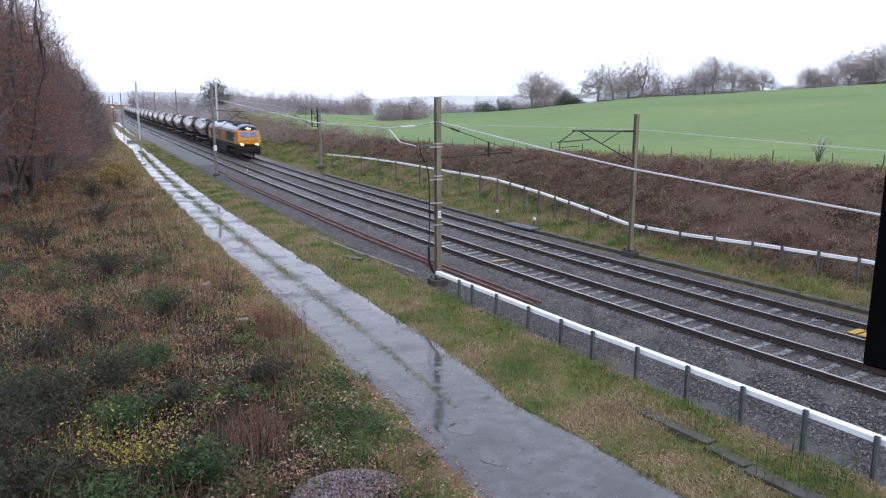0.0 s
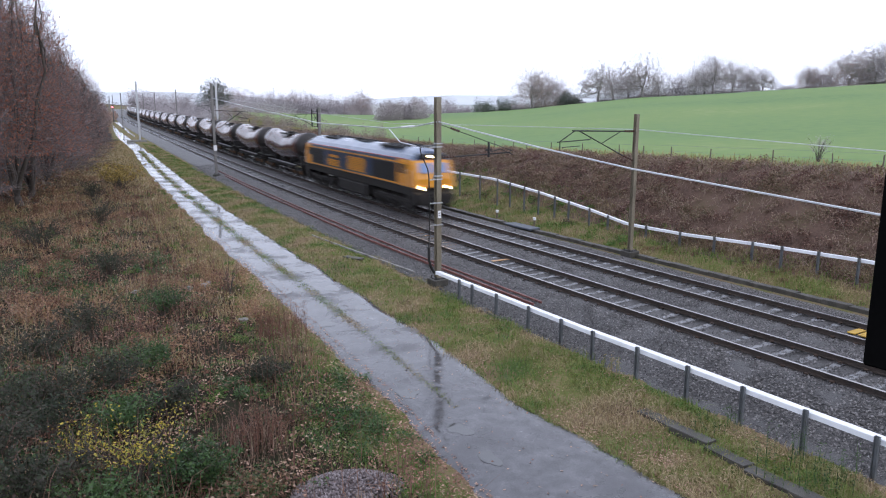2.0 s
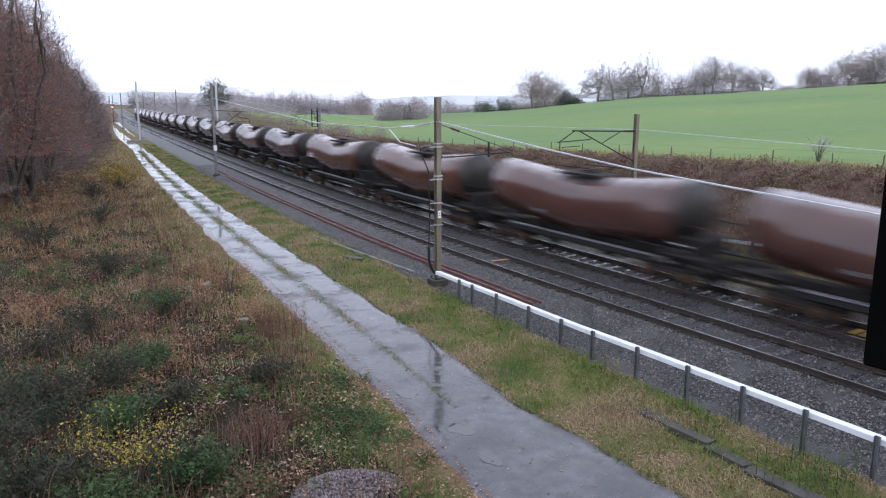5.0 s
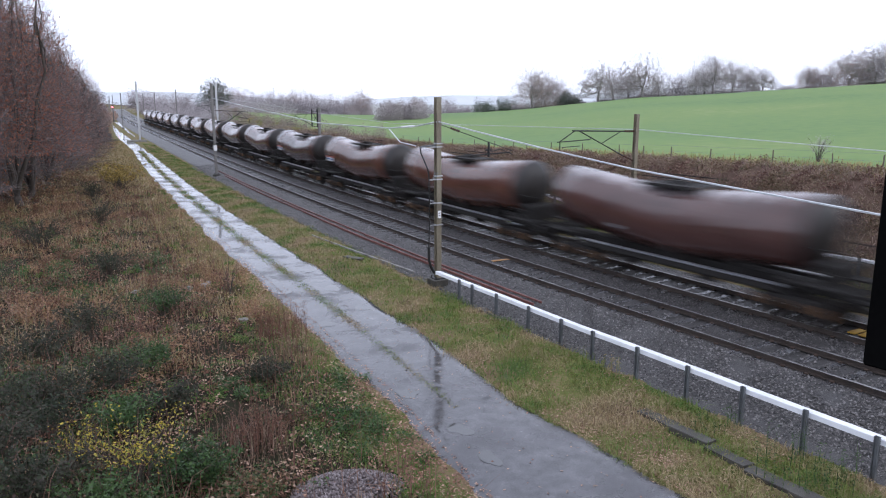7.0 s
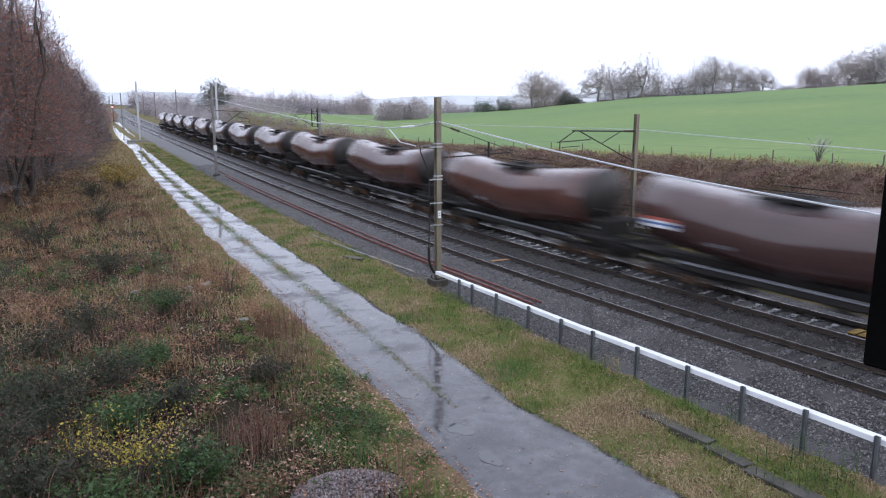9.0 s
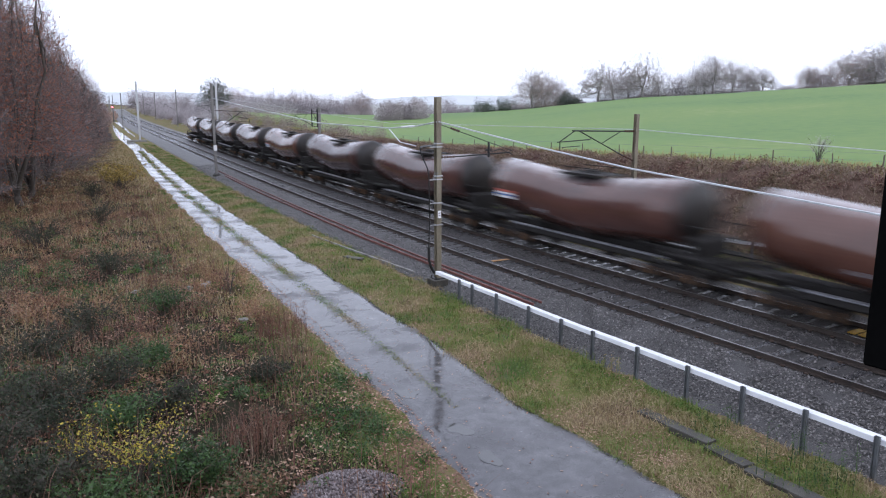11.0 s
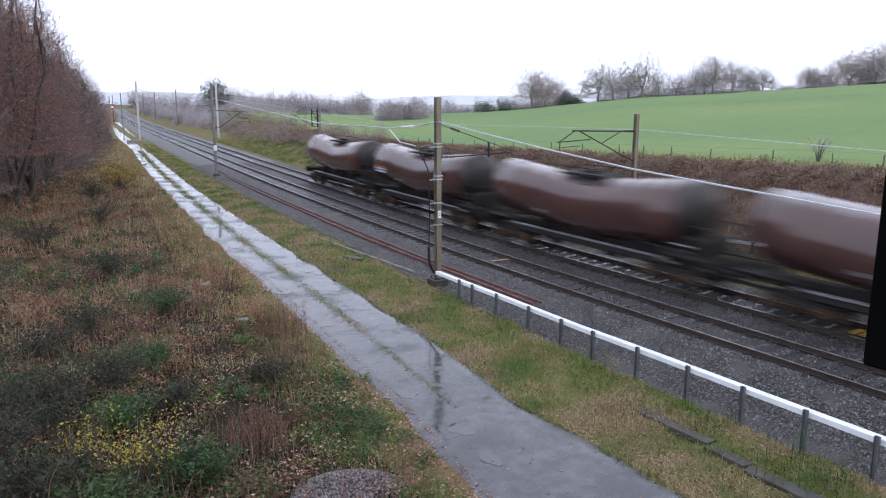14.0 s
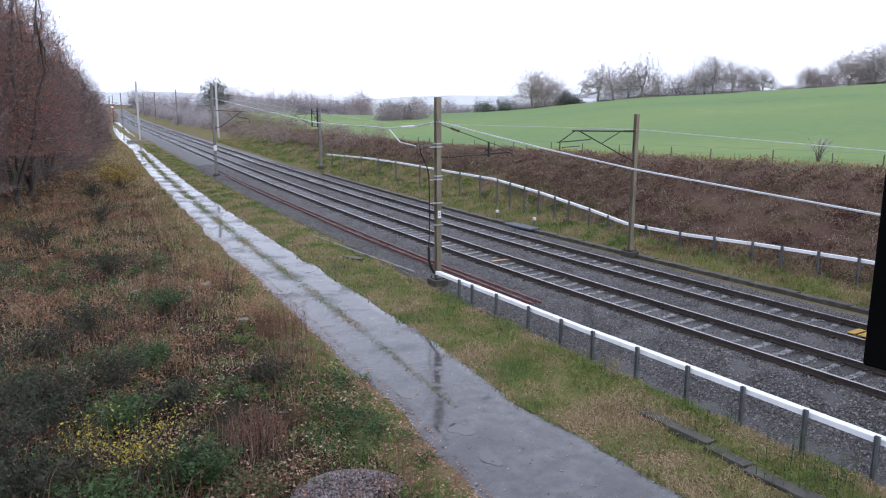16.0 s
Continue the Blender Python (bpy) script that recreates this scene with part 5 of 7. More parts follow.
def build_grass():
    rng = np.random.default_rng(11)
    n = 150000
    s = scatter(rng, n, 2.5, 125, 2.15)
    l, r = np.interp(s, ROAD_S, ROAD_R) + 0.05, -6.2 + np.interp(s, [0, 12, 22, 30], [0, 0, 0.9, 1.2]) * 0.8
    u = l - 0.22 + (r - l + 0.22) * rng.random(n)
    p = on_ground(s, u, -0.01)
    tall = 0.5 + 0.5 * wob(p[:, 0], p[:, 1], 1.1)
    keep = rng.random(n) < 0.45 + 0.55 * tall
    p, tall = p[keep], tall[keep]
    h = (0.06 + 0.16 * rng.random(len(p)) ** 2) * (0.5 + 1.0 * tall)
    V, F = blades(p, h, 0.007 + 0.00014 * np.hypot(p[:, 0], p[:, 1]), rng, 1.1)
    stuff("verge_grass", "rough green and straw-coloured wet verge grass", "grass", V, F, G["grass"])
    n = 90000
    s = scatter(rng, n, 4, 140, 2.3)
    back = 2.5 * rng.random(n) ** 1.4
    u = np.interp(s, ROAD_S, ROAD_L) - 0.14 - back
    p = on_ground(s, u, -0.01)
    h = (0.04 + 0.2 * rng.random(n) ** 2) * (0.25 + 0.75 * smooth(0, 1.2, back))
    for ids, key, lab in ((s < 21, "green", "fresh green grass along the road edge"), (s >= 21, "dry", "olive and straw grass along the road edge")):
        V, F = blades(p[ids], h[ids], 0.005 + 0.00012 * np.hypot(p[ids, 0], p[ids, 1]), rng, 0.7)
        stuff("road_edge_grass", lab, "grass", V, F, G[key])
    # the strip between the wheel tracks
    n = 70000
    s = scatter(rng, n, 12.5, 110, 1.5)
    mid = (np.interp(s, ROAD_S, ROAD_L) + np.interp(s, ROAD_S, ROAD_R)) / 2 - 0.22
    w = np.interp(s, [13, 18, 26, 40, 110], [0.1, 0.17, 0.22, 0.26, 0.3])
    u = mid + rng.normal(0, 1, n) * w * 0.6
    keep = rng.random(n) < np.interp(s, [12.5, 15, 20, 30], [0.03, 0.22, 0.5, 0.8]) * (0.6 + 0.4 * np.sin(s * 1.3) * np.sin(s * 0.37 + 1))
    p = along(s[keep], u[keep], -0.405)
    V, F = blades(p, 0.008 + 0.02 * rng.random(len(p)), 0.006 + 0.0002 * np.hypot(p[:, 0], p[:, 1]), rng, 0.9)
    stuff("road_middle_grass", "thin mossy grass strip between the wheel tracks", "grass", V, F, G["grass"])
    # fallen leaves beside and on the road
    n = 15000
    s = scatter(rng, n, 3, 45, 1.5)
    side = rng.random(n)
    l, r = np.interp(s, ROAD_S, ROAD_L), np.interp(s, ROAD_S, ROAD_R)
    u = np.where(side < 0.6, l + 0.12 - np.abs(rng.normal(0, 0.8, n)), np.where(side < 0.97, r - 0.05 + np.abs(rng.normal(0, 0.7, n)), l + (r - l) * rng.random(n)))
    p = on_ground(s, u, 0.03)
    on = (u > l) & (u < r)
    p[on, 2] = -0.396
    V, F = quads(p, 0.018 + 0.02 * rng.random(n), rng, flat=0.95)
    stuff("fallen_leaves", "brown fallen leaves along the road edges", "leaves", V, F, G["litter"])


build_grass()


def clumps(rng, c, rad, hgt, per, size, mat_key, name, label, cat, flat=0.25):
    """Leaves in the outer shell of low mounds."""
    n = len(c)
    k = rng.integers(0, n, per * n)
    d = rng.normal(0, 1, (len(k), 3))
    d /= np.linalg.norm(d, axis=1, keepdims=True)
    d[:, 2] = np.abs(d[:, 2])
    q = rng.random(len(k)) ** 0.45
    p = c[k] + d * np.stack([rad[k], rad[k], hgt[k]], -1) * q[:, None] * rng.uniform(0.72, 1.02, (len(k), 1))
    dist = np.hypot(p[:, 0], p[:, 1])
    V, F = quads(p, (size[0] + (size[1] - size[0]) * rng.random(len(k))) * (0.8 + 0.012 * dist), rng, flat)
    return stuff(name, label, cat, V, F, G[mat_key])


def build_scrub():
    rng = np.random.default_rng(21)
    # heaped brambles with hollows between, higher away from the road
    for n, key, name, lab, seed in ((950, "bramble", "bramble_scrub", "heaped dark green bramble scrub", 0.0), (950, "bramble_brown", "dying_brambles", "heaped brown dying bramble scrub", 2.5)):
        s = scatter(rng, 4 * n, 5, 85, 1.5)
        u = np.interp(s, ROAD_S, ROAD_L) - 0.8 - (np.interp(s, [5, 40, 85], [13, 11, 6]) * rng.random(4 * n))
        c = on_ground(s, u, -0.08)
        drift = wob(c[:, 0], c[:, 1], 0.75, 3 + seed)
        keep = np.argsort(-drift + rng.normal(0, 0.35, len(c)))[:n]
        s, u, c = s[keep], u[keep], c[keep]
        far = smooth(0.6, 3.6, np.interp(s, ROAD_S, ROAD_L) - u)
        hump = 0.5 + 0.5 * wob(c[:, 0], c[:, 1], 1.5, 7)
        clumps(rng, c, rng.uniform(0.25, 0.7, n), (0.1 + 1.0 * hump ** 1.5 * rng.uniform(0.5, 1, n)) * (0.3 + 0.8 * far), 125, (0.02, 0.055), key, name, lab, "brambles")
    # arching bramble canes
    n = 2600
    s = scatter(rng, n, 5, 60, 1.5)
    u = np.interp(s, ROAD_S, ROAD_L) - 1.0 - 11 * rng.random(n)
    p = on_ground(s, u, 0.1)
    V, F = blades(p, rng.uniform(0.5, 1.3, n), 0.006 + 0.0001 * np.hypot(p[:, 0], p[:, 1]), rng, 1.0)
    stuff("bramble_canes", "thin arching purple-brown bramble canes", "brambles", V, F, G["dock"])
    n = 46000
    s = scatter(rng, n, 5, 85, 1.6)
    u = np.interp(s, ROAD_S, ROAD_L) - 0.5 - (13 * rng.random(n))
    p = on_ground(s, u, -0.02)
    t = wob(p[:, 0], p[:, 1], 0.7, 3)
    keep = rng.random(n) < smooth(0.05, 0.7, t)
    p = p[keep]
    V, F = blades(p, 0.12 + 0.75 * rng.random(len(p)) ** 2, 0.005 + 0.0001 * np.hypot(p[:, 0], p[:, 1]), rng, 0.35)
    stuff("dead_stems", "brown dead stalks and straw grass standing in the scrub", "dead stems", V, F, G["straw"])
    n = 95000
    s = scatter(rng, n, 5, 70, 1.5)
    u = np.interp(s, ROAD_S, ROAD_L) - 0.2 - 13 * rng.random(n) ** 1.25
    p = on_ground(s, u, 0.02 + 0.22 * rng.random(n) ** 2)
    p = p[rng.random(n) < 0.25 + 0.75 * smooth(-0.2, 0.5, wob(p[:, 0], p[:, 1], 0.9, 6))]
    V, F = quads(p, 0.02 + 0.03 * rng.random(len(p)), rng, 0.6)
    stuff("scrub_litter", "brown leaf litter strewn over the scrub", "leaves", V, F, G["litter"])
    n = 420
    s = scatter(rng, n, 5, 60, 1.2)
    u = np.interp(s, ROAD_S, ROAD_L) - 0.5 - 8 * rng.random(n) ** 1.3
    c = on_ground(s, u, 0.0)
    clumps(rng, c, rng.uniform(0.15, 0.45, n), rng.uniform(0.1, 0.25, n), 90, (0.02, 0.04), "green", "green_weeds", "small patches of fresh green weeds", "weeds")
    # low nettles and dock in the grass beside the road
    n = 90
    s = scatter(rng, 3 * n, 7.5, 18, 1.0)
    u = np.interp(s, ROAD_S, ROAD_L) - 0.35 - 1.7 * rng.random(3 * n)
    c = on_ground(s, u, -0.04)
    c = c[np.argsort(-wob(c[:, 0], c[:, 1], 1.7, 5))[:n]]
    clumps(rng, c, rng.uniform(0.12, 0.35, n), rng.uniform(0.05, 0.14, n), 120, (0.018, 0.034), "green", "roadside_weeds", "bright green low weeds along the road edge", "weeds")


build_scrub()


def build_ivy():
    rng = np.random.default_rng(23)
    C = []
    for x0, y0, rx, ry, n in ((0.6, 13.8, 1.6, 2.4, 60), (3.4, 11.6, 1.0, 0.9, 26), (6.9, 13.2, 0.9, 1.0, 30), (1.6, 19, 1.6, 2.0, 34), (5.6, 16.5, 0.9, 1.2, 18), (3.2, 30, 2.0, 3.5, 40), (7.6, 16.2, 0.5, 1.0, 14), (5.5, 36, 1.8, 4.0, 40), (2.4, 44, 1.8, 4.0, 40), (4.2, 27, 1.4, 2.4, 34), (7.4, 32, 1.0, 2.5, 26), (1.0, 32, 1.6, 3.0, 34)):
        for _ in range(n):
            x, y = x0 + rng.normal(0, rx * 0.6), y0 + rng.normal(0, ry * 0.6)
            C.append((x, y, float(ground_z(x, y)) - 0.02))
    C = np.array(C)
    clumps(rng, C, rng.uniform(0.2, 0.5, len(C)), rng.uniform(0.15, 0.55, len(C)), 130, (0.02, 0.045), "ivy", "ivy_patches", "glossy green ivy and dock leaves among the scrub", "ivy", 0.4)
    # reddish dead willowherb and grey twiggy patches
    P = []
    for x0, y0, r, n in ((4.7, 13.4, 0.7, 260), (2.2, 24, 2.2, 700), (7.5, 18.4, 0.7, 240), (4.6, 21, 1.8, 400), (1.0, 16, 1.4, 300), (6.2, 27, 1.6, 400)):
        P.append(np.stack([x0 + rng.normal(0, r * 0.6, n), y0 + rng.normal(0, r * 0.7, n), np.zeros(n)], -1))
    P = np.concatenate(P)
    P[:, 2] = ground_z(P[:, 0], P[:, 1])
    V, F = blades(P, 0.2 + 0.7 * rng.random(len(P)) ** 1.5, 0.006, rng, 0.4)
    stuff("willowherb_stems", "red-brown dead willowherb stems in the scrub", "dead stems", V, F, G["bracken"])


build_ivy()


def build_verge_patches():
    """Moss cushions by the ducting and brown drifts of leaves in the verge."""
    rng = np.random.default_rng(37)
    n = 240
    s = scatter(rng, n, 3, 34, 1.0)
    u = np.interp(s, [3, 12, 20, 34], [-6.9, -6.9, -6.6, -5.6]) + rng.normal(0, 0.3, n)
    clumps(rng, on_ground(s, u, -0.01), rng.uniform(0.12, 0.4, n), rng.uniform(0.03, 0.1, n), 130, (0.014, 0.03), "moss", "moss_cushions", "yellow-green wet moss and low grass beside the ducting", "moss", 0.6)
    n = 26000
    s = scatter(rng, n, 4, 60, 1.5)
    l, r = np.interp(s, ROAD_S, ROAD_R), np.interp(s, [0, 20, 34, 60], [-6.4, -6.0, -5.2, -4.9])
    u = l + 0.1 + (r - l) * rng.random(n) ** 1.3
    p = on_ground(s, u, 0.03 + 0.06 * rng.random(n))
    p = p[rng.random(n) < smooth(-0.05, 0.55, wob(p[:, 0], p[:, 1], 1.05, 8))]
    V, F = quads(p, 0.014 + 0.02 * rng.random(len(p)), rng, 0.9)
    stuff("verge_litter", "drifts of brown dead leaves lying in the verge grass", "leaves", V, F, G["litter"])


build_verge_patches()


def build_rough_grass():
    """Taller grass in drifts over the scrub, half of it paled for haze, thicker towards the wood."""
    rng = np.random.default_rng(29)
    n = 80000
    s = scatter(rng, n, 17, 130, 1.2)
    u = np.interp(s, ROAD_S, ROAD_L) - 0.8 - np.interp(s, [9, 40, 95, 130], [10, 10, 4.5, 3.0]) * rng.random(n)
    p = on_ground(s, u, 0.02)
    keep = rng.random(n) < np.clip(0.15 + 0.9 * wob(p[:, 0], p[:, 1], 0.55, 5) + smooth(25, 60, s) * 0.4, 0, 1)
    p = p[keep]
    h = len(p) // 2
    order = rng.permutation(len(p))
    for ids, key, lab in ((order[:h], "pale", "straw rough grass drifts in the scrub, paled for haze"), (order[h:], "dry", "olive green rough grass drifts in the scrub")):
        q = p[ids]
        V, F = blades(q, 0.15 + 0.4 * rng.random(len(q)) ** 1.5, 0.005 + 0.0002 * np.hypot(q[:, 0], q[:, 1]), rng, 1.1)
        stuff("rough_scrub_grass", lab, "grass", V, F, G[key])
    C = []
    for x0, y0, rx, ry, m in ((3.3, 26, 1.5, 2.2, 34), (2.0, 24, 1.2, 1.6, 24), (7.0, 58, 2.0, 5.0, 40), (5.5, 50, 2.0, 4.0, 34), (9.2, 29, 0.9, 2.0, 18), (4.8, 20, 1.4, 1.6, 26), (2.8, 17, 1.2, 1.4, 18), (8.4, 23, 0.6, 1.6, 14), (10.6, 70, 1.5, 5.0, 26), (3.0, 35, 1.4, 3.0, 24), (7.4, 27.5, 0.8, 1.5, 14), (14.0, 84, 1.5, 6.0, 24), (5.6, 42, 1.2, 2.5, 26), (8.4, 47, 1.2, 3.0, 26), (10.2, 58, 1.2, 3.5, 24), (6.5, 35, 1.2, 2.5, 20), (4.2, 46, 1.2, 2.5, 18)):
        for _ in range(m):
            x, y = x0 + rng.normal(0, rx * 0.6), y0 + rng.normal(0, ry * 0.6)
            C.append((x, y, float(ground_z(x, y)) - 0.02))
    C = np.array(C)
    clumps(rng, C, rng.uniform(0.25, 0.6, len(C)), rng.uniform(0.2, 0.7, len(C)), 90, (0.025, 0.05), "rust", "rusty_brambles", "rust-brown dying bramble and fern drifts", "brambles")


build_rough_grass()


def stalk_clump(name, label, x, y, n, rad, h, key, seed):
    rng = np.random.default_rng(seed)
    a, r = rng.uniform(0, 2 * np.pi, n), rad * np.sqrt(rng.random(n))
    p = np.stack([x + r * np.cos(a), y + r * np.sin(a), np.zeros(n)], -1)
    p[:, 2] = ground_z(p[:, 0], p[:, 1]) - 0.03
    hh = h * rng.uniform(0.3, 1.1, n)
    V, F = blades(p, hh, 0.008, rng, 0.12)
    k = rng.integers(0, n, n * 14)
    q = p[k] + np.stack([rng.normal(0, 0.03, len(k)), rng.normal(0, 0.03, len(k)), hh[k] * rng.uniform(0.4, 1.0, len(k))], -1)
    V2, F2 = quads(q, 0.02, rng)
    tri = np.concatenate([F2[:, [0, 1, 2]], F2[:, [0, 2, 3]]]) + len(V)
    return tagged(new(name, fast_mesh(name, np.concatenate([V, V2]), np.concatenate([F, tri]), [G[key]])), label, "weeds", kind="stuff")


stalk_clump("dock_stalks", "tall rust-brown dead dock stalks by the road", 8.15, 20.3, 130, 0.8, 1.5, "dock", 1)
stalk_clump("dock_stalks", "tall rust-brown dead dock stalks in scrub", 4.8, 13.5, 90, 0.6, 1.05, "dock", 2)
stalk_clump("weed_stalks", "thin dark weed stalks growing by the ducting", 13.0, 6.7, 60, 0.95, 0.8, "ivy", 3)
stalk_clump("weed_stalks", "thin dark weed stalks growing by the ducting", 13.4, 9.0, 24, 0.6, 0.5, "ivy", 4)
stalk_clump("weed_stalks", "green-brown weeds in front of the ducting posts", 14.0, 13.0, 40, 0.6, 0.5, "grass", 5)


def shrub(name, label, x, y, rad, h, n, size, key, seed, stems=26):
    g = thing(name, label, "shrub", pose(x, y, float(ground_z(x, y)) - 0.05))
    rng = np.random.default_rng(seed)
    bm = B()
    tips = []
    for i in range(stems):
        a, q = rng.uniform(0, 2 * math.pi), rng.uniform(0.15, 1)
        tip = Vector((math.cos(a) * rad * q, math.sin(a) * rad * q, h * rng.uniform(0.5, 1.0)))
        mid = Vector((tip.x * 0.35, tip.y * 0.35, tip.z * 0.6))
        rod(bm, (tip.x * 0.1, tip.y * 0.1, 0), mid, 0.012, 0.008, n=4)
        rod(bm, mid, tip, 0.008, 0.003, n=4)
        tips += [mid.lerp(tip, t) for t in (0.2, 0.4, 0.6, 0.8, 1.0)]
    part("branchwork", bm, M["bark"], g)
    tp = np.array([tuple(t) for t in tips])
    P = tp[rng.integers(0, len(tp), n)] + rng.normal(0, 0.07, (n, 3))
    V, F = quads(P, size * rng.uniform(0.6, 1.2, n), rng, 0.2, 0.55)
    part("leaves", fast_mesh("leaves", V, F, [G[key]]), None, g)
    return g


shrub("yellow_shrub", "small shrub with bright yellow autumn leaves", 2.3, 12.4, 1.0, 1.35, 760, 0.036, "yellow", 31, 40)
shrub("yellow_shrub", "small yellowing shrub in the scrub", 1.6, 13.6, 0.6, 1.2, 220, 0.034, "yellow", 32)
shrub("yellow_shrub", "distant amber yellow shrub below the wood", 12.0, 62, 2.3, 2.3, 2600, 0.085, "amber", 33, 60)
shrub("bare_sapling", "bare thin sapling beside the road", 8.6, 26.4, 0.5, 1.7, 60, 0.02, "bracken", 34, 12)
for i, (x, y, r, h) in enumerate(((3.2, 22, 1.2, 1.1), (1.6, 17, 1.2, 1.0), (5.2, 30, 1.3, 1.2), (3.6, 36, 1.6, 1.5), (7.4, 44, 1.4, 1.3), (8.8, 54, 1.5, 1.5), (1.0, 27, 1.6, 1.4), (0.4, 14.5, 1.0, 0.9), (1.3, 15.6, 1.1, 1.0), (2.9, 17.3, 1.0, 0.9), (0.2, 18.6, 1.3, 1.1), (3.7, 15.7, 0.8, 0.7), (1.9, 20.2, 1.3, 1.0))):
    shrub("dark_shrub", "dark tangled shrub with small leaves in scrub", x, y, r, h, 1800, 0.042, "shade", 40 + i, 40)

for i, (x, y, r, h) in enumerate(((0.7, 12.6, 1.1, 1.0), (1.6, 11.6, 0.9, 0.7), (3.3, 12.4, 0.9, 0.8), (0.2, 16.5, 1.2, 1.2), (2.6, 15.2, 0.9, 0.9), (3.9, 18.6, 1.0, 0.8), (6.3, 17.0, 0.7, 0.6), (5.6, 24.0, 1.1, 0.9))):
    shrub("bramble_bush", "dark green bramble bush with wet leaves in scrub", x, y, r, h, 2200, 0.042, "ivy" if i % 3 else "shade", 60 + i, 60)


def heap():
    g = thing("gravel_heap", "low heap of purple-grey gravel", "gravel heap", pose(5.3, 10.9, float(ground_z(5.3, 10.9)) - 0.1))
    rng = np.random.default_rng(9)
    ring, rows = 26, 10
    V = [(0, 0, 0.42)]
    for i in range(1, rows):
        t = i / (rows - 1)
        for k in range(ring):
            a = 2 * math.pi * k / ring
            r = 1.4 * t * (1 + 0.1 * math.sin(3 * a))
            V.append((r * math.cos(a), 0.75 * r * math.sin(a), 0.4 * (1 - t * t) ** 1.2 - 0.06 * t + rng.normal(0, 0.022)))
    F = [(0, 1 + k, 1 + (k + 1) % ring, 1 + (k + 1) % ring) for k in range(ring)]
    bm = B()
    vs = [bm.verts.new(v) for v in V]
    for k in range(ring):
        bm.faces.new((vs[0], vs[1 + k], vs[1 + (k + 1) % ring]))
    for i in range(rows - 2):
        for k in range(ring):
            a, b = 1 + i * ring + k, 1 + i * ring + (k + 1) % ring
            bm.faces.new((vs[a], vs[b], vs[b + ring], vs[a + ring]))
    part("mound", bm, M["gravel"], g, smooth_faces=True)
    n = 3600
    a, t = rng.uniform(0, 2 * np.pi, n), np.sqrt(rng.random(n))
    P = np.stack([1.45 * t * np.cos(a), 1.09 * t * np.sin(a), 0.42 * (1 - t * t) ** 1.2 - 0.06 * t + 0.008], -1)
    o = np.array([(1, 0, 0), (0, 1, 0), (-1, 0, 0), (0, -1, 0), (0, 0, 1), (0, 0, -1)], float)
    Vv = (P[:, None] + o[None] * rng.uniform(0.018, 0.042, (n, 6, 1))).reshape(-1, 3)
    f = np.array([(0, 1, 4), (1, 2, 4), (2, 3, 4), (3, 0, 4), (1, 0, 5), (2, 1, 5), (3, 2, 5), (0, 3, 5)])
    tagged(part("gravel_surface", fast_mesh("gravel_surface", Vv, (np.arange(n)[:, None, None] * 6 + f[None]).reshape(-1, 3), [M["heap"]]), None, g), kind="stuff")


heap()


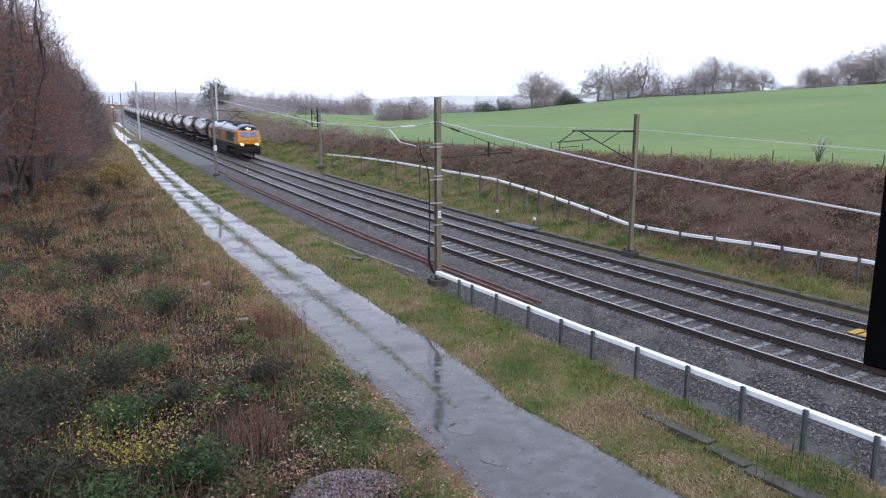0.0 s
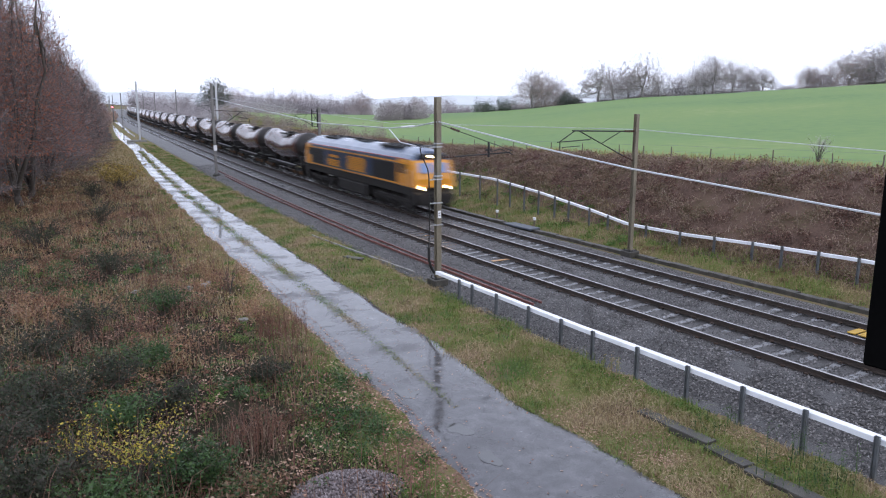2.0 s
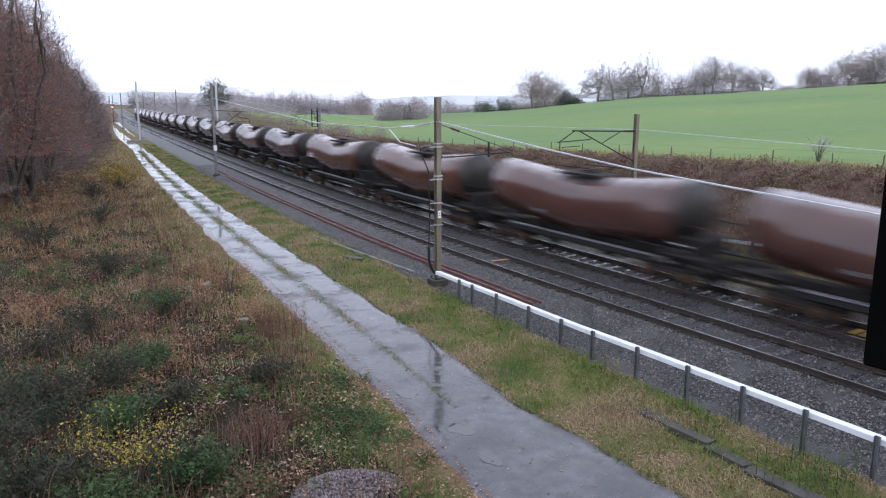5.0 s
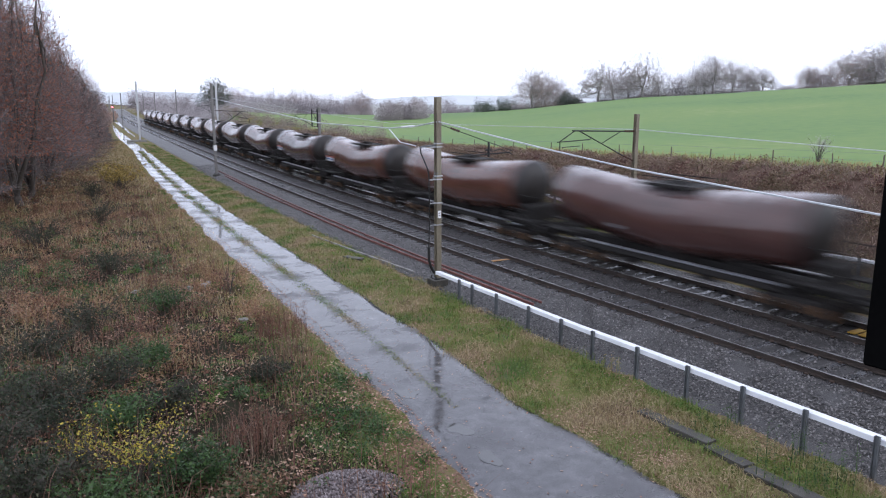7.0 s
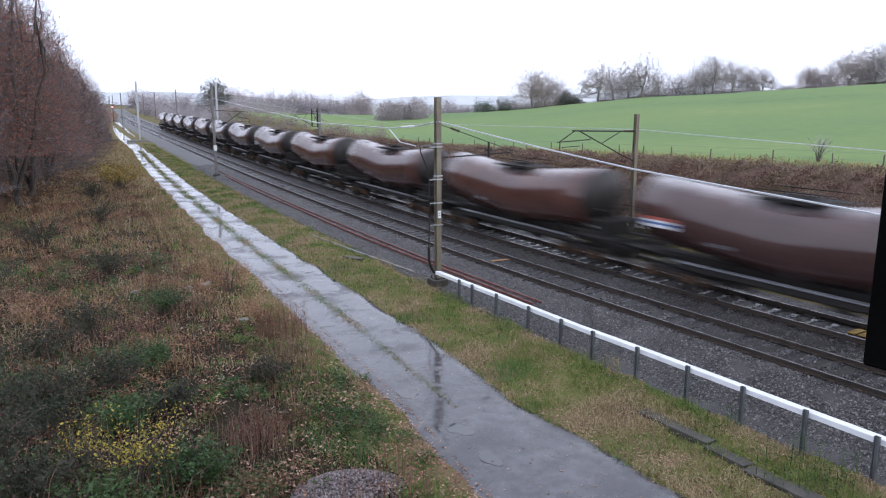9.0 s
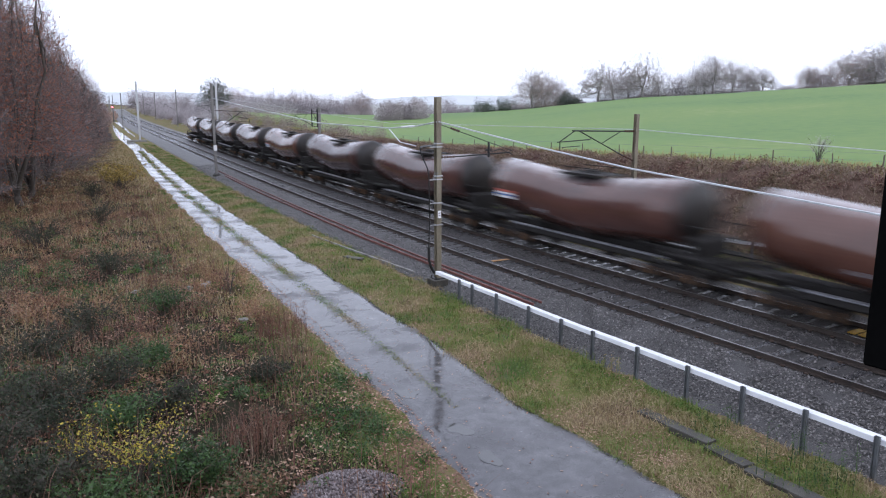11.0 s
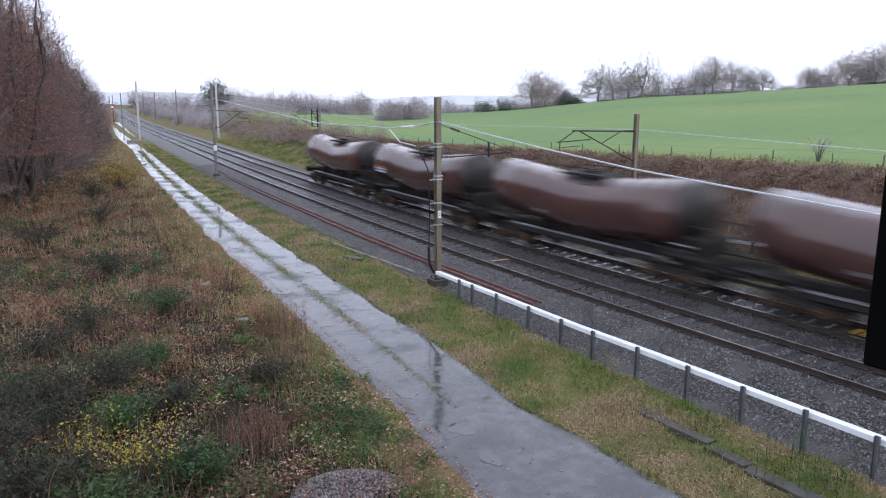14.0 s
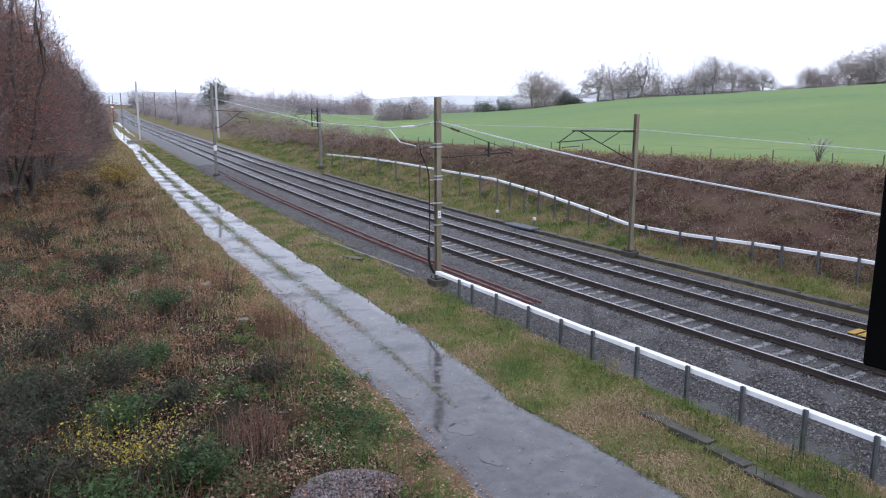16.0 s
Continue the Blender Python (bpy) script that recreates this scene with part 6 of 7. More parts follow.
def build_bank():
    rng = np.random.default_rng(51)

    def foot(s):
        """Where the bracken begins: nearer the ducting to the south, higher up beyond it."""
        return np.interp(s, [0, 22, 30, 45, 120], [7.4, 7.6, 9.0, 10.4, 10.8])

    n = 2700
    s = scatter(rng, n, 2, 110, 1.25)
    u = foot(s) + (14.7 - foot(s)) * rng.random(n)
    c = on_ground(s, u, -0.04)
    hump = 0.5 + 0.5 * wob(c[:, 0], c[:, 1], 1.1, 4)
    clumps(rng, c, rng.uniform(0.35, 0.9, n), 0.26 + 0.6 * hump ** 1.4 * rng.uniform(0.3, 1, n), 115, (0.024, 0.056), "bracken", "dead_bracken", "collapsed red-brown bracken on the cutting bank", "bracken", 0.35)
    n = 30000
    s = scatter(rng, n, 3, 120, 1.6)
    u = foot(s) - 0.3 + (15.0 - foot(s)) * rng.random(n)
    p = on_ground(s, u, 0.05)
    p = p[rng.random(n) < 0.35 + 0.65 * smooth(-0.3, 0.5, wob(p[:, 0], p[:, 1], 0.6, 9))]
    V, F = blades(p, 0.15 + 0.4 * rng.random(len(p)) ** 1.6, 0.006 + 0.00016 * np.hypot(p[:, 0], p[:, 1]), rng, 1.9)
    stuff("bracken_stems", "faded pinkish-brown bracken stalks and dead grass", "bracken", V, F, G["heath"])
    n = 150
    s = scatter(rng, n, 5, 90, 1.3)
    c = on_ground(s, rng.uniform(6.8, 14.5, n), 0)
    clumps(rng, c, rng.uniform(0.3, 0.8, n), rng.uniform(0.2, 0.55, n), 120, (0.02, 0.045), "bramble", "bank_brambles", "green bramble patches in the bracken", "brambles")
    n = 85000
    s = scatter(rng, n, 4, 130, 1.4)
    u = 5.3 + (foot(s) - 4.6) * rng.random(n) ** 1.1
    p = on_ground(s, u, -0.02)
    t = 0.5 + 0.5 * wob(p[:, 0], p[:, 1], 0.9)
    keep = rng.random(n) < 0.4 + 0.6 * t
    p, s = p[keep], s[keep]
    V, F = blades(p, 0.08 + 0.32 * rng.random(len(p)) ** 2, 0.006 + 0.00016 * np.hypot(p[:, 0], p[:, 1]), rng, 0.7)
    stuff("bank_foot_grass", "rough olive grass over the foot of the bank", "grass", V, F, G["grass"])
    n = 260
    s = rng.uniform(24, 110, n)
    c = on_ground(s, 5.8 + (foot(s) - 5.4) * rng.random(n), -0.03)
    clumps(rng, c, rng.uniform(0.3, 0.8, n), rng.uniform(0.12, 0.4, n), 120, (0.02, 0.045), "green", "bank_weeds", "green weeds and young brambles low on the bank", "weeds")
    n = 40
    s = rng.uniform(4, 26, n)
    c = on_ground(s, rng.uniform(5.6, 7.2, n), -0.03)
    clumps(rng, c, rng.uniform(0.2, 0.6, n), rng.uniform(0.08, 0.25, n), 120, (0.02, 0.04), "bramble_brown", "foot_brambles", "brown dying brambles at the foot of the bank", "brambles")
    n = 26000
    s = scatter(rng, n, 0, 160, 1.3)
    p = on_ground(s, rng.normal(14.8, 0.8, n), -0.02)
    V, F = blades(p, 0.1 + 0.3 * rng.random(n) ** 2, 0.008 + 0.00014 * np.hypot(p[:, 0], p[:, 1]), rng, 0.4)
    stuff("field_edge_grass", "straw-coloured grass along the field edge", "grass", V, F, G["dry"])
    # fence along the field
    fence = thing("field_fence", "grey timber post and wire fence along the field", "fence")
    me = None
    for i in range(46):
        s = 2 + i * 3.1 + 0.8 * math.sin(i * 5)
        x, y, z = on_ground(s, 15.0 + 0.1 * math.sin(i * 3))
        if me is None:
            q = part("post", box(B(), (0, 0, 0.2), (0.06, 0.06, 1.0), 0.01), M["timber"], fence)
            me = q.data
        else:
            q = new("post", me)
            q.parent = fence
        q.matrix_basis = pose(x, y, z, 3 * math.sin(i * 1.3), 3 * math.cos(i * 2.1), i * 20)
    for zz in (0.4, 0.75):
        ss = np.arange(2, 140, 3.1)
        pts = on_ground(ss, 15.0, zz)
        bm = B()
        for a, b in zip(pts, pts[1:]):
            rod(bm, a, b, 0.006, n=3)
        part("fence_wire", bm, M["galv_post"], fence)


build_bank()
for i, (s, u, dz) in enumerate(((35.2, 5.6, 0.35), (31.5, 5.75, 0.35))):
    g = thing("marker_post", "short white-topped marker post in the grass", "marker post", Matrix.Translation(on_ground(s, u)))
    part("post", box(B(), (0, 0, 0.18), (0.08, 0.08, 0.4), 0.01), M["timber"], g)
    part("cap", box(B(), (0, 0, 0.44), (0.14, 0.14, 0.16), 0.02), M["sign_white"], g)


# ---- trees ----
def limbs(seed, h, spread, levels, trunk_r, fork=0.3, stems=0):
    """Branch pieces (a, b, ra, rb, level) and twig tips of a tree whose limbs fill a dome above the fork."""
    rng = random.Random(seed)
    out, tips = [], []
    zf = h * fork
    rad, hh = h * spread, h - zf * 0.8
    lean = Vector((rng.gauss(0, 0.03), rng.gauss(0, 0.03), 1))
    p = Vector((0, 0, -0.3))
    for i in range(3):
        q = lean * zf * (i + 1) / 3 + Vector((rng.gauss(0, 0.06), rng.gauss(0, 0.06), 0))
        out.append((p, q, trunk_r * (1.25 - 0.15 * i), trunk_r * (1.1 - 0.15 * i), 0))
        p = q

    def reach(a, b, ra, rb, lev, n, bend=0.1):
        """A bowed branch from a to b; returns its points."""
        bow = Vector((rng.gauss(0, 1), rng.gauss(0, 1), rng.gauss(-0.2, 0.6))) * (b - a).length * bend
        pts = [a.lerp(b, t) + bow * 4 * t * (1 - t) + Vector((rng.gauss(0, 1), rng.gauss(0, 1), rng.gauss(0, 1))) * (b - a).length * 0.25 * bend * (0 < t < 1) for t in [k / n for k in range(n + 1)]]
        for k in range(n):
            out.append((pts[k], pts[k + 1], ra + (rb - ra) * k / n, ra + (rb - ra) * (k + 1) / n, lev))
        return pts

    def dome(r0, r1):
        a, c = rng.uniform(0, 2 * math.pi), rng.uniform(-0.25, 1) ** 1
        w = math.sqrt(max(0, 1 - max(c, 0) ** 2))
        k = rng.uniform(r0, r1)
        return Vector((math.cos(a) * w * rad * k, math.sin(a) * w * rad * k, zf * 0.9 + hh * max(c * k, -0.15) * 0.95))

    if stems:
        # several upright stems from one stool
        tops = []
        for i in range(stems):
            a = 2 * math.pi * i / stems + rng.uniform(-0.4, 0.4)
            e = rng.uniform(0.3, 0.6) * rad
            tops.append(reach(p, Vector((math.cos(a) * e, math.sin(a) * e, h * rng.uniform(0.8, 0.97))), trunk_r * rng.uniform(0.5, 0.75), 0.025, 1, 9, 0.03))
    else:
        tops = [reach(p, Vector((lean.x * h + rng.gauss(0, 0.08) * h, lean.y * h + rng.gauss(0, 0.08) * h, h * 0.76)), trunk_r * 0.6, 0.02, 1, 6)]
    for i in range(0 if stems else 9):
        st = tops[0][rng.choice((0, 0, 1, 1, 2, 3))]
        tops.append(reach(st, dome(0.6, 0.85), trunk_r * rng.uniform(0.35, 0.55), 0.035, 1, 5))
    subs = []
    for tline in tops:
        for _ in range(12 if stems else 7):
            st = tline[rng.randrange(3 if stems else 1, len(tline))]
            d = dome(0.75, 1.0)
            e = st.lerp(d, min(1, 0.45 * rad / max(0.1, (d - st).length)) if (d - st).length > 0.45 * rad else 1)
            subs.append(reach(st, e, 0.04, 0.015, 2, 4))
    for tline in subs:
        for _ in range(4):
            st = tline[rng.randrange(1, len(tline))]
            d = Vector((rng.gauss(0, 1), rng.gauss(0, 1), rng.gauss(0.3, 0.8))).normalized()
            pts = reach(st, st + d * rad * rng.uniform(0.12, 0.24), 0.016, 0.006, 3, 2)
            tips += [(pts[1], d), (pts[2], d)]
        tips.append((tline[-1], (tline[-1] - tline[-2]).normalized()))
    return out, tips


def tubes(pieces, sides=(7, 5, 4, 3, 3, 3)):
    V, F = [], []
    for a, b, ra, rb, lev in pieces:
        n = sides[min(lev, 5)]
        d = (b - a).normalized()
        x = d.orthogonal().normalized()
        y = d.cross(x)
        o = len(V)
        for p, r in ((a, ra), (b, rb)):
            for k in range(n):
                V.append(p + (x * math.cos(2 * math.pi * k / n) + y * math.sin(2 * math.pi * k / n)) * r)
        for k in range(n):
            F.append((o + k, o + (k + 1) % n, o + n + (k + 1) % n, o + n + k))
    return np.array([tuple(v) for v in V]), np.array(F)


def build_tree(name, label, seed, h, spread, levels, trunk_r, twigs, twig_len, twig_w, leaves, leaf_size, keys, fork=0.3, bark="bark", dome=False, stems=0):
    g = thing(name, label, "tree")
    pieces, tips = limbs(seed, h, spread, levels, trunk_r, fork, stems)
    top = max(t[0].z for t in tips)
    k = min(1.0, h / top)
    pieces = [(a * k, b * k, ra, rb, l) for a, b, ra, rb, l in pieces]
    tp = np.array([tuple(t[0] * k) for t in tips])
    td = np.array([tuple(t[1]) for t in tips])
    rng = np.random.default_rng(seed)
    V, F = tubes(pieces)
    part("trunk", fast_mesh("trunk", V, F, [M[bark]], None, True), None, g)
    i = rng.integers(0, len(tp), twigs)
    d = td[i] * 0.7 + rng.normal(0, 0.6, (twigs, 3)) + np.array([0, 0, 0.15])
    d /= np.linalg.norm(d, axis=1, keepdims=True)
    L_ = twig_len * rng.uniform(0.4, 1.2, twigs)[:, None]
    e = np.cross(d, rng.normal(0, 1, (twigs, 3)))
    e /= np.linalg.norm(e, axis=1, keepdims=True)
    p0 = tp[i] + rng.normal(0, 0.15 * twig_len, (twigs, 3))
    if dome:
        # fine outer twigs that round the crown off
        k2 = np.arange(twigs) % 3 > 0
        m2 = int(k2.sum())
        a, c = rng.uniform(0, 2 * np.pi, m2), rng.uniform(-0.3, 1.0, m2)
        w, q = np.sqrt(1 - np.maximum(c, 0) ** 2), rng.uniform(0.35, 0.97, m2)
        rad, zf = h * spread, h * (0.36 if stems else fork)
        out = np.stack([np.cos(a) * w, np.sin(a) * w, c], -1)
        p0[k2] = np.stack([out[:, 0] * rad * q, out[:, 1] * rad * q, zf * 0.9 + (h - zf * 0.8) * np.maximum(c * q, -0.12) * 0.95], -1)
        dd = out * 0.8 + rng.normal(0, 0.45, (m2, 3)) + np.array([0, 0, 0.25])
        d[k2] = dd / np.linalg.norm(dd, axis=1, keepdims=True)
        e = np.cross(d, rng.normal(0, 1, (twigs, 3)))
        e /= np.linalg.norm(e, axis=1, keepdims=True)
    Vt = np.stack([p0 - e * twig_w, p0 + e * twig_w, p0 + d * L_], 1).reshape(-1, 3)
    mesh_v, mesh_f, mi = [Vt], [np.arange(twigs * 3).reshape(-1, 3)], [np.zeros(twigs, int)]
    if leaves:
        j = rng.integers(0, twigs, leaves)
        P = p0[j] + d[j] * L_[j] * rng.random((leaves, 1)) + rng.normal(0, 0.08, (leaves, 3))
        Vl, Fl = quads(P, leaf_size * rng.uniform(0.6, 1.2, leaves), rng)
        mesh_v.append(Vl)
        mesh_f += [Fl[:, [0, 1, 2]] + twigs * 3, Fl[:, [0, 2, 3]] + twigs * 3]
        mi += [np.ones(leaves, int), np.ones(leaves, int)]
    part("crown", fast_mesh("crown", np.concatenate(mesh_v), np.concatenate(mesh_f), [G[keys[0]], G[keys[1]]], np.concatenate(mi)), None, g)
    return g


def stand(src, x, y, k, turn, label=""):
    c = copy_thing(src, pose(x, y, float(ground_z(x, y)) - 0.15, 0, 0, turn))
    c.scale = (k, k, k)
    if label:
        c["label"] = label
    return c


def build_wood():
    kinds = [build_tree("wood_tree", "slender half-bare tree with russet leaves at the wood edge", 100 + i, 12.5, 0.3, 4, 0.13, 11000, 0.8, 0.009, (2600, 1500, 3600)[i], 0.06, ("twig", "russet"), 0.22, dome=True) for i in range(3)]
    stool = build_tree("wood_tree", "many-stemmed tree with upright dark stems and russet leaves", 130, 15.0, 0.27, 4, 0.24, 11000, 0.8, 0.009, 8000, 0.065, ("twig", "russet"), 0.06, dome=True, stems=5)
    stool.matrix_basis = pose(4.0, 49.4, float(ground_z(4.0, 49.4)) - 0.1, 0, 0, 40)
    stand(stool, 1.5, 46.5, 0.95, 160)
    stand(stool, 5.3, 55.5, 0.98, 250)
    stand(stool, 7.2, 63, 0.8, 330)
    rng = random.Random(4)
    spots = [(-1.6, 42, 1.2), (2.4, 55, 1.2), (-3.5, 48, 1.3), (0.2, 55, 1.3), (5.8, 62, 1.05), (2.4, 64, 1.15), (7.8, 69, 0.97), (4.6, 74, 1.1), (9.6, 78, 0.94), (6.8, 82, 1.1), (11.8, 87, 0.9), (8.6, 88, 1.1), (13.6, 96, 0.87), (10.8, 100, 1.0), (15.6, 106, 0.82), (12.6, 107, 1.0), (17.6, 116, 0.77), (13.8, 114, 0.95), (20.0, 127, 0.72), (16.5, 130, 0.85), (22.5, 140, 0.68), (25.0, 155, 0.6), (21, 158, 0.75), (28, 172, 0.55), (31, 190, 0.5), (-2.5, 66, 1.2), (5.0, 92, 1.2)]
    for i, (x, y, k) in enumerate(spots):
        x += 1.2 * float(smooth(60, 110, y))
        stand(kinds[i % 3], x, y, 1.14 * k * rng.uniform(0.95, 1.05), rng.uniform(0, 360))
    for q in kinds:
        for o in (*q.children_recursive, q):
            bpy.data.objects.remove(o)
    # undergrowth below the trees
    g = np.random.default_rng(61)

    def edge(n, wide):
        t = g.random(n)
        x = np.interp(t, [0, 0.4, 1], [4.4, 11.5, 24]) + np.clip(g.normal(0, wide, n), -9, 1.6)
        y = np.interp(t, [0, 1], [60, 150]) + g.normal(0, 3, n)
        return np.stack([x, y, ground_z(x, y) - 0.05], -1)

    p = edge(56000, 1.7)
    p[:, 2] += 3.2 * g.random(len(p)) ** 1.5
    d = g.normal(0, 1, p.shape) + np.array([0, 0, 0.5])
    d /= np.linalg.norm(d, axis=1, keepdims=True)
    e = np.cross(d, g.normal(0, 1, p.shape))
    e /= np.linalg.norm(e, axis=1, keepdims=True)
    w = 0.008 + 0.0001 * np.hypot(p[:, 0], p[:, 1])[:, None]
    V = np.stack([p - e * w, p + e * w, p + d * g.uniform(0.3, 1.0, (len(p), 1))], 1).reshape(-1, 3)
    stuff("wood_undergrowth", "tangle of thin leafless twigs below the trees", "undergrowth", V, np.arange(len(V)).reshape(-1, 3), G["stems"])
    c = edge(110, 1.7)
    clumps(g, c, g.uniform(0.7, 1.5, 110), g.uniform(0.8, 2.2, 110), 190, (0.04, 0.07), "rust", "wood_edge_shrubs", "rust-brown leafy shrubs below the wood", "shrubs", 0.2)
    c = edge(220, 1.6)
    clumps(g, c, g.uniform(0.7, 1.6, 220), g.uniform(0.6, 1.8, 220), 190, (0.04, 0.075), "bramble", "wood_brambles", "dark brambles along the foot of the wood", "brambles", 0.2)


build_wood()


def at_az(px, r):
    a = radians(YAW) + math.atan((px - 784) / 1306.5 / math.cos(radians(PITCH)))
    return r * math.sin(a), r * math.cos(a)


def build_hill_trees():
    # skyline trees use the haze-paled bark and twig colours
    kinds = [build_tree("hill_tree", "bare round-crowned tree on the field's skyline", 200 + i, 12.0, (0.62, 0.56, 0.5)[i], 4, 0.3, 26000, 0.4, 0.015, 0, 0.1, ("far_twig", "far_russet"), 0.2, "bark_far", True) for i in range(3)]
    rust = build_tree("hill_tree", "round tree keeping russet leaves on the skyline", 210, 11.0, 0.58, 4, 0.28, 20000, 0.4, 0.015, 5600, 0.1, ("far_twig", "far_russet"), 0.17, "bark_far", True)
    rng = random.Random(8)
    for i, (px, r, h, k) in enumerate(((935, 194, 10.0, 3), (958, 198, 8.8, 3), (985, 204, 7, 2), (1048, 196, 10.2, 0), (1072, 201, 8.5, 2), (1122, 197, 11.5, 1), (1098, 203, 8, 0), (1150, 204, 7, 2), (1180, 206, 6.5, 2), (1212, 205, 7, 0), (1242, 198, 10.4, 0), (1228, 202, 9, 1), (1275, 203, 8.6, 0), (1300, 205, 7, 2), (1326, 203, 6.6, 0), (1400, 203, 6.0, 3), (1412, 205, 5.5, 3), (1442, 206, 6.5, 2), (1471, 201, 8.8, 3), (1490, 205, 7.5, 2), (1515, 203, 9.6, 2), (1540, 204, 10.4, 0), (1566, 202, 11.4, 1), (1600, 203, 11.5, 0), (645, 300, 11, 3), (615, 310, 10, 1), (790, 330, 9, 0), (735, 320, 9, 2), (300, 420, 13, 1), (330, 400, 10, 0), (560, 340, 12.5, 0), (530, 340, 12.5, 3), (490, 350, 13, 2), (455, 340, 12.5, 1), (430, 330, 12.5, 3), (590, 330, 11, 2), (350, 260, 8, 0), (262, 470, 14, 2), (286, 450, 15, 1), (312, 430, 14, 0), (334, 400, 13, 2))):
        x, y = at_az(px, r)
        src = rust if k == 3 else kinds[k]
        stand(src, x, y, 1.2 * h / (11.0 if k == 3 else 12.0), rng.uniform(0, 360))
    for q in (*kinds, rust):
        for o in (*q.children_recursive, q):
            bpy.data.objects.remove(o)
    g = np.random.default_rng(71)

    def hedge(name, label, spans, key, hh, per, size):
        C, R, H_ = [], [], []
        for p0, p1, r0, r1, n, h in spans:
            for i in range(n):
                t = g.random()
                x, y = at_az(p0 + (p1 - p0) * t, r0 + (r1 - r0) * t + g.normal(0, 1.5))
                if -8 < x - np.interp(y, _y, _x) < 9:
                    continue
                C.append((x, y, float(ground_z(x, y)) - 0.3))
                R.append(g.uniform(1.2, 2.6))
                H_.append(h * g.uniform(0.5, 1.15))
        clumps(g, np.array(C), np.array(R), np.array(H_), per, size, key, name, label, "hedge", 0.0)

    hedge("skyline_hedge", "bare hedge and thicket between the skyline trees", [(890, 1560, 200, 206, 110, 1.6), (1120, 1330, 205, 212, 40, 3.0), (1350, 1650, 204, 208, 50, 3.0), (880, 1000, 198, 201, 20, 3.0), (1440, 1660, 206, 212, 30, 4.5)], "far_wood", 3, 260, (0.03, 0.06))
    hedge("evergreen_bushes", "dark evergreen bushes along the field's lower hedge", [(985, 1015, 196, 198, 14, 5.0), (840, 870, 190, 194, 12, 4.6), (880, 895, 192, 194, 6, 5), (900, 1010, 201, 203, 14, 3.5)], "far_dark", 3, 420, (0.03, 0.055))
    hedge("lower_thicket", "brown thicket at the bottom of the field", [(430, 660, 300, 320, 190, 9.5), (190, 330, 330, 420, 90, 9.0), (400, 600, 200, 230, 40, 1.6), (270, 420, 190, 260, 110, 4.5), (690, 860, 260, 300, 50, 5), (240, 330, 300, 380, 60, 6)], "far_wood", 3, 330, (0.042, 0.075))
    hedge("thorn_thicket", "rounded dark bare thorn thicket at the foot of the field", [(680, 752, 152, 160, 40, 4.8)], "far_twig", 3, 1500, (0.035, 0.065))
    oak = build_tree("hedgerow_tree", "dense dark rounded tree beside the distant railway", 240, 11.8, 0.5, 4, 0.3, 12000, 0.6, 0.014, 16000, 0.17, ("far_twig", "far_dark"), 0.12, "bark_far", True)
    x, y = at_az(396, 236)
    oak.matrix_basis = pose(x, y, float(ground_z(x, y)) - 0.15)
    C = on_ground(np.random.default_rng(5).uniform(75, 190, 170), np.random.default_rng(6).uniform(9, 17, 170))
    clumps(g, C, g.uniform(0.8, 1.8, 170), g.uniform(0.8, 2.4, 170), 320, (0.025, 0.045), "thicket", "bank_thicket", "soft brown leafless thicket on the far bank", "thicket", 0.0)
    n = 330
    s = g.uniform(160, 430, n)
    u = 9.5 + 20 * g.random(n) ** 1.3
    C = on_ground(s, u, -0.4)
    clumps(g, C, g.uniform(1.4, 3.0, n), g.uniform(2.0, 4.5, n) + 0.012 * (s - 160), 300, (0.035, 0.06), "far_wood", "distant_thicket", "leafless thicket lining the distant track, greyed for haze", "thicket", 0.0)
    n = 160
    y = g.uniform(120, 330, n)
    x = np.interp(y, [120, 140, 192, 267, 363], [21.5, 25.8, 37, 54.2, 75.4]) - 3.2 - np.abs(g.normal(0, 2.5, n))
    C = np.stack([x, y, ground_z(x, y) - 0.3], -1)
    clumps(g, C, g.uniform(1.0, 2.2, n), g.uniform(1.5, 4.5, n), 260, (0.035, 0.06), "far_russet", "distant_wood_edge", "brown leafless bushes where the wood meets the road, greyed for haze", "thicket", 0.0)


build_hill_trees()
shrub("lone_thorn", "lone thin bare thorn bush at the field edge", *along(21.6, 16.4, 0.0)[:2].tolist(), 0.8, 1.35, 1100, 0.022, "far_twig", 77, 26)

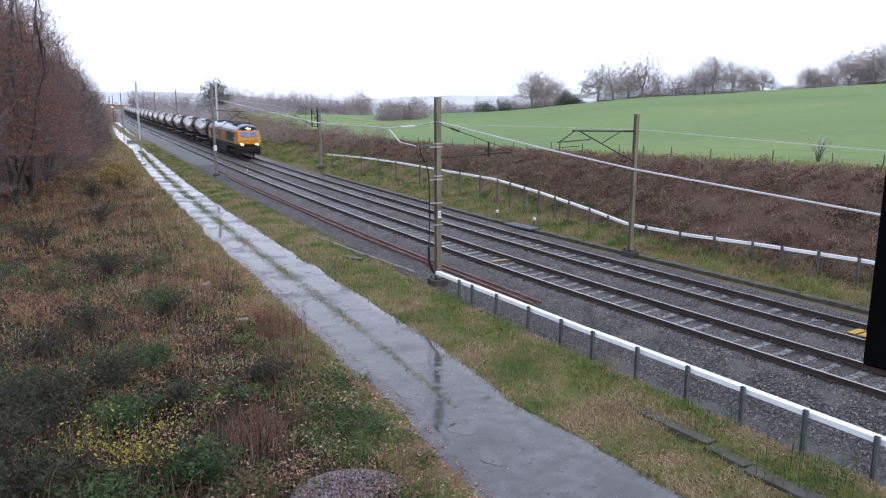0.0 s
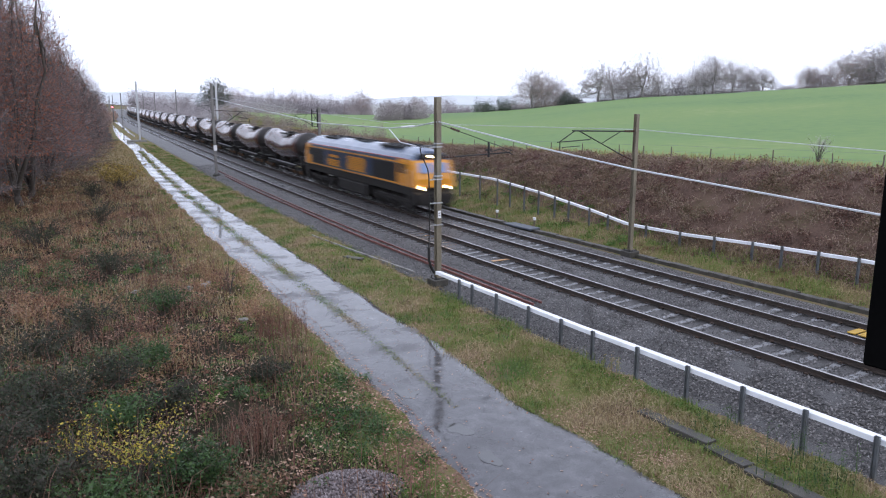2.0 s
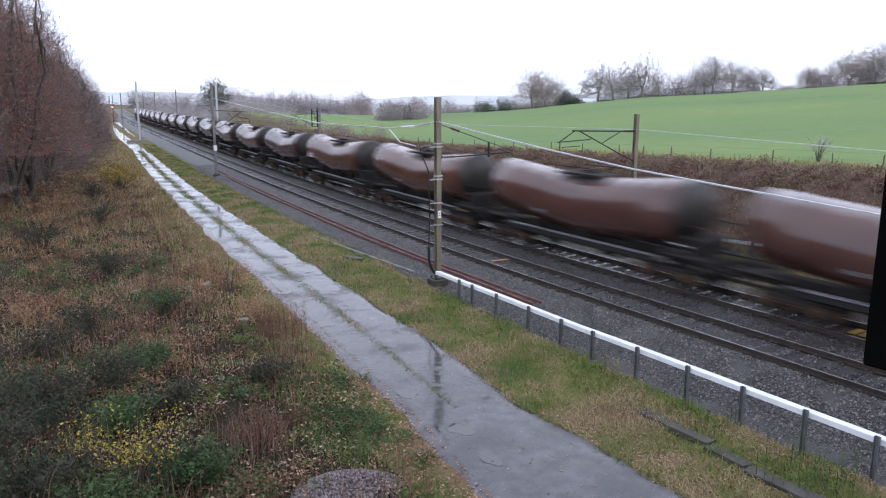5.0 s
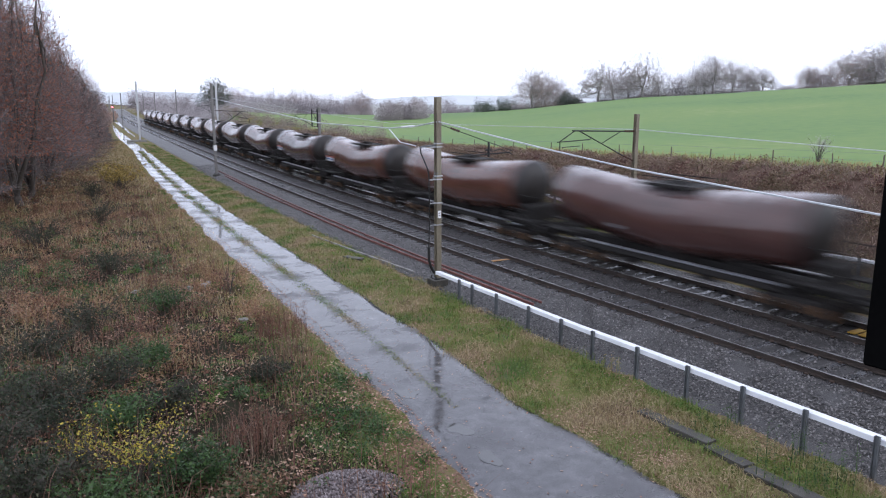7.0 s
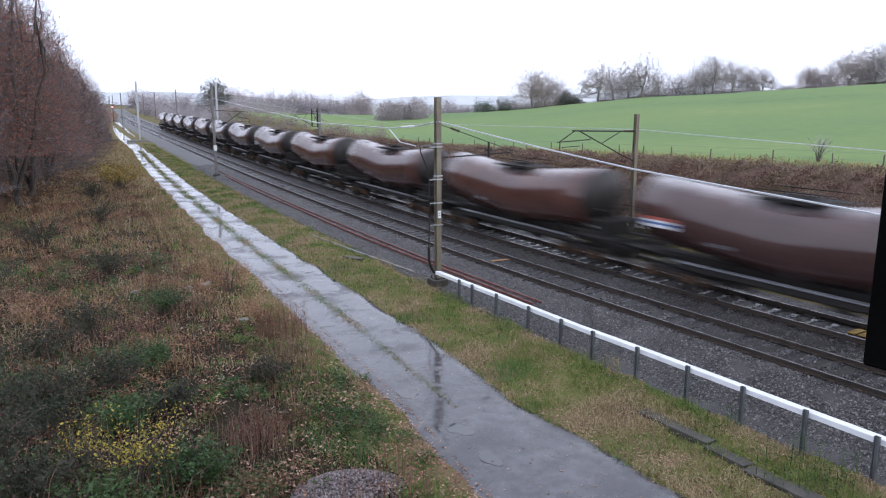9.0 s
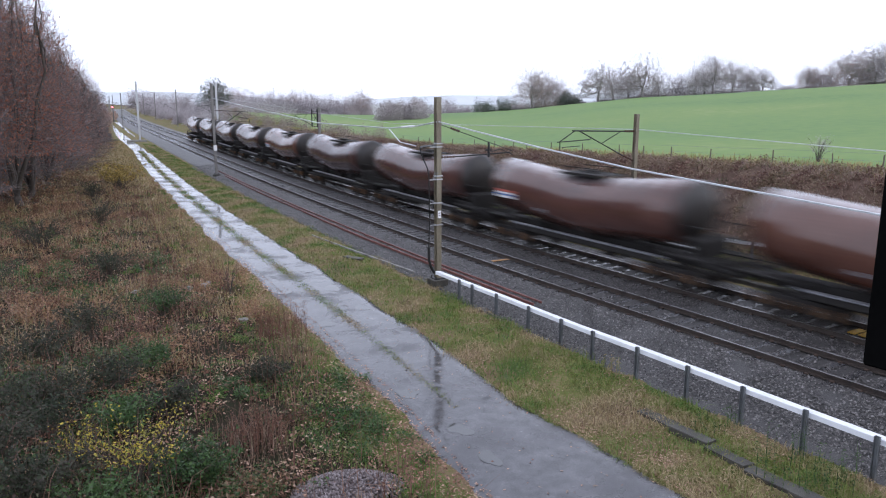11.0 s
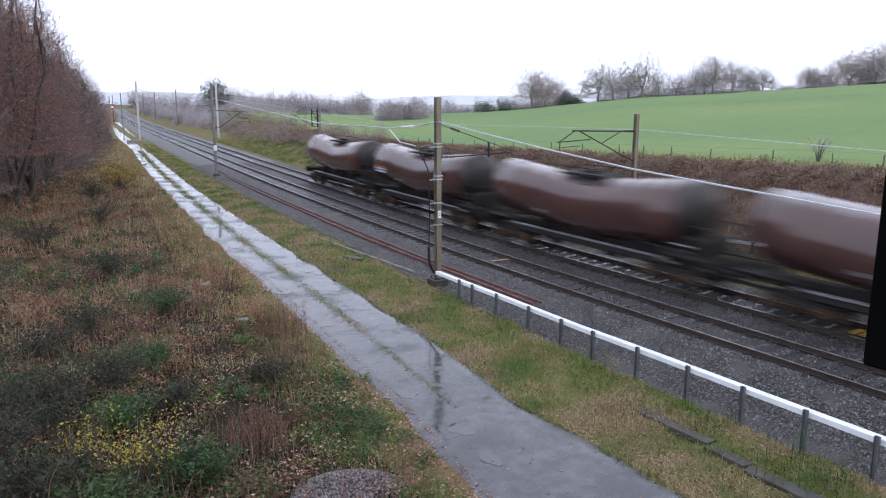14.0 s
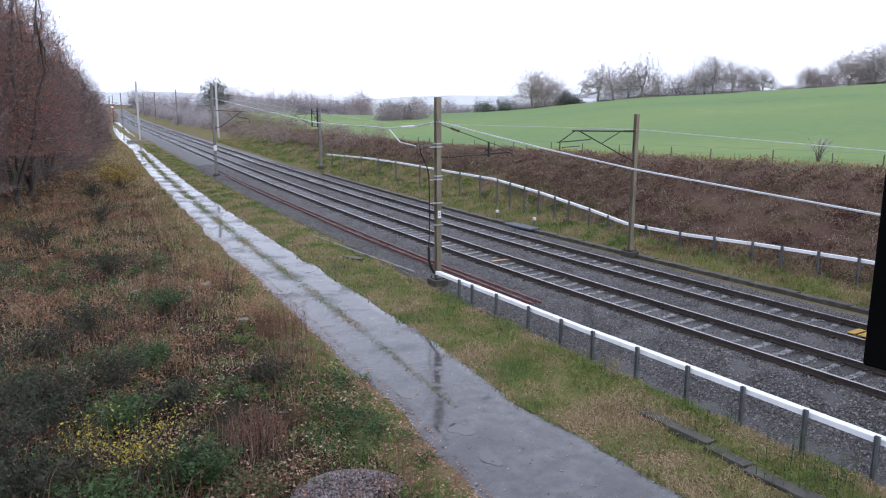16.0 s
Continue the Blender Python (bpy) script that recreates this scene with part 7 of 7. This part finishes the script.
# red signal by the wood
sg = thing("signal_post", "distant railway signal showing a red light", "signal", place(235, -7.0, -0.4))
part("post", rod(B(), (0, 0, 0), (0, 0, 4.7), 0.06, n=8), M["dark_steel"], sg)
part("head", box(B(), (0, 0, 5.05), (0.4, 0.3, 0.9), 0.04), M["black_post"], sg)
part("red_lamp", rod(B(), (0, -0.15, 5.0), (0, -0.22, 5.0), 0.22, n=14), glowing("red_signal", (1.0, 0.08, 0.1), 12.0), sg)

# far hills, with the haze put into their colour
def far_hills():
    V, F = [], []
    n = 120
    for i in range(n):
        a = radians(-60 + 200 * i / (n - 1))
        h = 22 + 12 * math.sin(i * 0.21) + 6 * math.sin(i * 0.57 + 1)
        for r, z in ((1500, -6), (1800, h * 0.55), (2300, h), (3400, h * 0.9)):
            V.append((r * math.sin(a), r * math.cos(a), z))
    F = grid_faces(n, 4)
    tagged(new("far_hills", fast_mesh("far_hills", V, F, [M["far_hill"]], None, True)), "low hills on the horizon, paled for haze", "hills", kind="structure")


far_hills()

# ---- sleepers, one by one ----
def lay_sleepers():
    for tr, u in tracks:
        k = 0
        V, F = [], []
        base = np.array([tuple(v.co) for v in SLEEPER.vertices])
        for i in range(-12, 500):
            s = (i + 0.5) * 0.68
            if i < 200:
                ob = new("sleeper", SLEEPER)
                ob.parent = tr
                ob.matrix_basis = place(s, u + 0.01 * math.sin(i * 2.9), 0.006 * math.sin(i * 1.7), 90 * 0 + 0.5 * math.sin(i))
            else:
                m = np.array(place(s, u, 0.0))
                top = np.array([(-1.25, -0.13, -0.155), (1.25, -0.13, -0.155), (1.25, 0.13, -0.155), (-1.25, 0.13, -0.155), (-1.25, -0.15, -0.3), (1.25, -0.15, -0.3), (1.25, 0.15, -0.3), (-1.25, 0.15, -0.3)])
                o = len(V)
                V += [tuple((m[:3, :3] @ t) + m[:3, 3]) for t in top]
                F += [(o, o + 1, o + 2, o + 3), (o + 4, o + 5, o + 1, o), (o + 6, o + 7, o + 3, o + 2), (o + 5, o + 6, o + 2, o + 1), (o + 7, o + 4, o, o + 3)]
        tagged(part("far_sleepers", fast_mesh("far_sleepers", V, F, [M["sleeper"]]), None, tr), kind="stuff")


lay_sleepers()
motions()
